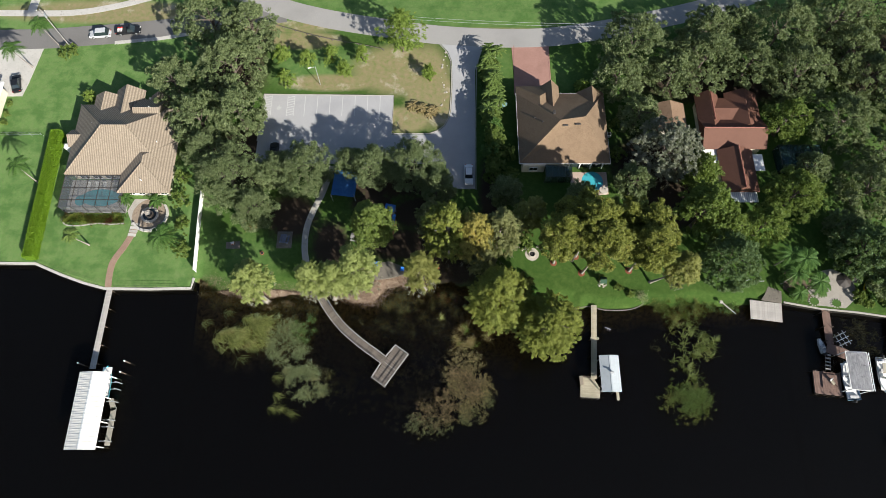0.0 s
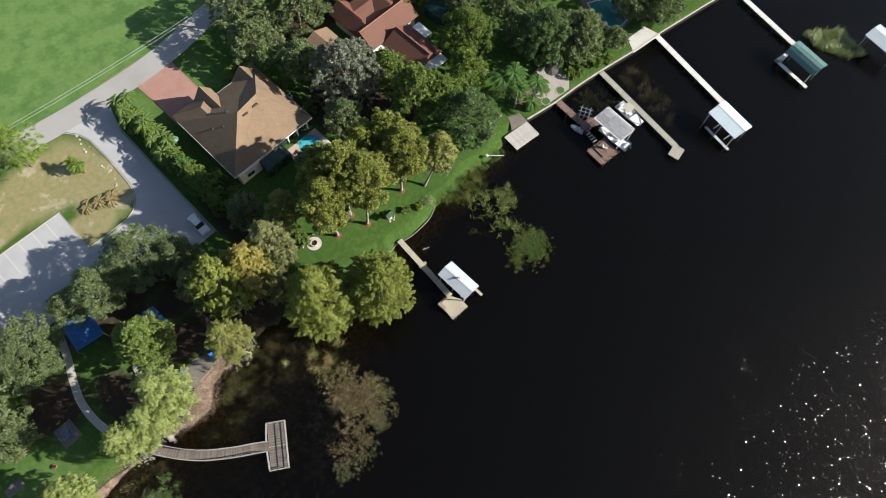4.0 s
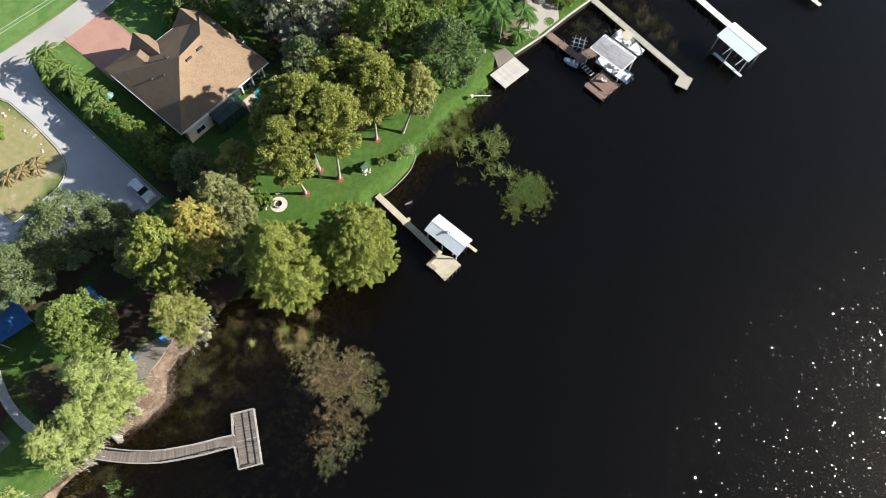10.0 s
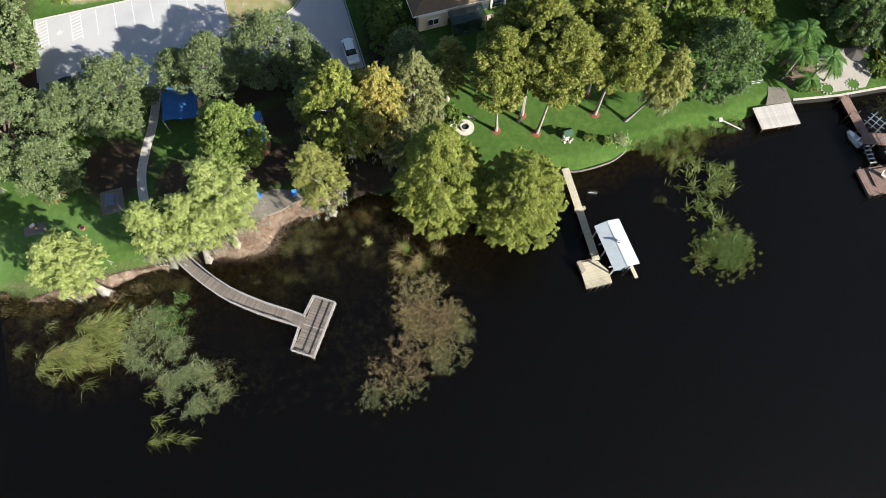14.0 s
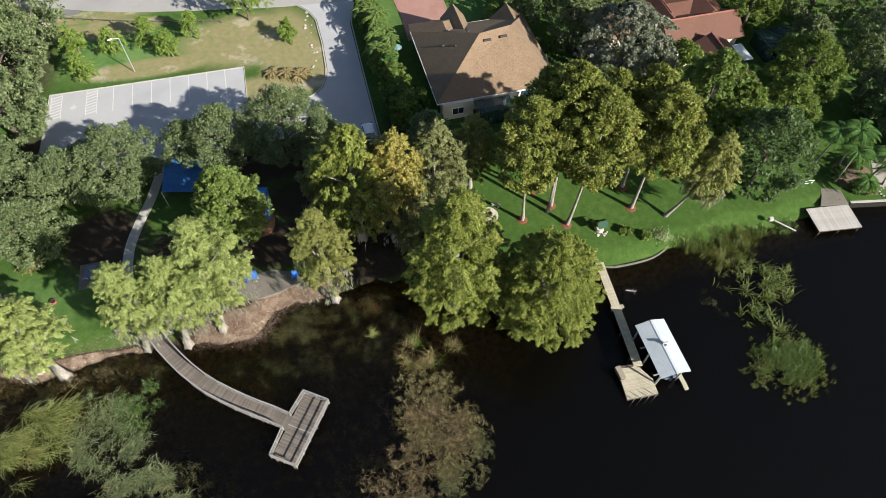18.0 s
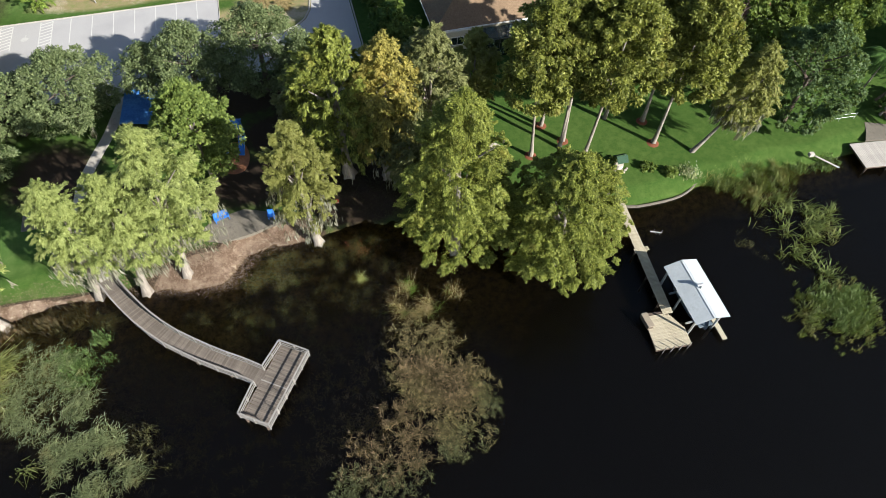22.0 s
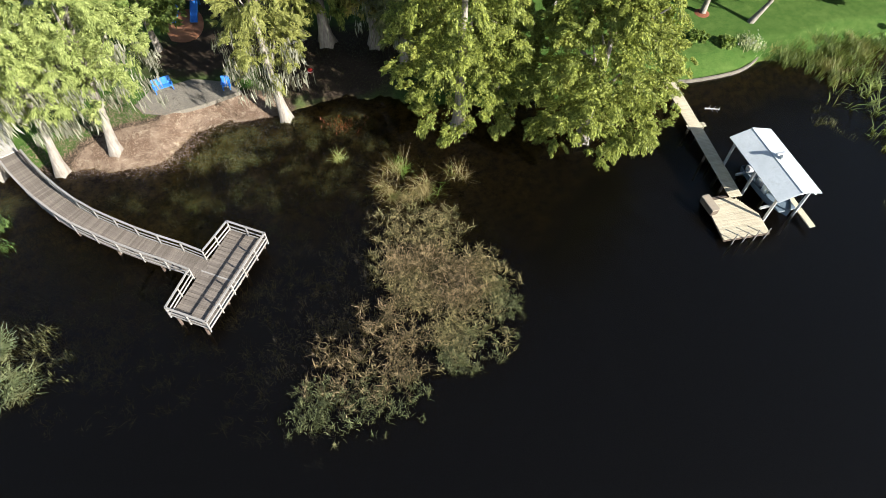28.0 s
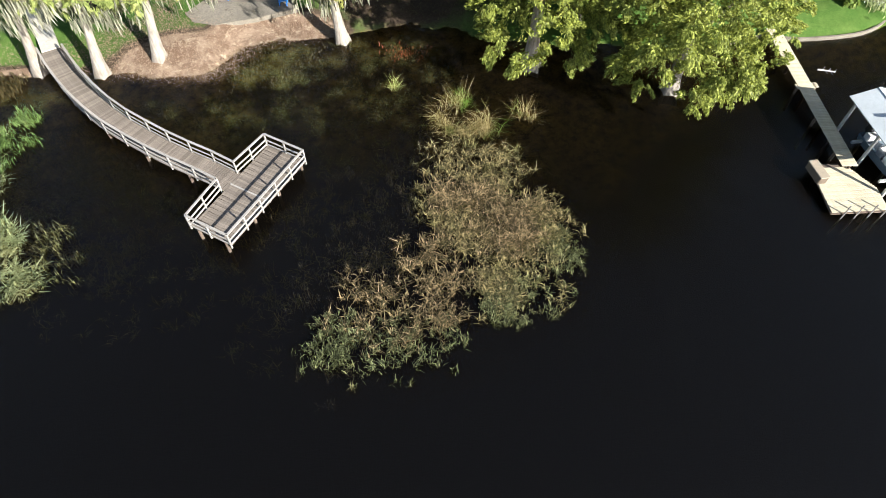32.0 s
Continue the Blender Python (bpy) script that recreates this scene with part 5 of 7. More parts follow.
def bush(x, y, radius, top, seed, material, label, name="bush", leaves=900, leaf=0.3, base=None, narrow=1.0):
    rng = np.random.default_rng(seed)
    z = base if base is not None else LAND
    ob = thing(name, label, "bush", (x, y, z), group="garden bushes")
    part("stem", rod(bmesh.new(), (0, 0, -0.2), (0, 0, (top - z) * 0.6), 0.07, 0.03, 6), OAK_BARK, ob)
    part("leaves", crown_mesh(rng, "leaves", radius, 0.05, top - z, leaves, leaf, material, clump=0.3, wide=0.5), None, ob)
    return ob


rs = random.Random(5)
for i in range(15):
    bush(10.6 + rs.uniform(-0.5, 0.5), 90 - i * 2.1, rs.uniform(1.4, 1.9) + (0.5 if i > 7 else 0), rs.uniform(4.0, 5.0) + (3.2 if i > 7 else 0), 400 + i, OAK_LIGHT if i % 3 else PALM, "tall leafy screening shrub beside the entrance drive", leaves=1900, leaf=0.42)
for i, (x, y, r0, t0) in enumerate(((-83.5, 92.3, 2.4, 3.0), (31.4, 38.9, 0.6, 1.7), (34.4, 37.0, 0.7, 1.6), (36.4, 36.0, 0.8, 1.6), (12.2, 48.5, 2.2, 4.0), (16.5, 46.0, 1.6, 3.2), (7.5, 49.6, 2.4, 4.4), (-52.6, 60, 1.8, 5), (-52.2, 55.5, 2.2, 5), (-51.6, 50.5, 1.6, 3.6), (-93.2, 76, 0.6, 1.8), (-93.2, 78.4, 0.6, 1.8), (-93.3, 73.6, 0.6, 1.8), (-37.8, 49.6, 1.3, 3.6), (14.0, 61, 2, 4.5), (14.2, 66, 1.8, 4.2), (36.8, 66, 1.8, 4), (37, 73, 1.8, 4), (86.3, 33.0, 1.5, 2.6), (89, 32.0, 1.3, 2.4), (80.2, 35.2, 1.4, 2.6), (81.8, 34.0, 1.1, 2.2), (-52.4, 46.4, 2.6, 5.4), (-50.6, 44.2, 1.8, 4.0))):
    bush(x, y, r0, t0, 500 + i, OAK_LIGHT, "rounded green garden bush", leaves=int(700 * r0), leaf=0.3)


for i, (x, y, r0, t0) in enumerate(((67.9, 36.0, 0.9, 2.4), (69.4, 35.3, 0.8, 2.0), (66.6, 38.6, 1.0, 2.8), (70.6, 39.9, 1.1, 2.6), (82.6, 35.2, 1.2, 2.4), (84.6, 34.6, 0.9, 2.0))):
    bush(x, y, r0, t0, 560 + i, OAK_LIGHT if i % 2 else PALM, "leafy garden shrub behind the seawall", leaves=int(900 * r0), leaf=0.26)


def hedge(x0, y0, x1, y1, width, top):
    rng = np.random.default_rng(77)
    ob = thing("hedge", "long clipped bright green hedge along the lawn", "hedge")
    core = strip([(x0, y0), (x1, y1)], width * 0.72, 0.9, top - 0.18)
    part("core", core, HEDGE, ob)
    n = 16000
    t, u, face = rng.random(n), rng.random(n) - 0.5, rng.integers(0, 3, n)
    dx, dy = x1 - x0, y1 - y0
    ln = math.hypot(dx, dy)
    nx, ny = -dy / ln, dx / ln
    side = np.where(face == 0, u * width, np.where(face == 1, width / 2, -width / 2)) + rng.normal(size=n) * 0.05
    z = np.where(face == 0, top, 1.0 + (top - 1.0) * rng.random(n)) + rng.normal(size=n) * 0.05
    p = np.stack([x0 + dx * t + nx * side, y0 + dy * t + ny * side, z], 1)
    a, b = unit(rng.normal(size=(n, 3))) * 0.16, unit(rng.normal(size=(n, 3))) * 0.09
    part("leaves", quads("leaves", np.stack([p - a, p + b, p + a, p - b], 1).reshape(-1, 3), HEDGE), None, ob)


hedge(-80.8, 71.2, -80.0, 42.6, 2.0, 3.0)


def palm(x, y, height, spread, seed, label="slender palm with arching green fronds", lean=(0.3, 0.0), fronds=16, material=None):
    rng = np.random.default_rng(seed)
    ob = thing("palm_tree", label, "palm", (x, y, LAND), group="garden palms")
    part("trunk", trunk_mesh(rng, height, 0.17, lean, 0.3, 8), BARK, ob)
    for i in range(fronds):
        az, up = 6.2832 * i / fronds + rng.random() * 0.3, 0.15 + 0.75 * rng.random()
        m, length = 26, spread * (0.85 + 0.3 * rng.random())
        t = np.repeat(np.linspace(0.06, 1, m), 2)
        out, z = length * t * 0.92, length * (up * t - (0.55 + up * 0.5) * t ** 2)
        w = np.tile([-1.0, 1.0], m)
        half = (0.52 if height > 4.9 or material is None else 0.4) * np.sin(np.pi * np.clip(t, 0.05, 0.97)) ** 0.6 * spread / 2.6
        base = np.stack([out, 0 * out, z], 1)
        tip = base + np.stack([half * 0.45, half * w, -0.35 * half], 1)
        along = np.stack([0.05 * np.ones_like(t), 0 * t, 0 * t], 1)
        v = np.stack([base - along, tip - along * 0.3, tip + along * 0.3, base + along], 1).reshape(-1, 3)
        spine = base[::2]
        w2 = np.array([0, 0.03, 0])
        v = np.vstack([v, np.stack([spine[:-1] - w2, spine[1:] - w2 * 0.8, spine[1:] + w2 * 0.8, spine[:-1] + w2], 1).reshape(-1, 3)])
        c, s = math.cos(az), math.sin(az)
        v = v @ np.array([[c, s, 0], [-s, c, 0], [0, 0, 1]])
        part("frond", quads("frond", v, material or PALM), None, ob, at=(lean[0], lean[1], height))
    return ob


for i, (x, y, h, s) in enumerate(((-82.8, 59.4, 7.4, 2.6), (-69.6, 45.8, 5.6, 1.9), (-91.0, 88.5, 6.8, 2.8), (-53.6, 45.8, 4.6, 3.4), (-63.4, 54.6, 2.6, 1.8), (-56.4, 54.8, 2.4, 1.8), (-86, 94, 8, 2.8), (66.0, 38.0, 5.5, 2.8), (68.4, 40.6, 6.5, 3.0), (70.6, 37.2, 5.0, 2.8), (65.4, 41.8, 6.0, 2.8), (72.0, 35.8, 3.0, 2.2), (67.8, 35.4, 2.6, 2.2), (-36.9, 51.6, 2.2, 1.8))):
    palm(x, y, h, s, 600 + i, lean=(-0.9, 0.0) if i == 1 else (0.5 * math.sin(i * 2.1), 0.4 * math.cos(i * 1.7)), material=ARECA if i == 1 else None)


for i in range(9):
    for k in range(2):
        palm(10.4 + 1.3 * k + 0.4 * math.sin(i * 2.3), 90.4 - i * 2.15 - 0.9 * k, 3.9 + 0.9 * math.sin(i * 1.9 + 2.4 * k), 2.0 + 0.3 * math.sin(3.7 * i + k), 640 + 2 * i + k, "lush yellow-green areca palm screening the drive", (0.5 * math.sin(i * 5.1 + k), 0.5 * math.cos(i * 3.3 + k)), 15, ARECA)
for i, (x, y) in enumerate(((-6.2, 78.4), (-4.2, 77.6), (-2.3, 76.4), (-1.6, 77.4))):
    palm(x, y, 0.5, 1.7, 670 + i, "low clump of dry golden fronds on the verge", (0.0, 0.0), 13, DRY_FROND)
palm(-38.2, 50.0, 1.1, 1.7, 680, "small golden dry palm on the park lawn", (0.0, 0.0), 16, DRY_FROND)


# ---- docks and boathouses ----
PLANKS = {}


def plank_mesh(length, material, width=0.142):
    key = (round(length, 2), material.name, width)
    if key not in PLANKS:
        PLANKS[key] = mesh_of("plank", boxes(((0, 0, 0), (width - 0.012, length, 0.04)), bevel=0.006), material)
    return PLANKS[key]


def along(line, step):
    """Points and headings at even steps along a line."""
    out, left = [], 0.0
    for (ax, ay), (bx, by) in zip(line, line[1:]):
        ln, turn = math.hypot(bx - ax, by - ay), math.degrees(math.atan2(by - ay, bx - ax))
        d = left
        while d < ln:
            out.append((ax + (bx - ax) * d / ln, ay + (by - ay) * d / ln, turn))
            d += step
        left = d - ln
    return out


def decking(ob, line, width, z, material, gap=0.15, joist=True):
    me = plank_mesh(width, material, gap)
    for x, y, turn in along(line, gap):
        part("plank", me, None, ob, at=(x, y, z + 0.004 * math.sin(x * 7 + y * 5)), turn=turn + 0.6 * math.sin(x * 31))
    if joist:
        part("joist", strip(line, 0.08, z - 0.24, z - 0.03), PILE, ob)


def piles(ob, line, width, z, step, material=PILE, up=0.0, r=0.11):
    me = mesh_of("support_post", rod(bmesh.new(), (0, 0, -2.6), (0, 0, z + up), r, r * 0.9, 10), material)
    for x, y, turn in along(line, step):
        a = radians(turn + 90)
        for s in (-1, 1):
            part("support_post", me, None, ob, at=(x + s * width / 2 * math.cos(a), y + s * width / 2 * math.sin(a), 0))


def railing(ob, line, z, material, step=1.75, rails=(1.05, 0.52, 0.14)):
    """Posts with a flat top rail and two lower rails along a line."""
    post = mesh_of("post", boxes(((0, 0, 0.41), (0.09, 0.09, 1.24)), bevel=0.01), material)
    total = sum(math.hypot(b[0] - a[0], b[1] - a[1]) for a, b in zip(line, line[1:]))
    n = max(1, round(total / step))
    pts = along(line, total / n - 0.0005)
    if len(pts) < n + 1:
        pts.append((*line[-1], pts[-1][2]))
    for x, y, turn in pts:
        part("post", post, None, ob, at=(x, y, z), turn=turn)
    for a, b in zip(pts, pts[1:]):
        ln, turn = math.hypot(b[0] - a[0], b[1] - a[1]), math.degrees(math.atan2(b[1] - a[1], b[0] - a[0]))
        for k, h in enumerate(rails):
            size = (ln + 0.02, 0.15, 0.045) if k == 0 else (ln, 0.045, 0.12)
            part("rail", boxes(((0, 0, 0), size), bevel=0.006), material, ob, at=((a[0] + b[0]) / 2, (a[1] + b[1]) / 2, z + h), turn=turn)


DECK = 0.95
pier = thing("boardwalk_pier", "weathered grey wooden boardwalk with a railed fishing platform", "pier")
centre = smooth_line([(-9.9, 22.5), (-11.25, 23.5), (-12.95, 24.65), (-14.75, 25.95), (-16.6, 27.45), (-18.5, 29.15), (-20.35, 31.3), (-21.6, 33.05), (-22.8, 34.95), (-24.0, 37.2)], 5)
decking(pier, centre, 1.62, DECK, GREY_WOOD)
A, B = Vector((-7.2, 24.85)), Vector((-11.4, 18.9))
long_way = (B - A).normalized()
side = Vector((long_way.y, -long_way.x))
decking(pier, [tuple(A), tuple(B)], 2.95, DECK, GREY_WOOD)
part("joint_board", boxes(((0, 0, 0), (0.10, 3.0, 0.05))), RAIL_WOOD, pier, "pale cross board", at=(*((A + B) / 2), DECK + 0.012), turn=math.degrees(math.atan2(long_way.y, long_way.x)))
n_in, s_in = Vector((-10.15, 23.55)), Vector((-11.05, 22.3))


def offset(line, d):
    out = []
    for i, (x, y) in enumerate(line):
        a, b = line[max(i - 1, 0)], line[min(i + 1, len(line) - 1)]
        w = Vector((b[0] - a[0], b[1] - a[1])).normalized()
        out.append((x - w.y * d, y + w.x * d))
    return out


E_, N_ = A + side * 1.47, A - side * 1.47
S_, W_ = B + side * 1.47, B - side * 1.47
if E_.x < N_.x:
    E_, N_, S_, W_ = N_, E_, W_, S_
railing(pier, [tuple(N_), tuple(E_)], DECK, RAIL_WOOD, 1.5)
railing(pier, [tuple(E_), tuple(S_)], DECK, RAIL_WOOD, 1.5)
railing(pier, [tuple(S_), tuple(W_)], DECK, RAIL_WOOD, 1.5)
railing(pier, [tuple(N_), tuple(n_in)], DECK, RAIL_WOOD, 1.4)
railing(pier, [tuple(s_in), tuple(W_)], DECK, RAIL_WOOD, 1.4)
north_line = [tuple(n_in)] + offset(centre, -0.78)[5:-3]
south_line = [tuple(s_in)] + offset(centre, 0.78)[7:-2]
railing(pier, north_line, DECK, RAIL_WOOD, 1.9)
railing(pier, south_line, DECK, RAIL_WOOD, 1.9)
piles(pier, centre, 1.2, DECK - 0.05, 3.6)
piles(pier, [tuple(A), tuple(B)], 2.0, DECK - 0.05, 2.4)


def gable_boathouse(ob, x0, y0, x1, y1, eave, rise, material, posts, ribs=0.0, rib_material=None):
    """An open boathouse: pitched metal roof with ridge along y, posts, tie beams."""
    cx = (x0 + x1) / 2
    bm = bmesh.new()
    for sx, x in ((-1, x0), (1, x1)):
        lo = [bm.verts.new(p) for p in ((x, y0, eave), (x, y1, eave), (cx, y1, eave + rise), (cx, y0, eave + rise))]
        hi = [bm.verts.new((v.co.x, v.co.y, v.co.z + 0.05)) for v in lo]
        bm.faces.new(lo)
        bm.faces.new(hi)
        for k in range(4):
            bm.faces.new((lo[k], lo[(k + 1) % 4], hi[(k + 1) % 4], hi[k]))
    bmesh.ops.recalc_face_normals(bm, faces=bm.faces)
    roof_ob = part("roof", bm, material, ob)
    half, drop = math.hypot((x1 - x0) / 2, rise), math.degrees(math.atan2(rise, (x1 - x0) / 2))
    if ribs:
        me = mesh_of("seam", boxes(((0, 0, 0), (half, 0.045, 0.05))), rib_material or material)
        for i in range(int((y1 - y0) / ribs) + 1):
            for s in (-1, 1):
                r = part("seam", me, None, roof_ob, at=(cx + s * (x1 - x0) / 4, y0 + 0.03 + i * ribs, eave + rise / 2 + 0.065))
                r.rotation_euler = (0, radians(drop * s), 0)
    part("ridge_cap", boxes(((cx, (y0 + y1) / 2, eave + rise + 0.045), (0.26, y1 - y0, 0.02))), GREY_METAL, ob)
    me = mesh_of("post", boxes(((0, 0, 0), (0.18, 0.18, eave + 2.4)), bevel=0.02), STEEL if material is not WHITE_METAL else WHITE)
    for x, y in posts:
        part("post", me, None, ob, at=(x, y, (eave - 2.4) / 2))
    for x in (x0 + 0.3, x1 - 0.3):
        part("beam", boxes(((x, (y0 + y1) / 2, eave - 0.12), (0.12, y1 - y0 - 0.3, 0.2))), WHITE, ob)
    for i in range(3):
        y = y0 + 0.4 + i * (y1 - y0 - 0.8) / 2
        part("tie_beam", boxes(((cx, y, eave - 0.05), (x1 - x0 - 0.5, 0.1, 0.16))), WHITE, ob)


def motor_boat(name, label, x, y, z, turn, length, width, hull, cabin=True, cover=None, trim=None):
    ob = thing(name, label, "boat", (x, y, z), turn)
    bm = bmesh.new()
    ribs = []
    for i in range(9):
        t = i / 8
        w = width / 2 * (1 - max(0, (t - 0.55) / 0.45) ** 2) + 0.02
        yy = -length / 2 + length * t
        ribs.append([bm.verts.new(p) for p in ((-w, yy, 0.75 + 0.2 * t), (-w * 0.8, yy, 0.1 + 0.25 * t * t), (0, yy, -0.1 + 0.5 * t ** 3), (w * 0.8, yy, 0.1 + 0.25 * t * t), (w, yy, 0.75 + 0.2 * t))])
    for a, b in zip(ribs, ribs[1:]):
        for k in range(4):
            bm.faces.new((a[k], a[k + 1], b[k + 1], b[k]))
    bm.faces.new(ribs[0])
    bmesh.ops.recalc_face_normals(bm, faces=bm.faces)
    part("hull", bm, hull, ob)
    part("deck", boxes(((0, length * 0.28, 0.74), (width * 0.78, length * 0.36, 0.06)), ((0, -length * 0.18, 0.42), (width * 0.86, length * 0.58, 0.05)), bevel=0.02), trim or WHITE, ob)
    for s in (-1, 1):
        part("seat", boxes(((s * width * 0.22, -length * 0.12, 0.72), (0.5, 0.5, 0.5)), ((s * width * 0.22, -length * 0.17, 1.0), (0.5, 0.1, 0.5)), bevel=0.05), OLD_CLOTH, ob)
    part("bench", boxes(((0, -length * 0.42, 0.7), (width * 0.7, 0.5, 0.45)), bevel=0.05), OLD_CLOTH, ob)
    if cabin:
        part("console", boxes(((width * 0.2, length * 0.02, 0.85), (0.6, 0.5, 0.9)), bevel=0.06), WHITE, ob)
        part("windscreen", boxes(((0, length * 0.1, 1.1), (width * 0.7, 0.04, 0.45), 0, 25)), GLASS, ob)
    motor = part("outboard_motor", boxes(((0, -length / 2 - 0.25, 0.8), (0.42, 0.5, 0.6)), ((0, -length / 2 - 0.25, 0.2), (0.16, 0.25, 0.9)), bevel=0.07), BLACK, ob)
    if cover:
        part("bimini_top", boxes(((0, -length * 0.15, 1.9), (width * 0.85, length * 0.3, 0.06)), bevel=0.03), cover, ob)
        for s in (-1, 1):
            part("pole", rod(bmesh.new(), (s * width * 0.4, -length * 0.15, 0.8), (s * width * 0.4, -length * 0.15, 1.9), 0.02), STEEL, ob)
    return ob


SLATE = surface("slate_blue_gelcoat", (0.07, 0.10, 0.13), (0.13, 0.17, 0.21), rough=0.4)
# middle house dock with grey roof
d2 = thing("dock", "narrow pale wooden dock with an angled float at its end", "dock")
walk_line = [(29.35, 33.6), (28.15, 19.6)]
decking(d2, walk_line, 1.05, 0.75, NEW_WOOD)
piles(d2, walk_line, 0.9, 0.7, 3.2)
bm = slab([(25.35, 16.35), (29.0, 16.1), (29.0, 18.0), (27.7, 20.2), (25.9, 20.3)], 0.34, 0.42)
part("float_frame", bm, PILE, d2)
for i in range(24):
    y = 16.35 + i * 0.15
    w = 3.6 if y < 18 else 3.6 - (y - 18) * 0.62
    part("plank", plank_mesh(round(w, 1), NEW_WOOD, 0.15), None, d2, at=(25.42 + w / 2 + (y - 16.3) * 0.1, y + 0.03, 0.46), turn=90 - 3.5)
for i in range(4):
    part("mooring_post", rod(bmesh.new(), (26.1 + i * 0.85, 16.2 - 0.05 * i, -1.5), (26.1 + i * 0.85, 16.2 - 0.05 * i, 1.25), 0.05, 0.045, 6), RAIL_WOOD, d2)
part("side_board", boxes(((28.95, 27.2, 0.72), (1.6, 0.5, 0.06)), ((29.5, 27.2, 0.6), (0.1, 0.5, 0.3))), NEW_WOOD, d2)
storage = thing("dock_box", "brown plastic dock box on the float", "box", (25.75, 19.35, 0.48), 3)
part("body", boxes(((0, 0, 0.3), (0.6, 1.5, 0.55)), bevel=0.04), surface("brown_plastic", (0.09, 0.07, 0.05), (0.14, 0.11, 0.09)), storage)
part("lid", boxes(((0, 0, 0.61), (0.66, 1.56, 0.08)), bevel=0.03), surface("tan_plastic", (0.2, 0.17, 0.13), (0.28, 0.24, 0.19)), storage)
bh2 = thing("boathouse", "open boathouse with a dull grey metal roof beside the narrow dock", "boathouse")
gable_boathouse(bh2, 28.85, 16.9, 32.4, 23.5, 3.0, 0.55, GREY_METAL, [(29.3, 17.4), (31.9, 17.4), (29.3, 20.2), (31.9, 20.2), (29.3, 23.1), (31.9, 23.1)])
part("roof_bracket", boxes(((30.9, 20.2, 3.8), (0.3, 0.3, 0.5)), ((30.7, 20.3, 4.05), (0.7, 0.25, 0.1)), bevel=0.03), STEEL, bh2, "small grey bracket on the ridge")
part("catwalk", boxes(((32.3, 19.2, 0.5), (0.5, 6.8, 0.1)), bevel=0.01), NEW_WOOD, bh2, "narrow pale catwalk")
for y in (18.2, 21.6):
    part("lift_cradle", boxes(((30.6, y, 0.75), (2.6, 0.14, 0.2))), STEEL, bh2)
motor_boat("boat", "small slate blue motor boat on a lift under the grey roof", 30.9, 19.6, 0.3, 180, 5.0, 1.9, SLATE, trim=SLATE)

# western long dock with white boathouse
d1 = thing("dock", "long pale dock leading to a white boathouse", "dock")
decking(d1, [(-63.8, 36.9), (-64.0, 21.4)], 1.15, 1.0, BLEACHED)
piles(d1, [(-63.8, 36.4), (-64.0, 21.4)], 1.0, 0.95, 3.5)
bh1 = thing("boathouse", "long boathouse with a bright white ribbed metal roof", "boathouse")
gable_boathouse(bh1, -64.6, 7.0, -59.2, 20.3, 3.7, 0.8, WHITE_METAL, [(x, y) for x in (-64.0, -59.8) for y in (7.6, 11.8, 16, 19.8)], 0.42)
part("catwalk", boxes(((-58.9, 11.2, 0.6), (0.95, 6.6, 0.12)), ((-59.3, 15.0, 0.6), (0.9, 2.2, 0.12), 25)), DULL_DECK, bh1, "pale catwalk along the boathouse")
for y in (8.6, 11.0, 12.2, 15.4, 17.6, 18.8):
    part("lift_arm", boxes(((-59.2, y, 1.6), (1.6, 0.1, 0.1)), ((-58.5, y, 1.4), (0.14, 0.14, 2.6)), bevel=0.02), STEEL, bh1)
motor_boat("boat", "turquoise and white boat on a lift at the boathouse", -60.7, 18.9, 1.2, 0, 5.6, 2.2, surface("turquoise_gelcoat", (0.05, 0.35, 0.45), (0.08, 0.45, 0.55), rough=0.3))
for x, y in ((-66.2, 22.2), (-57.8, 22.6), (-58.2, 20.6)):
    b = thing("pile_cap", "white conical cap on a mooring pile", "mooring pile", (x, y, 0))
    part("support_post", rod(bmesh.new(), (0, 0, -2), (0, 0, 2.2), 0.13), PILE, b)
    part("cap", rod(bmesh.new(), (0, 0, 2.2), (0, 0, 2.5), 0.18, 0.04), WHITE, b)

# square swim dock
sq = thing("dock", "square bleached wooden swim dock at the seawall", "dock")
decking(sq, [(59.25, 32.85), (65.2, 32.1)], 3.75, 0.95, BLEACHED, 0.2)
part("frame", strip([(59.25, 32.85), (65.2, 32.1)], 3.65, 0.65, 0.91), PILE, sq)
piles(sq, [(59.5, 32.8), (65.0, 32.15)], 3.4, 0.7, 2.7)

# red dock, lift with weathered canopy, and float
d3 = thing("dock", "reddish stained dock with a square sunken float", "dock")
decking(d3, [(73.6, 33.0), (73.0, 26.2)], 1.5, 0.85, RED_WOOD)
decking(d3, [(72.3, 25.5), (76.0, 24.0)], 2.0, 0.85, RED_WOOD)
piles(d3, [(73.5, 32.2), (73.0, 26.4)], 1.5, 0.8, 2.8, up=0.6)
decking(d3, [(68.75, 19.15), (73.6, 18.6)], 4.2, 0.5, RED_WOOD)
part("float_frame", strip([(68.75, 19.15), (73.6, 18.6)], 4.1, 0.05, 0.46), PILE, d3)
for i in range(18):
    part("plank", plank_mesh(2.6, RED_WOOD, 0.15), None, d3, at=(70.2 + 0.15 * i, 19.3 - 0.017 * i, 0.74), turn=-6.5)
part("upper_frame", boxes(((71.5, 19.15, 0.6), (2.6, 2.5, 0.2), -6.5)), PILE, d3)
piles(d3, [(68.95, 19.1), (73.5, 18.6)], 4.3, 0.5, 1.5, up=0.5)
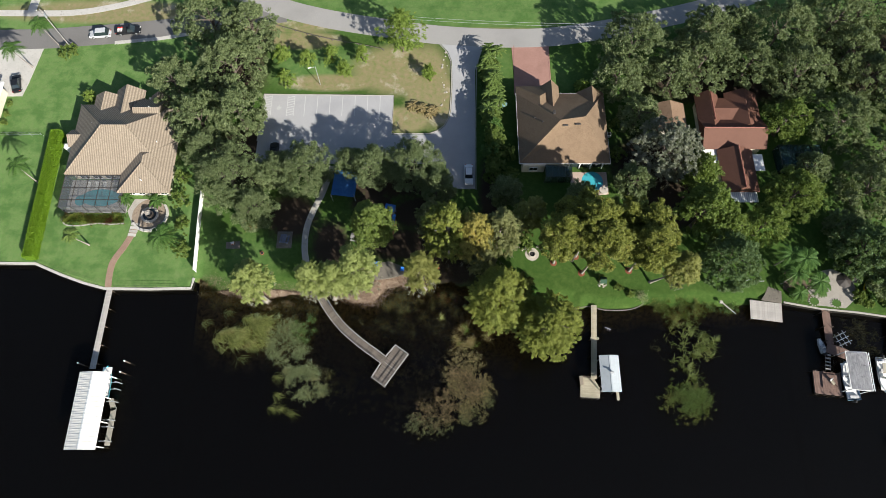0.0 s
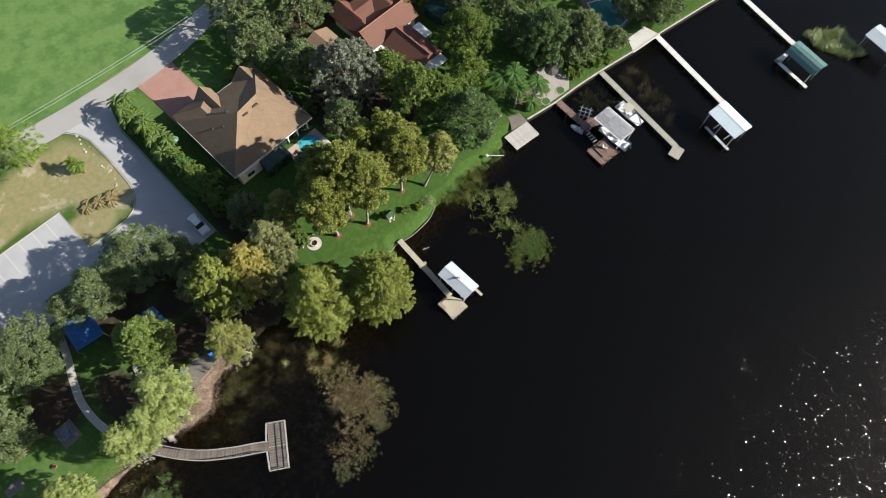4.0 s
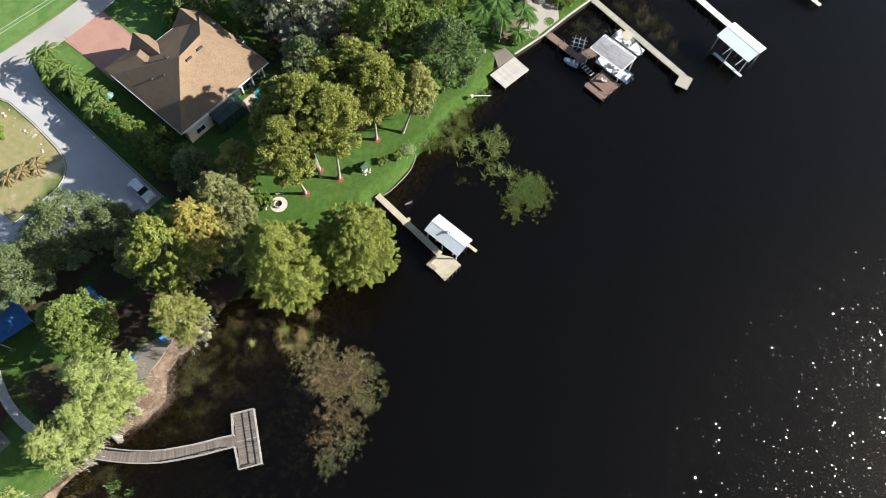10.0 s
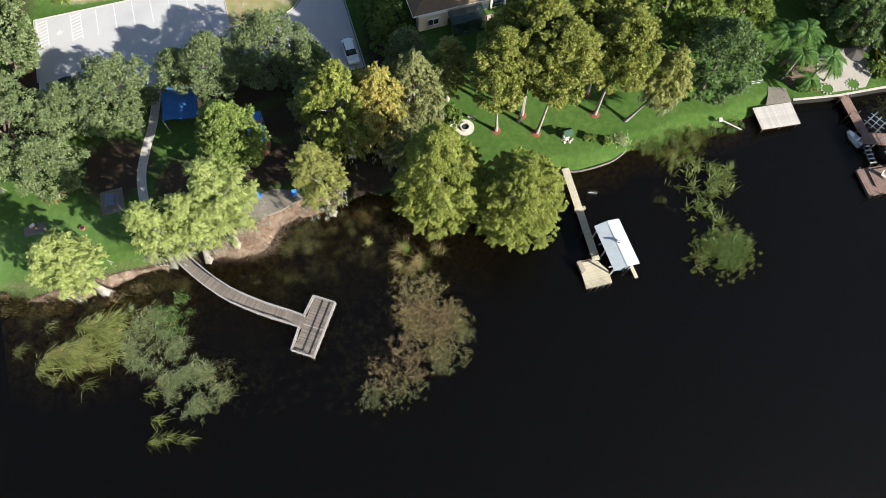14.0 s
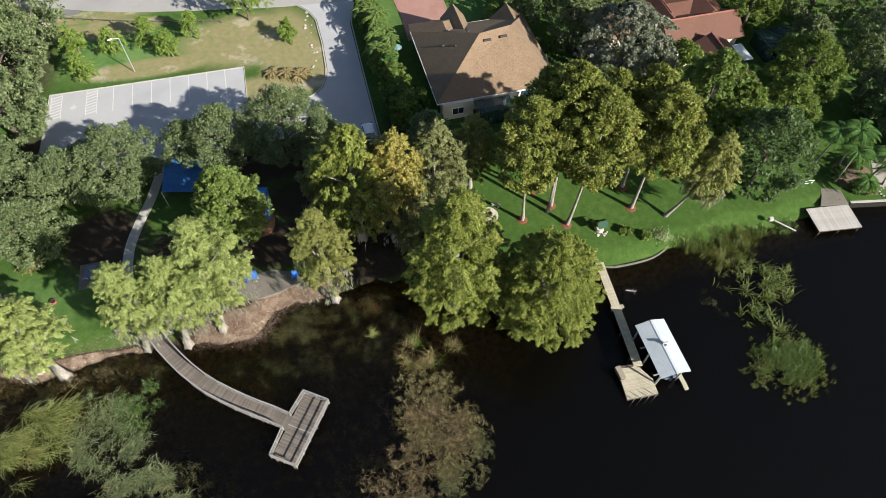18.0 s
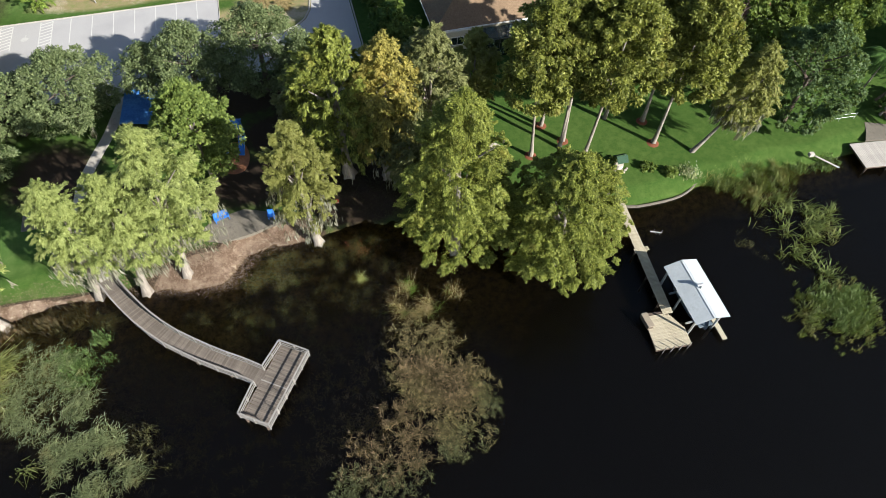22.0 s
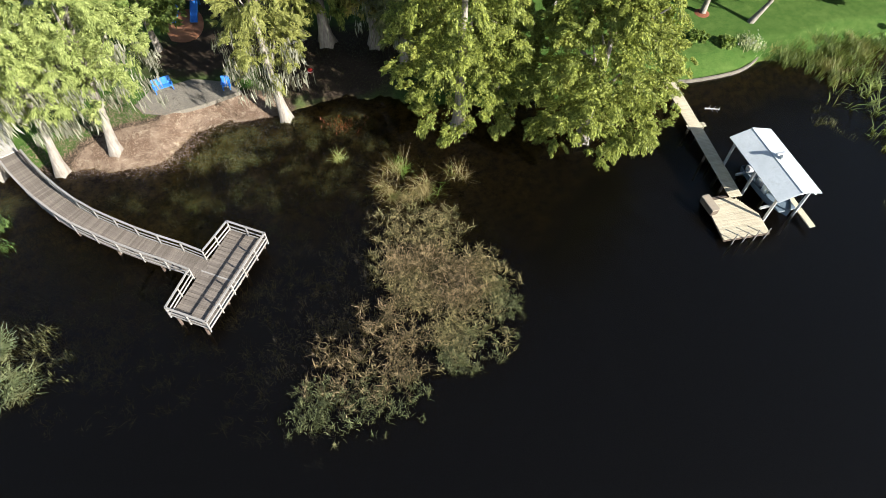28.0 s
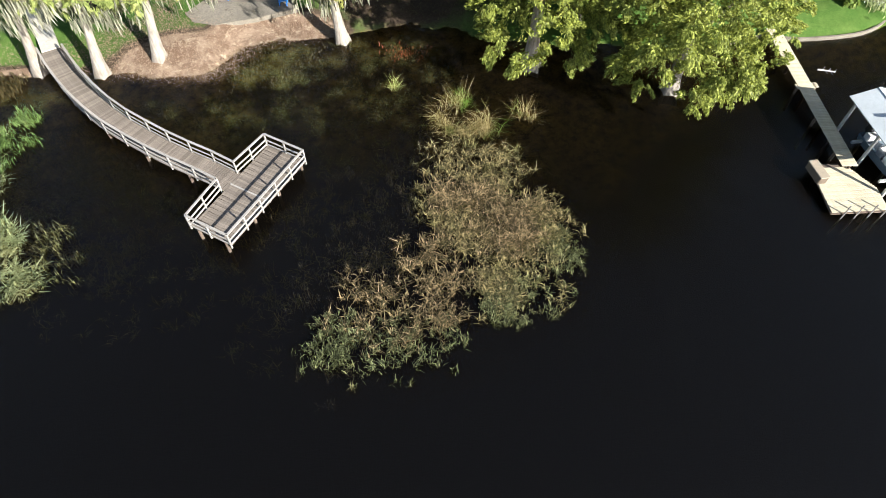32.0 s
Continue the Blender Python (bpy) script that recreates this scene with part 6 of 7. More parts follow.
for s in (-0.42, 0.42):
    part("gangway_beam", strip([(72.3 + s, 24.6), (71.6 + s, 21.2)], 0.1, 0.62, 0.76), PILE, d3)
for i in range(5):
    part("gangway_step", boxes(((72.2 - 0.14 * i, 24.1 - 0.66 * i, 0.79), (1.0, 0.22, 0.05), -11)), BLEACHED, d3)
chairs = thing("deck_chair", "tan wooden lounge chair on the red float", "chair", (71.8, 19.0, 0.78), 30)
part("seat", boxes(((0, 0, 0.3), (0.6, 0.9, 0.08)), bevel=0.02), NEW_WOOD, chairs)
part("backrest", boxes(((0, 0.55, 0.55), (0.6, 0.1, 0.6), 0, -25), bevel=0.02), WHITE, chairs)
for sx in (-0.25, 0.25):
    for sy in (-0.35, 0.35):
        part("leg", boxes(((sx, sy, 0.13), (0.06, 0.06, 0.3))), NEW_WOOD, chairs)
lift3 = thing("boat_lift", "boat lift under a weathered grey-white canopy", "boat lift")
tarp = bmesh.new()
nx, ny = 8, 14
sheet = [[tarp.verts.new((-1.85 + 3.7 * i / nx, -3.4 + 6.8 * j / ny, 3.78 + 0.16 * math.sin(math.pi * i / nx) - 0.07 * abs(math.sin(math.pi * 3 * j / ny)) * math.sin(math.pi * i / nx))) for i in range(nx + 1)] for j in range(ny + 1)]
for j in range(ny):
    for i in range(nx):
        tarp.faces.new((sheet[j][i], sheet[j][i + 1], sheet[j + 1][i + 1], sheet[j + 1][i]))
bmesh.ops.solidify(tarp, geom=tarp.faces[:], thickness=0.03)
part("canopy", tarp, OLD_CLOTH, lift3, "sagging grey-white vinyl canopy with dark streaks", at=(75.3, 20.6, 0), turn=-4)
rim = part("canopy_frame", boxes(((-1.92, 0, 3.74), (0.12, 7.0, 0.12)), ((1.92, 0, 3.74), (0.12, 7.0, 0.12)), ((2.35, 0, 3.6), (0.09, 7.0, 0.09)), ((0, 3.46, 3.74), (3.9, 0.12, 0.12)), ((0, -3.46, 3.74), (3.9, 0.12, 0.12))), WHITE, lift3, at=(75.3, 20.6, 0), turn=-4)
for i in range(8):
    part("rung", boxes(((2.14, -3.2 + 0.91 * i, 3.68), (0.5, 0.06, 0.06))), WHITE, rim)
for x, y in ((73.4, 17.4), (76.9, 17.1), (73.8, 24.1), (77.4, 23.8)):
    part("post", rod(bmesh.new(), (x, y, -2), (x, y, 3.8), 0.08), WHITE, lift3)
motor_boat("boat", "blue-hulled motor boat on the lift under the weathered canopy", 74.9, 19.3, 0.4, 2, 7.0, 2.4, surface("steel_blue_gelcoat", (0.12, 0.19, 0.28), (0.2, 0.29, 0.40), rough=0.3))
motor_boat("boat", "white deck boat with a tan bimini beside the grey dock", 81.9, 20.4, -0.05, 172, 6.4, 2.4, WHITE, cover=surface("tan_canvas", (0.3, 0.27, 0.22), (0.4, 0.37, 0.31)))
motor_boat("jet_ski", "small grey watercraft moored at the red dock", 71.5, 25.9, -0.1, 12, 2.8, 1.0, OLD_CLOTH, cabin=False)
rack = thing("kayak_lift", "white tubular watercraft lift beside the red dock", "boat lift", (75.3, 27.0, 0), 24)
for s in (-0.9, 0, 0.9):
    part("bar", rod(bmesh.new(), (s, -1.4, 1.2), (s, 1.4, 1.2), 0.05), STEEL, rack)
    part("bar", rod(bmesh.new(), (-1.4, s, 1.25), (1.4, s, 1.25), 0.05), STEEL, rack)
for sx in (-0.9, 0.9):
    for sy in (-0.9, 0.9):
        part("post", rod(bmesh.new(), (sx, sy, -2), (sx, sy, 2.0), 0.06), STEEL, rack)

d4 = thing("dock", "long pale grey dock with a square end", "dock")
line4 = [(85.8, 31.2), (82.2, 9.2)]
decking(d4, line4, 1.3, 0.8, DULL_DECK, 0.3)
piles(d4, line4, 1.1, 0.75, 3.4)
part("end_deck", boxes(((81.2, 8.4, 0.8), (2.9, 2.3, 0.08), 9)), DULL_DECK, d4)
d5 = thing("dock", "long white dock leading to a pale blue-roofed boathouse", "dock")
line5 = [(102.1, 28.9), (97.6, 7.6), (96.4, 1.2)]
decking(d5, line5, 1.35, 0.8, PALE_DECK, 0.3)
piles(d5, line5, 1.2, 0.75, 3.4)
bh5 = thing("boathouse", "open boathouse with a pale blue-white metal roof", "boathouse", (93.0, 4.9, 0), -11)
gable_boathouse(bh5, -2.5, -3.7, 2.5, 3.7, 3.4, 0.6, surface("pale_blue_metal", (0.5, 0.57, 0.6), (0.6, 0.67, 0.7), rough=0.4), [(x, y) for x in (-2.2, 2.2) for y in (-3.3, 0, 3.3)])
part("catwalk", boxes(((-3.0, -1.0, 0.6), (0.6, 6.5, 0.1))), OLD_CLOTH, bh5)
part("lift_cradle", boxes(((0, 1, 0.8), (4.2, 0.15, 0.2)), ((0, -2, 0.8), (4.2, 0.15, 0.2))), STEEL, bh5)
d6 = thing("dock", "white dock leading to a green canvas boat lift", "dock")
line6 = [(127.5, 24.0), (124.9, 20.8), (121.8, 6.0)]
decking(d6, line6, 1.3, 0.8, PALE_DECK, 0.3)
piles(d6, line6, 1.2, 0.75, 3.4)
lift6 = thing("boat_lift", "boat lift with a ribbed green canvas canopy", "boat lift", (117.8, 2.0, 0), -10)
for i in range(7):
    bm = bmesh.new()
    for k in range(6):
        a = radians(-50 + 20 * k)
        box(bm, (0, 0, 0), (1.02, 1.07, 0.05), m=Matrix.Translation((2.6 * math.sin(a), -3.3 + i * 1.1, 1.7 + 2.6 * math.cos(a) - 0.04 * (i % 2))) @ Matrix.Rotation(a, 4, "Y"))
    part("canopy_panel", bm, GREEN_CLOTH, lift6)
for x in (-1.8, 1.8):
    for y in (-3.2, 3.2):
        part("post", rod(bmesh.new(), (x, y, -2), (x, y, 3.6), 0.08), WHITE, lift6)
part("catwalk", boxes(((-3.2, -0.2, 0.7), (0.8, 8.6, 0.1)), ((-1.9, 3.8, 0.7), (3.4, 0.9, 0.1)), ((2.6, -0.6, 0.7), (0.7, 4.2, 0.1))), PALE_DECK, lift6)
far_bh = thing("boathouse", "distant boathouse with a pale metal roof", "boathouse", (134.0, -8.0, 0), -10)
gable_boathouse(far_bh, -2.6, -4, 2.6, 4, 3.4, 0.6, GREY_METAL, [(x, y) for x in (-2.2, 2.2) for y in (-3.5, 3.5)])


# ---- reeds and water plants ----
def reed_bed(name, label, outline, count, height, material, seed, base=-0.25, lean=0.45, width=0.03, holes=0.35, mound=0.0, wild=0.7, on_ground=False, fray=0.4, tuft=0.0, per=30, comb=None):
    """Thousands of bent blades standing in an uneven patch."""
    rng = np.random.default_rng(seed)
    px, py = np.array(outline).T
    x0, x1, y0, y1 = px.min(), px.max(), py.min(), py.max()
    m = int(count * 4)
    x, y = x0 + (x1 - x0) * rng.random(m), y0 + (y1 - y0) * rng.random(m)
    inside = np.zeros(m, bool)
    for i in range(len(px)):
        ax, ay, bx, by = px[i - 1], py[i - 1], px[i], py[i]
        cut = ((ay > y) != (by > y)) & (x < (bx - ax) * (y - ay) / (by - ay + 1e-9) + ax)
        inside ^= cut
    gaps = np.array([noise.noise((a * 0.55, b * 0.55, seed)) + 0.6 * noise.noise((a * 1.7, b * 1.7, seed)) for a, b in zip(x, y)])
    keep = inside & (gaps > -holes * (0.2 + rng.random(m)))
    x, y = x[keep][:count], y[keep][:count]
    x, y = x + rng.normal(size=len(x)) * fray, y + rng.normal(size=len(x)) * fray
    n = len(x)
    if tuft:
        which = rng.integers(0, max(1, n // per), n)
        x, y = x[which] + rng.normal(size=n) * tuft, y[which] + rng.normal(size=n) * tuft
    swirl = np.array([noise.noise((a * 0.35, b * 0.35, seed + 9)) for a, b in zip(x, y)]) * 5 + rng.normal(size=n) * wild
    if comb is not None:
        swirl = comb + rng.normal(size=n) * wild
    h = height * (0.45 + 0.75 * rng.random(n))
    bend = h * lean * (0.3 + rng.random(n))
    way = np.stack([np.cos(swirl), np.sin(swirl), 0 * x], 1)
    side = np.stack([-np.sin(swirl), np.cos(swirl), 0 * x], 1) * (width * (0.6 + 0.8 * rng.random(n)))[:, None]
    lump = np.array([noise.noise((a * 0.9, b * 0.9, seed + 4)) for a, b in zip(x, y)])
    foot = np.stack([x, y, base + mound * rng.random(n) * (1 + lump)], 1)
    if on_ground:
        away = y - np.interp(x, SX, SY)
        away = away + 0.7 * np.array([noise.noise((a * 0.45, b * 0.45, 0)) for a, b in zip(x, y)])
        foot[:, 2] = np.clip(0.06 + away * 0.28, 0.02, LAND) + 0.03
    midp = foot + way * (bend * 0.3)[:, None] + np.stack([0 * h, 0 * h, h * 0.62], 1)
    tip = foot + way * bend[:, None] + np.stack([0 * h, 0 * h, h * 0.92], 1)
    v = np.stack([foot - side * 0.6, foot + side * 0.6, midp + side, midp - side, midp - side, midp + side, tip + side * 0.25, tip - side * 0.25], 1).reshape(-1, 3)
    ob = new(name, quads(name, v, material))
    return tagged(ob, label, "reeds", kind="stuff")


BULRUSH = [(1.9, 25.7), (4.0, 25.7), (6.8, 24.7), (7.5, 23.4), (8.5, 21.3), (8.9, 19.6), (9.0, 16.6), (8.6, 14.2), (7.6, 12.9), (5.6, 12.3), (3.6, 12.4), (4.0, 14.3), (3.0, 15.4), (2.4, 17.0), (1.2, 18.9), (0.9, 21.8)]
TAIL = [(1.4, 18.9), (2.6, 17.2), (3.1, 15.2), (2.1, 13.8), (1.5, 12.4), (0.6, 11.2), (-1.0, 11.4), (-3.4, 11.8), (-5.2, 13.0), (-4.1, 14.3), (-2.2, 15.2), (-1.0, 17.0), (0.0, 17.9)]
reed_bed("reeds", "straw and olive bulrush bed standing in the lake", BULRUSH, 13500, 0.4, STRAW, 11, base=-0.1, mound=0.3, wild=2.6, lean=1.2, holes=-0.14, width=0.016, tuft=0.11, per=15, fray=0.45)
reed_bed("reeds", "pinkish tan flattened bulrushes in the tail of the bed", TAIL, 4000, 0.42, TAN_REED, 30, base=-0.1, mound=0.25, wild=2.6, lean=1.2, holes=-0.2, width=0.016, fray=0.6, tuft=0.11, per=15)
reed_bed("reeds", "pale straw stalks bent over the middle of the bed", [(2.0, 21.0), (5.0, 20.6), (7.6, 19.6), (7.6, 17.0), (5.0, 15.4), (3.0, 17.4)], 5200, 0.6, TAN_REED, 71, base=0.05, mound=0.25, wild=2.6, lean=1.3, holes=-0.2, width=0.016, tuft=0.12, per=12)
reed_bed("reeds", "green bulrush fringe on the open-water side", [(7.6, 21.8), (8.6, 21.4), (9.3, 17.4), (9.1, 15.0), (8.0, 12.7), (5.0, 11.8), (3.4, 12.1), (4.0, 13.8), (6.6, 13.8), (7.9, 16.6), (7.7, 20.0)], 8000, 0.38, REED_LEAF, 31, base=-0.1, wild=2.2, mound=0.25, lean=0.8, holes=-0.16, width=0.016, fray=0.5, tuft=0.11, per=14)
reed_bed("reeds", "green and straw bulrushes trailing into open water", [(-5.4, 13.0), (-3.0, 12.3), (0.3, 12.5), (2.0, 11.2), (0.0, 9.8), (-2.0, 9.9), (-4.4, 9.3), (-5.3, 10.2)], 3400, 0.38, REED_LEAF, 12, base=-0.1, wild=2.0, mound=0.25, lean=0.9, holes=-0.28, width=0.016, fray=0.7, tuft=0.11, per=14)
reed_bed("reeds", "sparse dark water weed between pier and bulrushes", [(1.0, 24), (-4, 24), (-6.8, 17), (-6.6, 10.0), (-3, 9.2), (1, 13), (1, 17)], 4000, 0.42, WEED, 13, base=-0.3, holes=-0.1, wild=2.5, width=0.009, fray=0.9, tuft=0.16, per=18)
reed_bed("cattails", "clump of dry golden cattails in shallow water", [(2.6, 28.3), (4.2, 29.4), (6.3, 28.8), (7.0, 26.6), (6.4, 25.4), (2.8, 26.0)], 800, 1.15, DRY_REED, 14, lean=1.1, width=0.013, holes=-0.16, wild=1.4, fray=0.2, tuft=0.14, per=22)
reed_bed("cattails", "trailing dry cattail blades beside the clump", [(7.2, 28.6), (8.0, 28.4), (9.6, 26.9), (9.2, 26.4), (7.6, 27.6)], 120, 0.9, DRY_REED, 78, lean=1.2, width=0.013, holes=0.2, wild=2.0, fray=0.2, tuft=0.16, per=14)
reed_bed("cattails", "small tuft of green cattails in the shallows", [(-0.1, 31.2), (0.2, 31.4), (0.5, 31.2), (0.2, 31.0)], 80, 0.9, CATTAIL, 15, width=0.014, wild=3.0, lean=0.9, fray=0.12, holes=3.0)
WEST_BED = [(-36.5, 31.4), (-31.4, 31.6), (-26.4, 29.6), (-25.9, 26.7), (-25.6, 23.2), (-23.2, 21.4), (-21.3, 17.2), (-24.6, 15.8), (-27.2, 16.4), (-28.6, 20.3), (-31.2, 23.4), (-34.0, 26.6)]
reed_bed("reeds", "tall pale green cattail bed near the western shore", WEST_BED, 15000, 0.8, REED_GREEN, 16, width=0.024, holes=-0.04, wild=0.8, fray=0.4, lean=1.0, tuft=0.14, per=14, comb=-0.47)
reed_bed("reeds", "bright yellow-green cattail tufts in the western bed", [(-42.2, 27.9), (-39.7, 29.2), (-36.5, 31.4), (-32.6, 30.4), (-33.8, 26.6), (-36.3, 25.6), (-41.0, 26.2)], 3200, 1.8, CATTAIL, 72, width=0.034, holes=-0.18, wild=0.5, fray=0.4, lean=1.2, tuft=0.18, per=16, comb=-0.47)
for k, (x, y) in enumerate(((-41.0, 32.2), (-44.9, 30.3), (-41.6, 25.5), (-37.4, 23.5), (-30.5, 20.2), (-30.0, 16.7), (-30.9, 14.3), (-29.2, 14.3), (-27.3, 13.6))):
    reed_bed("reeds", "stray cattail tuft in open water", [(x - 0.9, y), (x, y + 0.45), (x + 0.9, y), (x, y - 0.45)], 46, 1.5, CATTAIL, 80 + k, width=0.022, holes=3.0, wild=0.45, lean=1.2, fray=0.2, comb=-0.47)
reed_bed("reeds", "dark leafy rushes beside the boardwalk", [(-28.8, 29.4), (-26.0, 31.4), (-23.8, 31.2), (-23.6, 28.6), (-25.4, 26.4), (-27.6, 27.2)], 2600, 0.8, FRESH_REED, 73, width=0.026, holes=0.1, wild=1.6, fray=0.3, tuft=0.2, per=24)
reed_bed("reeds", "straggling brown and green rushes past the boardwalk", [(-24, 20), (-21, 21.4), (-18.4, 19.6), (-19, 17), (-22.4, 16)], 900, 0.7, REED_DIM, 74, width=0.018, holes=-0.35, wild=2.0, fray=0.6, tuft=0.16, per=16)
ISLAND = [(41.8, 18.0), (44.2, 19.4), (48.0, 18.6), (49.4, 15.8), (47, 12.6), (43.2, 12.2), (41.2, 14.8)]
reed_bed("reeds", "olive and brown rushes round the reed island", ISLAND, 3600, 0.6, SHORE_REED, 18, wild=2.4, mound=0.3, holes=-0.16, width=0.03, fray=0.8, tuft=0.14, per=9)
reed_bed("reeds", "bright green leafy top of the reed island", [(43.4, 17.2), (45.6, 18.4), (48.0, 17.8), (48.9, 15.6), (46.6, 13.6), (43.8, 14.2)], 3600, 0.8, FRESH_REED, 34, wild=2.4, mound=0.3, holes=-0.05, width=0.028, fray=0.6, tuft=0.14, per=9)
reed_bed("reeds", "thin brown reeds behind the reed island", [(44.6, 19.6), (43.6, 25.0), (42.8, 28.8), (46.8, 29.0), (51.8, 28.2), (53.4, 25.6), (50.4, 22.4), (47, 19.6)], 1700, 1.1, SHORE_REED, 19, holes=-0.3, lean=1.1, wild=1.6, fray=0.5, width=0.042, tuft=0.16, per=9)
reed_bed("reeds", "tangled shore plants below the leaning cypress", [(40.4, 35.0), (41.2, 33.0), (43.0, 30.4), (45.6, 29.8), (48.6, 29.8), (51.4, 31.8), (51.0, 34.4), (45, 35.6)], 5200, 1.1, SHORE_REED, 20, base=-0.1, width=0.018, holes=-0.05, fray=0.5, wild=1.4, tuft=0.2, per=20)
reed_bed("reeds", "low leafy plants along the lawn edge", [(51.2, 33.0), (53.6, 31.8), (57.6, 32.8), (58.4, 34.2), (52, 35.0)], 1500, 0.6, FRESH_REED, 79, base=0.0, width=0.03, holes=-0.1, fray=0.3, wild=2.5, tuft=0.2, per=18)
reed_bed("reeds", "thin grey reeds by the dock", [(39.6, 26.4), (40.6, 27.0), (41.4, 25.2), (41.0, 23.2), (40.2, 24.6)], 260, 0.6, REED_DIM, 21, width=0.016, holes=0.0, wild=2.4, tuft=0.2, per=12)
reed_bed("reeds", "green weed bed between the eastern docks", [(77, 31), (84, 29.6), (82.4, 20), (79.4, 24.6), (77.6, 26)], 2600, 0.5, REED_DIM, 22, holes=0.05, base=-0.4, width=0.03, wild=2.0, tuft=0.2, per=18)
reed_bed("reeds", "green weed bed along the grey dock", [(88, 29), (95, 27), (90, 15), (85.4, 12)], 2600, 0.8, REED, 23, holes=-0.05, base=-0.5)
reed_bed("reeds", "grey-green reed island by the far dock", [(126.5, 6), (133, 1), (131, -6), (128, -4), (125.5, 2)], 3500, 1.5, REED_GREEN, 24, width=0.06)
reed_bed("shore_grass", "weeds and roots on the muddy bank", [(-46.5, 38.6), (-36, 34.4), (-26, 35.4), (-26, 33.4), (-37, 33), (-46, 35.6)], 3800, 0.7, REED, 25, base=0.0, holes=0.1)
reed_bed("shore_grass", "weeds in the shallows below the mulch bank", [(-13, 34), (-9.4, 37), (-4.6, 37), (-2, 36), (-6, 33), (-12, 32.4)], 900, 0.2, WEED, 26, base=-0.05, holes=-0.1, wild=2.0)
reed_bed("water_weed", "submerged brown weed in the clear shallows", [(-20, 31.8), (-12, 32.8), (-2, 35.6), (6, 35), (2, 29), (-8, 27.4), (-16, 29.6)], 9000, 0.3, REED, 27, base=-0.36, lean=1.6, width=0.02, holes=-0.05, wild=2.5, tuft=0.2, per=16)
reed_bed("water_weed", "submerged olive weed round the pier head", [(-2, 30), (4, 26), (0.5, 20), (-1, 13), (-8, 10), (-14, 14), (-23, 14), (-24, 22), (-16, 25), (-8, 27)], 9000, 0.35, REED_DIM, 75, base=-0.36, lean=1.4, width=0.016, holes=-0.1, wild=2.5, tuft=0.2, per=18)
reed_bed("water_weed", "submerged brown weed beside the boardwalk", [(-24.5, 33.4), (-19, 29.4), (-14, 24.4), (-15, 18), (-24, 20), (-27, 28)], 7000, 0.3, REED, 28, base=-0.4, lean=1.6, width=0.02, holes=-0.05, wild=2.5)
reed_bed("bedding_plants", "red and green flower bed below the pool cage", [(-75.8, 52.2), (-64, 52.2), (-64, 50.6), (-75.8, 50.8)], 3000, 0.5, FLOWERS, 29, base=1.0, holes=1.0, width=0.06)

reed_bed("leaf_litter", "dry leaves, chips and twigs strewn on the bank", [(-27, 36.8), (-22, 35.8), (-16.4, 34.0), (-12.6, 33.6), (-10.8, 35.4), (-9, 37.4), (-3, 37.6), (-3.5, 39.2), (-8, 39.4), (-13, 38.4), (-15.2, 40), (-16, 43), (-18.5, 40), (-23, 38)], 13000, 0.08, LITTER, 32, base=0.0, lean=2.6, width=0.012, holes=0.9, wild=3.0, on_ground=True)
reed_bed("leaf_litter", "bare roots and fallen twigs along the bank", [(-24, 36.4), (-22, 35.4), (-16.4, 33.8), (-12.6, 33.4), (-10.8, 35.2), (-9, 37.2), (-4, 37.6), (-8, 38.8), (-13, 37.4), (-18, 38)], 500, 0.16, LITTER, 77, base=0.0, lean=2.4, width=0.018, holes=0.3, wild=3.0, on_ground=True)
# this dark scatter also stands in for shade below the crowns
reed_bed("leaf_litter", "dark leaves and seedlings deepening the shade under the cypresses", [(-4, 38.6), (0, 38.9), (4, 38.8), (8, 37), (12, 36), (13, 42), (8, 45), (0, 46), (-5, 43)], 5000, 0.1, WEED, 76, base=0.0, lean=2.0, width=0.03, holes=0.3, wild=3.0, on_ground=True)
reed_bed("leaf_litter", "dry leaves and roots strewn on the western bank", [(-46.8, 39.6), (-43.6, 37), (-37, 35.2), (-31, 36), (-26, 36.6), (-26.5, 38.2), (-32, 37.8), (-37, 37.4), (-44, 39.4)], 4500, 0.07, LITTER, 33, base=0.0, lean=2.6, width=0.012, holes=0.9, wild=3.0, on_ground=True)
reed_bed("floating_weed", "olive and brown weed mat floating along the bank", [(-13, 33.0), (-10.6, 34.6), (-8.8, 36.8), (-3.6, 37.0), (1.6, 36.6), (4.5, 36.0), (1.5, 33.6), (-4, 33.0), (-8, 32.2), (-12, 31.6)], 11000, 0.035, ALGAE, 60, base=0.01, lean=2.6, width=0.010, holes=-0.1, wild=3.0, fray=0.3, tuft=0.3, per=60)
reed_bed("floating_weed", "thin brown weed drifting over the shallows", [(-20, 31.8), (-12, 32.4), (-2, 33.6), (6, 33), (2, 28), (-8, 26.4), (-16, 28.6)], 6000, 0.03, ALGAE, 61, base=0.01, lean=2.6, width=0.008, holes=-0.2, wild=3.0, fray=0.5, tuft=0.3, per=60)
reed_bed("floating_weed", "brown weed and twigs drifting below the western bank", [(-45, 35.4), (-37, 33.6), (-27, 34.6), (-22.6, 33.4), (-25, 30), (-33, 32.4), (-44, 33.6)], 8000, 0.035, ALGAE, 62, base=0.01, lean=2.6, width=0.010, holes=-0.1, wild=3.0, fray=0.4, tuft=0.3, per=60)


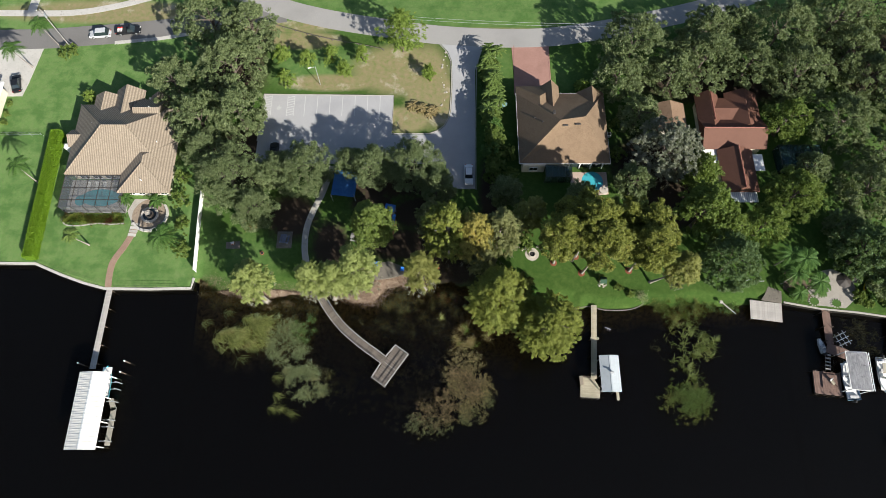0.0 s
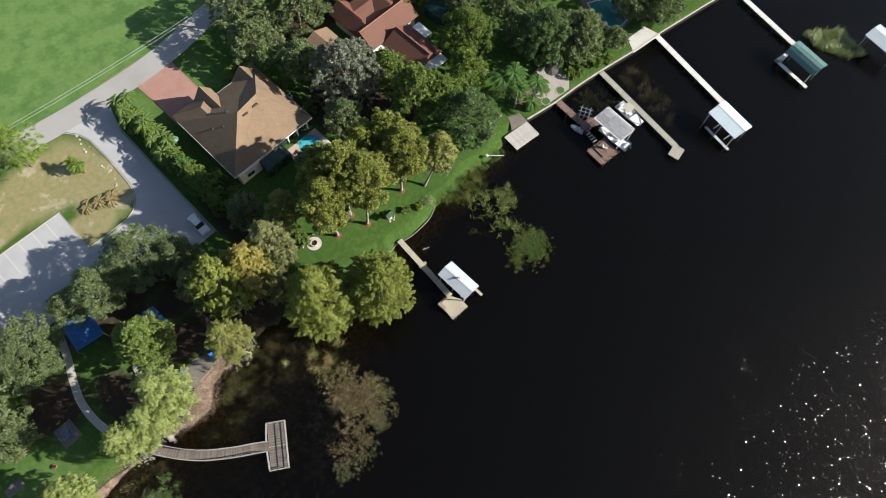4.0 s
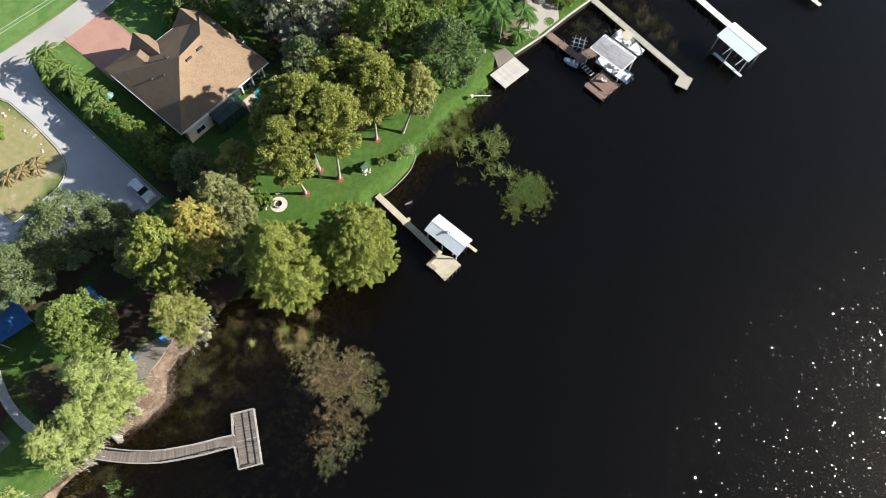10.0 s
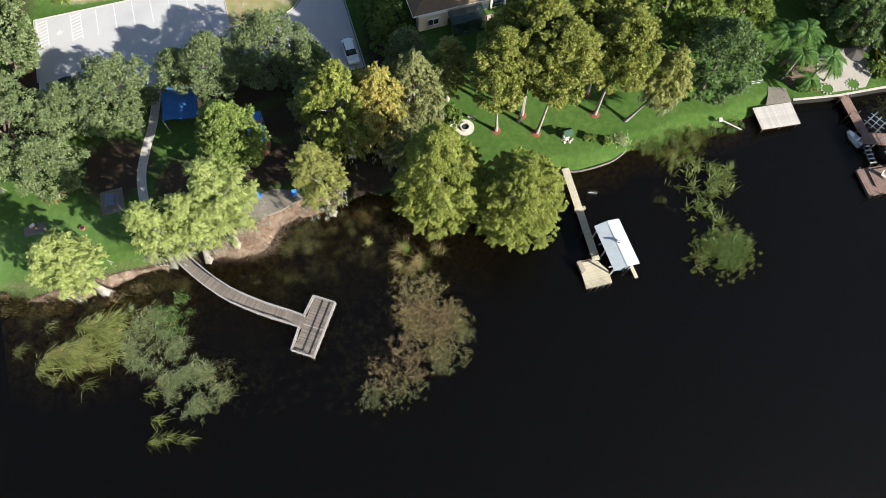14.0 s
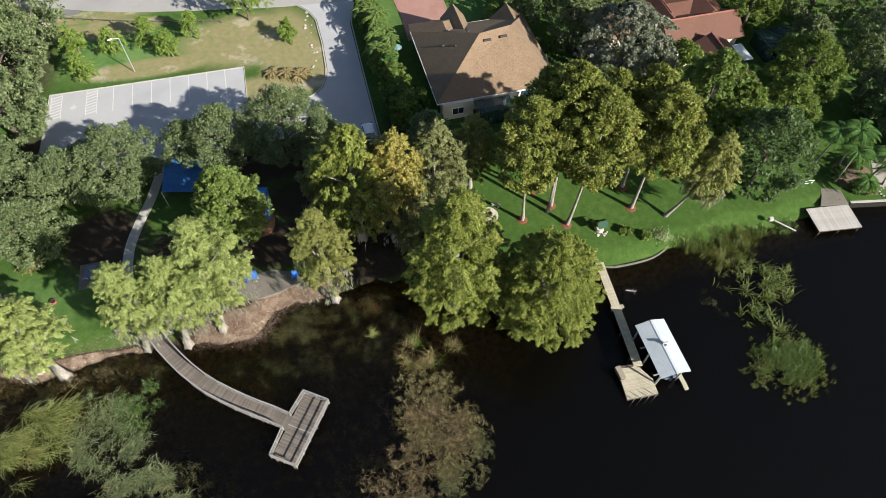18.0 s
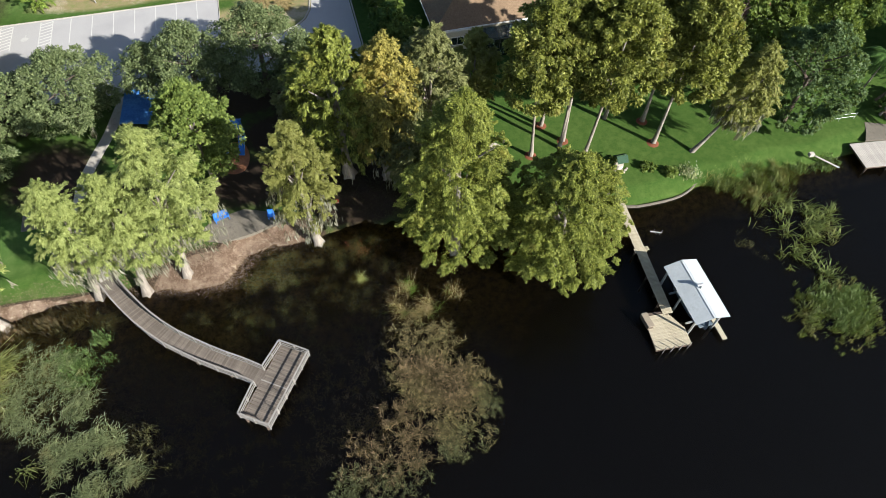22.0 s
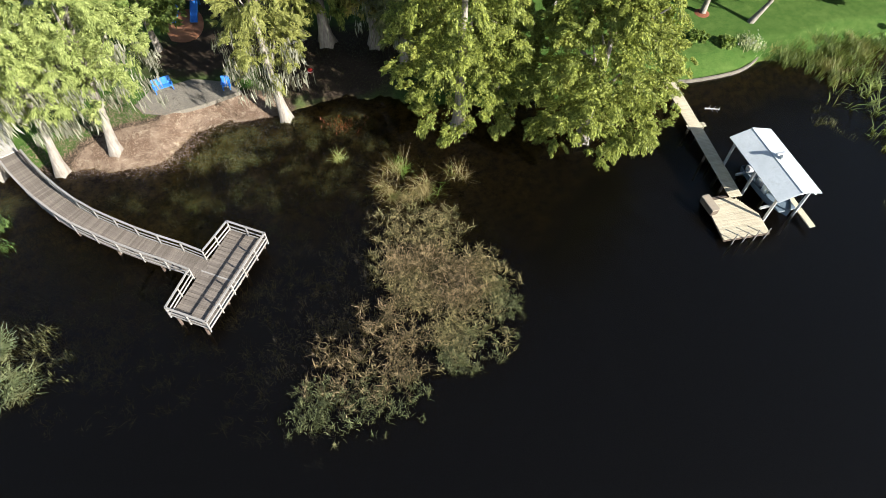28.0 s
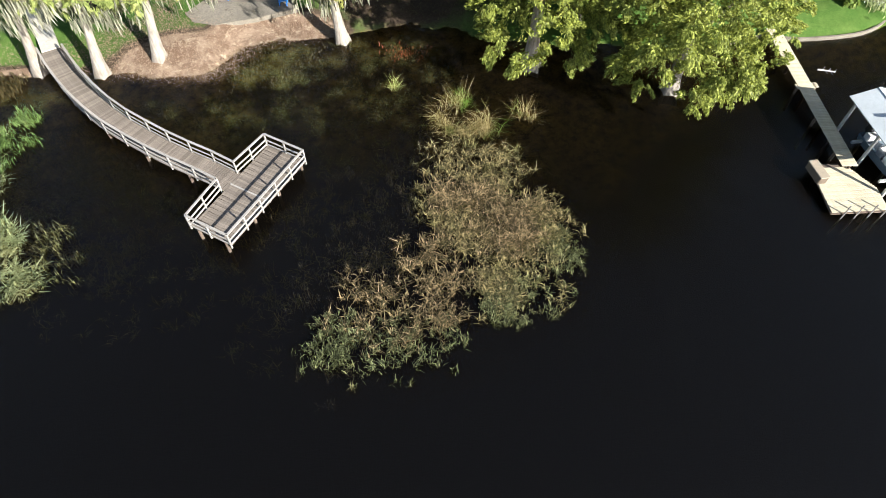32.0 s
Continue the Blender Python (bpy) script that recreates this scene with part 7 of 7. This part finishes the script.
# ---- cars ----
def car(x, y, turn, paint, label, length=4.7, width=1.85, height=1.45, kind="sedan"):
    ob = thing("car", label, "car", (x, y, 1.055), turn)
    sections = {"sedan": [(0, 0.62, 0.90), (0.06, 0.72, 1.0), (0.26, 0.80, 1.0), (0.42, 0.82, 1.0), (0.8, 0.86, 1.0), (0.94, 0.80, 0.98), (1, 0.6, 0.88)]}["sedan"]
    bm = bmesh.new()
    rings = []
    for t, h, w in sections:
        yy, hw = (t - 0.5) * length, width / 2 * w
        rings.append([bm.verts.new(p) for p in ((-hw * 0.94, yy, 0.25), (-hw, yy, 0.55), (-hw * 0.94, yy, h), (hw * 0.94, yy, h), (hw, yy, 0.55), (hw * 0.94, yy, 0.25))])
    for a, b in zip(rings, rings[1:]):
        for k in range(6):
            bm.faces.new((a[k], a[(k + 1) % 6], b[(k + 1) % 6], b[k]))
    bm.faces.new(rings[0][::-1])
    bm.faces.new(rings[-1])
    bmesh.ops.recalc_face_normals(bm, faces=bm.faces)
    part("body", bm, paint, ob)
    back, front = (-0.43, 0.20) if kind == "suv" else ((-0.33, 0.17) if kind == "sedan" else (-0.02, 0.22))
    bm = bmesh.new()
    lo = [bm.verts.new((sx * width * 0.44, yy * length, 0.84)) for sx, yy in ((-1, back), (1, back), (1, front + 0.06), (-1, front + 0.06))]
    hi = [bm.verts.new((sx * width * 0.36, yy * length, height)) for sx, yy in ((-1, back + 0.09), (1, back + 0.09), (1, front - 0.07), (-1, front - 0.07))]
    for k in range(4):
        bm.faces.new((lo[k], lo[(k + 1) % 4], hi[(k + 1) % 4], hi[k]))
    bmesh.ops.recalc_face_normals(bm, faces=bm.faces)
    part("cabin_glass", bm, GLASS, ob)
    mid = (back + front) / 2 * length
    part("roof", boxes(((0, mid + 0.01 * length, height), (width * 0.73, (front - back - 0.15) * length, 0.05)), bevel=0.02), paint, ob)
    for sx in (-1, 1):
        for sy in (-0.31, 0.31):
            w = part("wheel", rod(bmesh.new(), (sx * width * 0.42, sy * length, 0.33), (sx * width * 0.5, sy * length, 0.33), 0.33, 0.33, 14), BLACK, ob)
            part("rim", rod(bmesh.new(), (sx * width * 0.5, sy * length, 0.33), (sx * width * 0.51, sy * length, 0.33), 0.2, 0.2, 10), STEEL, w)
        part("headlight", boxes(((sx * width * 0.36, length * 0.485, 0.66), (0.34, 0.12, 0.14)), bevel=0.03), WHITE, ob)
        part("tail_light", boxes(((sx * width * 0.38, -length * 0.485, 0.72), (0.26, 0.1, 0.16)), bevel=0.03), RED, ob)
        part("mirror", boxes(((sx * width * 0.52, front * length - 0.1, 0.98), (0.16, 0.1, 0.12)), bevel=0.02), paint, ob)
    if kind == "truck":
        part("cargo_bed", boxes(((0, -length * 0.25, 0.92), (width * 0.82, length * 0.44, 0.12))), BLACK, ob)
        for i in range(6):
            part("cargo", boxes(((-0.4 + 0.4 * (i % 3), -length * 0.35 + 0.6 * (i // 3), 1.15), (0.34, 0.5, 0.3), 12 * i), bevel=0.05), (RED, WHITE, OLD_CLOTH)[i % 3], ob)
    return ob


def paint_of(name, c):
    return surface(name, tuple(0.85 * v for v in c), c, 0.5, 3, 0.25, 0.0, bump=0)


SILVER, NAVY, PEARL = paint_of("silver_car_paint", (0.5, 0.52, 0.54)), paint_of("black_car_paint", (0.015, 0.017, 0.02)), paint_of("white_car_paint", (0.72, 0.75, 0.78))
car(5.75, 61.4, 180, PEARL, "white saloon car parked on the park drive")
car(-77.4, 97.2, 96, SILVER, "silver estate car parked beside the lane", kind="suv", height=1.7)
car(-71.2, 98.2, 276, NAVY, "black pickup truck with a loaded red bed", length=5.5, kind="truck", height=1.75)
car(-93.0, 83.7, 15, NAVY, "black car parked on the white driveway")
car(-34.9, 66.6, 2, NAVY, "dark car parked in the shade of the oak")
car(91.5, 102.8, 60, SILVER, "grey car parked under the far oaks")


# ---- poles, fences, park furniture ----
pole = thing("utility_pole", "tall wooden utility pole beside the lane", "pole", (-83.2, 93.4, LAND))
part("shaft", rod(bmesh.new(), (0, 0, -0.5), (0, 0, 12.6), 0.13, 0.09), RAIL_WOOD, pole)
part("crossarm", boxes(((0, 0, 12.0), (1.8, 0.12, 0.12)), bevel=0.01), GREY_WOOD, pole)
for sx in (-0.8, 0, 0.8):
    part("insulator", rod(bmesh.new(), (sx, 0, 12.06), (sx, 0, 12.28), 0.06, 0.04), WHITE, pole)
part("transformer", rod(bmesh.new(), (0.3, -0.2, 10.4), (0.3, -0.2, 11.2), 0.22, 0.22, 12), STEEL, pole)
lamp = thing("street_lamp", "slim grey lamp post with a curved arm in the park", "lamp post", (-26.6, 84.0, LAND))
part("post", rod(bmesh.new(), (0, 0, -0.3), (0, 0, 6.2), 0.08, 0.06), STEEL, lamp)
part("arm", rod(bmesh.new(), (0, 0, 6.1), (-0.9, -0.35, 6.4), 0.045, 0.04), STEEL, lamp)
part("lamp_head", boxes(((-1.15, -0.45, 6.4), (0.7, 0.28, 0.14), 20), bevel=0.05), WHITE, lamp)


def board_fence(label, line, height, material, step=2.4, rails=2, solid=False, thick=0.1):
    ob = thing("fence", label, "fence")
    post = mesh_of("post", boxes(((0, 0, height / 2), (thick * 1.3, thick * 1.3, height + 0.1)), bevel=0.008), material)
    pts = along(line, step)
    for x, y, turn in pts:
        part("post", post, None, ob, at=(x, y, LAND), turn=turn)
    for a, b in zip(pts, pts[1:]):
        ln, turn = math.hypot(b[0] - a[0], b[1] - a[1]), math.degrees(math.atan2(b[1] - a[1], b[0] - a[0]))
        at = ((a[0] + b[0]) / 2, (a[1] + b[1]) / 2, LAND)
        if solid:
            part("panel", boxes(((0, 0, height * 0.5), (ln, 0.05, height * 0.9))), material, ob, at=at, turn=turn)
        for k in range(rails):
            part("rail", boxes(((0, 0, height * (k + 1) / rails), (ln, thick * 0.9, thick)), bevel=0.006), material, ob, at=at, turn=turn)
    return ob


board_fence("white vinyl privacy fence down to the lake", [(-48.5, 57.0), (-48.2, 50), (-47.6, 39.2)], 1.8, WHITE, solid=True)
board_fence("thin black iron fence along the seawall", [(-79.2, 42.2), (-73.7, 39.95), (-65.4, 37.25)], 0.9, BLACK, 2.0, thick=0.028)
board_fence("thin black iron fence along the seawall", [(-62.8, 37.1), (-49.0, 37.25)], 0.9, BLACK, 2.0, thick=0.028)
board_fence("thin grey wire fence beside the hedge", [(-94, 70.8), (-82.2, 70.7)], 1.2, STEEL, 2.4, thick=0.04)
board_fence("weathered log rail along the park verge", [(-39, 100.4), (-35.0, 99.1), (-28.4, 96.9), (-23.2, 95.6), (-18.0, 94.6), (-12.6, 93.2)], 0.45, GREY_WOOD, 3.0, 1)
board_fence("pale grey garden rail behind the lawn", [(56.4, 38.6), (62.6, 38.2)], 1.0, STEEL, 2.0, thick=0.045)

rnd = random.Random(11)


def boulder(x, y, z, r, seed):
    rr = random.Random(seed)
    bm = bmesh.new()
    bmesh.ops.create_icosphere(bm, subdivisions=1, radius=r)
    for v in bm.verts:
        v.co = Vector((v.co.x * rr.uniform(0.8, 1.3), v.co.y * rr.uniform(0.8, 1.2), v.co.z * rr.uniform(0.45, 0.75)))
    ob = new("rock", mesh_of("rock", bm, STONE))
    ob.location, ob.rotation_euler = (x, y, z), (0, 0, rr.random() * 6)
    return tagged(ob, "rough pale shore stone", "rock", "stones by the shore and verge")


for i in range(16):
    boulder(1.6 - 0.05 * i + rnd.uniform(-1.2, 0.2), 92.6 - i * 0.95 + rnd.uniform(-0.8, 0.8), 1.03, rnd.uniform(0.1, 0.3), i)
for i in range(10):
    boulder(-38 + i * 0.35 + rnd.uniform(-0.5, 0.5), 36.2 + rnd.uniform(-0.6, 0.6), 0.35, rnd.uniform(0.15, 0.4), 40 + i)

pit = thing("fire_pit", "round stone fire pit on a pale gravel circle", "fire pit", (18.0, 44.0, LAND))
part("gravel_circle", rod(bmesh.new(), (0, 0, 0), (0, 0, 0.05), 1.35, 1.35, 24), STONE, pit)
for i in range(12):
    a = 6.2832 * i / 12
    part("stone", boxes(((0.62 * math.cos(a), 0.62 * math.sin(a), 0.2), (0.3, 0.2, 0.34), math.degrees(a) + 90), bevel=0.03), STONE, pit)
part("ash", rod(bmesh.new(), (0, 0, 0.05), (0, 0, 0.12), 0.5, 0.5, 16), BLACK, pit)
for x, y, tn in ((16.4, 45.0, 30), (19.4, 45.2, -40)):
    b = thing("stone_bench", "low pale stone bench by the fire pit", "bench", (x, y, LAND), tn)
    part("seat", boxes(((0, 0, 0.42), (1.2, 0.4, 0.1)), bevel=0.03), STONE, b)
    for sx in (-0.4, 0.4):
        part("leg", boxes(((sx, 0, 0.18), (0.2, 0.32, 0.38)), bevel=0.03), STONE, b)
well = thing("wishing_well", "small garden wishing well with a dark green gabled roof", "garden ornament", (31.2, 38.2, LAND))
part("stone_ring", rod(bmesh.new(), (0, 0, 0), (0, 0, 0.55), 0.55, 0.5, 12), STONE, well)
for sx in (-0.42, 0.42):
    part("post", boxes(((sx, 0, 0.95), (0.08, 0.08, 1.0))), NEW_WOOD, well)
GREEN_ROOF = surface("dark_green_roof", (0.012, 0.04, 0.022), (0.025, 0.07, 0.04))
for sy in (-1, 1):
    part("roof_slope", boxes(((0, sy * 0.36, 1.55), (1.3, 0.85, 0.06), 0, -sy * 42)), GREEN_ROOF, well)
part("gable", boxes(((0.55, 0, 1.5), (0.04, 0.5, 0.3))), NEW_WOOD, well)
for i in range(9):
    boulder(31.2 + rnd.uniform(-0.9, 0.9), 38.0 + rnd.uniform(-0.9, 0.3), 1.05, rnd.uniform(0.1, 0.2), 70 + i)
for i, (x, y) in enumerate(((22.1, 42.2), (26.5, 43.5), (24.9, 46.5), (27.4, 40.1), (36.7, 40.6), (37.0, 44.2))):
    m = new("mulch_ring", mesh_of("mulch_ring", rod(bmesh.new(), (0, 0, 0), (0, 0, 0.12), 0.72, 0.42, 20), MULCH))
    m.location = (x, y, LAND - 0.01)
    tagged(m, "ring of red bark mulch round a trunk", "mulch", "mulch rings on the lawn")
reed_bed("flowers", "white garden flowers at the lawn edge", [(37.8, 36.0), (39.4, 36.0), (39.4, 34.2), (38.2, 34.4)], 260, 0.55, REED_GREEN, 50, base=0.95, holes=1.0)
reed_bed("flowers", "white blossoms at the lawn edge", [(37.9, 35.9), (39.3, 35.9), (39.3, 34.4), (38.3, 34.5)], 60, 0.12, foliage("white_petals", (0.6, 0.6, 0.55), (0.8, 0.8, 0.76)), 51, base=1.5, holes=1.0, width=0.08)
drain = thing("drain_box", "white utility box with a fallen pale pipe", "utility box", (53.7, 34.2, LAND), -10)
part("box", boxes(((0, 0, 0.22), (0.6, 0.5, 0.44)), bevel=0.04), BLEACHED, drain)
part("pipe", rod(bmesh.new(), (0.4, -0.2, 0.15), (3.1, -1.6, -0.55), 0.08), BLEACHED, drain)
log = thing("driftwood", "pale broken branch lying in the water", "driftwood", (31.8, 29.2, 0.05), -30)
part("limb", rod(bmesh.new(), (-0.6, 0, 0), (0.6, 0.1, 0.1), 0.07, 0.03), BLEACHED, log)
for i in range(5):
    part("twig", rod(bmesh.new(), (-0.3 + 0.2 * i, 0, 0.05), (-0.3 + 0.2 * i + 0.15, 0.4 * (-1) ** i, 0.12), 0.03, 0.01, 5), BLEACHED, log)


def picnic_table(x, y, turn, material, label):
    ob = thing("picnic_table", label, "table", (x, y, LAND), turn)
    for i in range(5):
        part("table_board", boxes(((0, -0.32 + 0.16 * i, 0.74), (1.85, 0.14, 0.05)), bevel=0.01), material, ob)
    for s in (-1, 1):
        for k in range(2):
            part("bench_board", boxes(((0, s * (0.66 + 0.15 * k), 0.44), (1.85, 0.13, 0.05)), bevel=0.01), material, ob)
        part("leg", boxes(((s * 0.65, 0.35, 0.36), (0.08, 0.09, 0.85), 0, 28), ((s * 0.65, -0.35, 0.36), (0.08, 0.09, 0.85), 0, -28), ((s * 0.65, 0, 0.42), (0.07, 1.5, 0.09))), material, ob)
    return ob


picnic_table(-1.2, 45.6, 12, RAIL_WOOD, "pale grey picnic table in the cypress shade")
picnic_table(-17.0, 47.4, -8, RAIL_WOOD, "pale grey picnic table beneath the cypresses")
picnic_table(-31.0, 47.0, 80, surface("slate_blue_table", (0.10, 0.12, 0.17), (0.2, 0.23, 0.3)), "slate blue picnic table on a small slab")
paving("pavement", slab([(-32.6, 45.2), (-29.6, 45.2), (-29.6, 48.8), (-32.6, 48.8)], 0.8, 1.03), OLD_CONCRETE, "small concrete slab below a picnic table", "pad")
grill = thing("grill", "rusty park grill on the lawn slab", "grill", (-41.0, 45.9, 1.07), 20)
part("firebox", boxes(((0, 0, 0.85), (0.7, 0.5, 0.3)), bevel=0.03), surface("rusty_iron", (0.16, 0.05, 0.025), (0.3, 0.11, 0.06)), grill)
part("post", rod(bmesh.new(), (0, 0, 0), (0, 0, 0.75), 0.06), STEEL, grill)
part("grate", boxes(((0, 0, 1.02), (0.66, 0.46, 0.03))), STEEL, grill)


def blue_bench(x, y, turn, label, width=1.15):
    ob = thing("garden_chair", label, "chair", (x, y, 1.06), turn)
    part("seat", boxes(((0, 0, 0.42), (width, 0.5, 0.06)), bevel=0.02), BLUE, ob)
    part("backrest", boxes(((0, 0.3, 0.75), (width, 0.07, 0.6), 0, -14), bevel=0.02), BLUE, ob)
    for s in (-1, 1):
        part("armrest", boxes(((s * width / 2, 0, 0.62), (0.1, 0.55, 0.05)), bevel=0.01), BLUE, ob)
        for sy in (-0.22, 0.22):
            part("leg", boxes(((s * (width / 2 - 0.05), sy, 0.2), (0.07, 0.07, 0.42))), BLUE, ob)
    return ob


blue_bench(-12.5, 41.6, 15, "bright blue double seat on the concrete pad", 1.5)
blue_bench(-7.5, 40.6, -5, "small blue garden chair at the pad's edge", 0.65)

sail = thing("shade_canopy", "blue fabric canopy over the playground path", "canopy")
bm = bmesh.new()
n = 8
grid = [[bm.verts.new((-22.0 + 4.6 * i / n + 0.5 * j / n, 55.6 + 5.6 * j / n, 3.3 + 0.5 * math.cos(3.1 * i / n) - 0.35 * math.sin(3.14 * i / n) * math.sin(3.14 * j / n))) for i in range(n + 1)] for j in range(n + 1)]
for j in range(n):
    for i in range(n):
        bm.faces.new((grid[j][i], grid[j][i + 1], grid[j + 1][i + 1], grid[j + 1][i]))
bmesh.ops.solidify(bm, geom=bm.faces[:], thickness=0.03)
part("cloth", bm, BLUE_CLOTH, sail)
for x, y in ((-22.0, 55.6), (-17.4, 55.6), (-21.5, 61.2), (-16.9, 61.2)):
    part("post", rod(bmesh.new(), (x, y, 0.9), (x, y, 3.9), 0.06), STEEL, sail)
play = thing("play_structure", "playground tower with two blue slides", "play structure", (-10.2, 52.2, LAND), -12)
part("platform", boxes(((0, 0.6, 1.3), (1.8, 1.4, 0.1))), surface("tan_play_deck", (0.3, 0.2, 0.12), (0.4, 0.28, 0.18)), play)
for sx in (-0.85, 0.85):
    for sy in (0.0, 1.2):
        part("post", boxes(((sx, sy, 1.3), (0.12, 0.12, 2.8))), BLUE, play)
for sx in (-0.9, 0.9):
    part("slide", boxes(((sx, -0.9, 0.75), (0.6, 2.2, 0.06), 0, 30), ((sx - 0.3, -0.9, 0.85), (0.06, 2.2, 0.22), 0, 30), ((sx + 0.3, -0.9, 0.85), (0.06, 2.2, 0.22), 0, 30)), BLUE, play, "blue moulded slide")
part("roof", boxes(((0, 0.3, 2.9), (2.0, 0.9, 0.06), 0, 28), ((0, 1.0, 2.9), (2.0, 0.9, 0.06), 0, -28)), BLUE, play)

ball = thing("ball", "red plastic ball in the shade under the cypresses", "ball", (-0.5, 41.0, LAND + 0.2))
bm = bmesh.new()
bmesh.ops.create_uvsphere(bm, u_segments=14, v_segments=10, radius=0.24)
part("shell", bm, RED, ball)
part("band", rod(bmesh.new(), (0, 0, -0.03), (0, 0, 0.03), 0.245, 0.245, 16), WHITE, ball)
bucket = thing("grill_stand", "small red bucket grill on the park lawn", "grill", (-35.2, 44.1, LAND))
part("bucket", rod(bmesh.new(), (0, 0, 0), (0, 0, 0.35), 0.26, 0.34, 14), surface("faded_red_metal", (0.3, 0.06, 0.05), (0.42, 0.12, 0.1)), bucket)
part("coals", rod(bmesh.new(), (0, 0, 0.33), (0, 0, 0.37), 0.28, 0.28, 12), BLACK, bucket)
reed_bed("shore_plants", "red autumn shore plants in the shade", [(0.2, 35.4), (1.2, 35.9), (3.0, 35.2), (2.4, 34.4), (0.8, 34.6)], 160, 0.35, foliage("red_leaves", (0.10, 0.02, 0.012), (0.28, 0.07, 0.035)), 52, base=-0.05, holes=0.3)

# east patio
kayak = thing("kayak", "yellow kayak leaning by the shell patio", "kayak", (82.1, 37.1, LAND + 0.25), -25)
bm = bmesh.new()
bmesh.ops.create_uvsphere(bm, u_segments=12, v_segments=8, radius=1.0, matrix=Matrix.Diagonal((0.36, 1.7, 0.22, 1)))
part("hull", bm, YELLOW, kayak)
part("cockpit", boxes(((0, -0.1, 0.16), (0.4, 0.9, 0.14)), bevel=0.05), BLACK, kayak)
for x, y, r0 in ((77.0, 37.9, 1.5), (79.2, 38.6, 1.2)):
    u = thing("patio_umbrella", "dark closed-weave patio umbrella on the shell patio", "umbrella", (x, y, LAND))
    bm = bmesh.new()
    bmesh.ops.create_cone(bm, segments=8, cap_ends=False, radius1=r0, radius2=0.03, depth=0.6, matrix=Matrix.Translation((0, 0, 2.35)))
    part("canopy", bm, BRONZE_FRAME, u)
    part("pole", rod(bmesh.new(), (0, 0, 0), (0, 0, 2.65), 0.03), STEEL, u)
for x, y in ((71.7, 34.4), (75.9, 34.0)):
    bed = thing("planting_bed", "small grass bed edged with pale stones", "planting bed", (x, y, LAND))
    part("grass", rod(bmesh.new(), (0, 0, 0), (0, 0, 0.08), 0.95, 0.9, 20), PALM, bed)
    for i in range(12):
        a = 6.2832 * i / 12
        part("edging_stone", boxes(((1.0 * math.cos(a), 0.85 * math.sin(a), 0.07), (0.3, 0.2, 0.16), math.degrees(a)), bevel=0.03), STONE, bed)
shade = thing("garden_umbrella", "teal garden umbrella beside the shingle-roofed house", "umbrella", (13.4, 77.8, LAND))
bm = bmesh.new()
bmesh.ops.create_cone(bm, segments=8, cap_ends=False, radius1=0.8, radius2=0.03, depth=0.6, matrix=Matrix.Translation((0, 0, 2.2)))
part("canopy", bm, GREEN_CLOTH, shade)
part("pole", rod(bmesh.new(), (0, 0, 0), (0, 0, 2.5), 0.03), STEEL, shade)
hut = thing("air_conditioner", "grey air conditioning unit beside the house wall", "air conditioner", (35.6, 71.0, LAND))
part("case", boxes(((0, 0, 0.45), (0.9, 0.9, 0.9)), bevel=0.05), STEEL, hut)
part("fan_grille", rod(bmesh.new(), (0, 0, 0.9), (0, 0, 0.93), 0.36, 0.36, 16), BLACK, hut)
wires = thing("power_line", "two thin overhead cables along the street", "cable")
for k in range(2):
    line = [(-9.0 + 6.6 * i, 95.6 - 0.25 * i - 0.7 * k, 8.6 + 0.011 * (6.6 * (i - 4)) ** 2 * 0.1) for i in range(9)]
    bm = bmesh.new()
    for a, b in zip(line, line[1:]):
        rod(bm, a, b, 0.022, 0.022, 5)
    part("cable", bm, STEEL, wires)
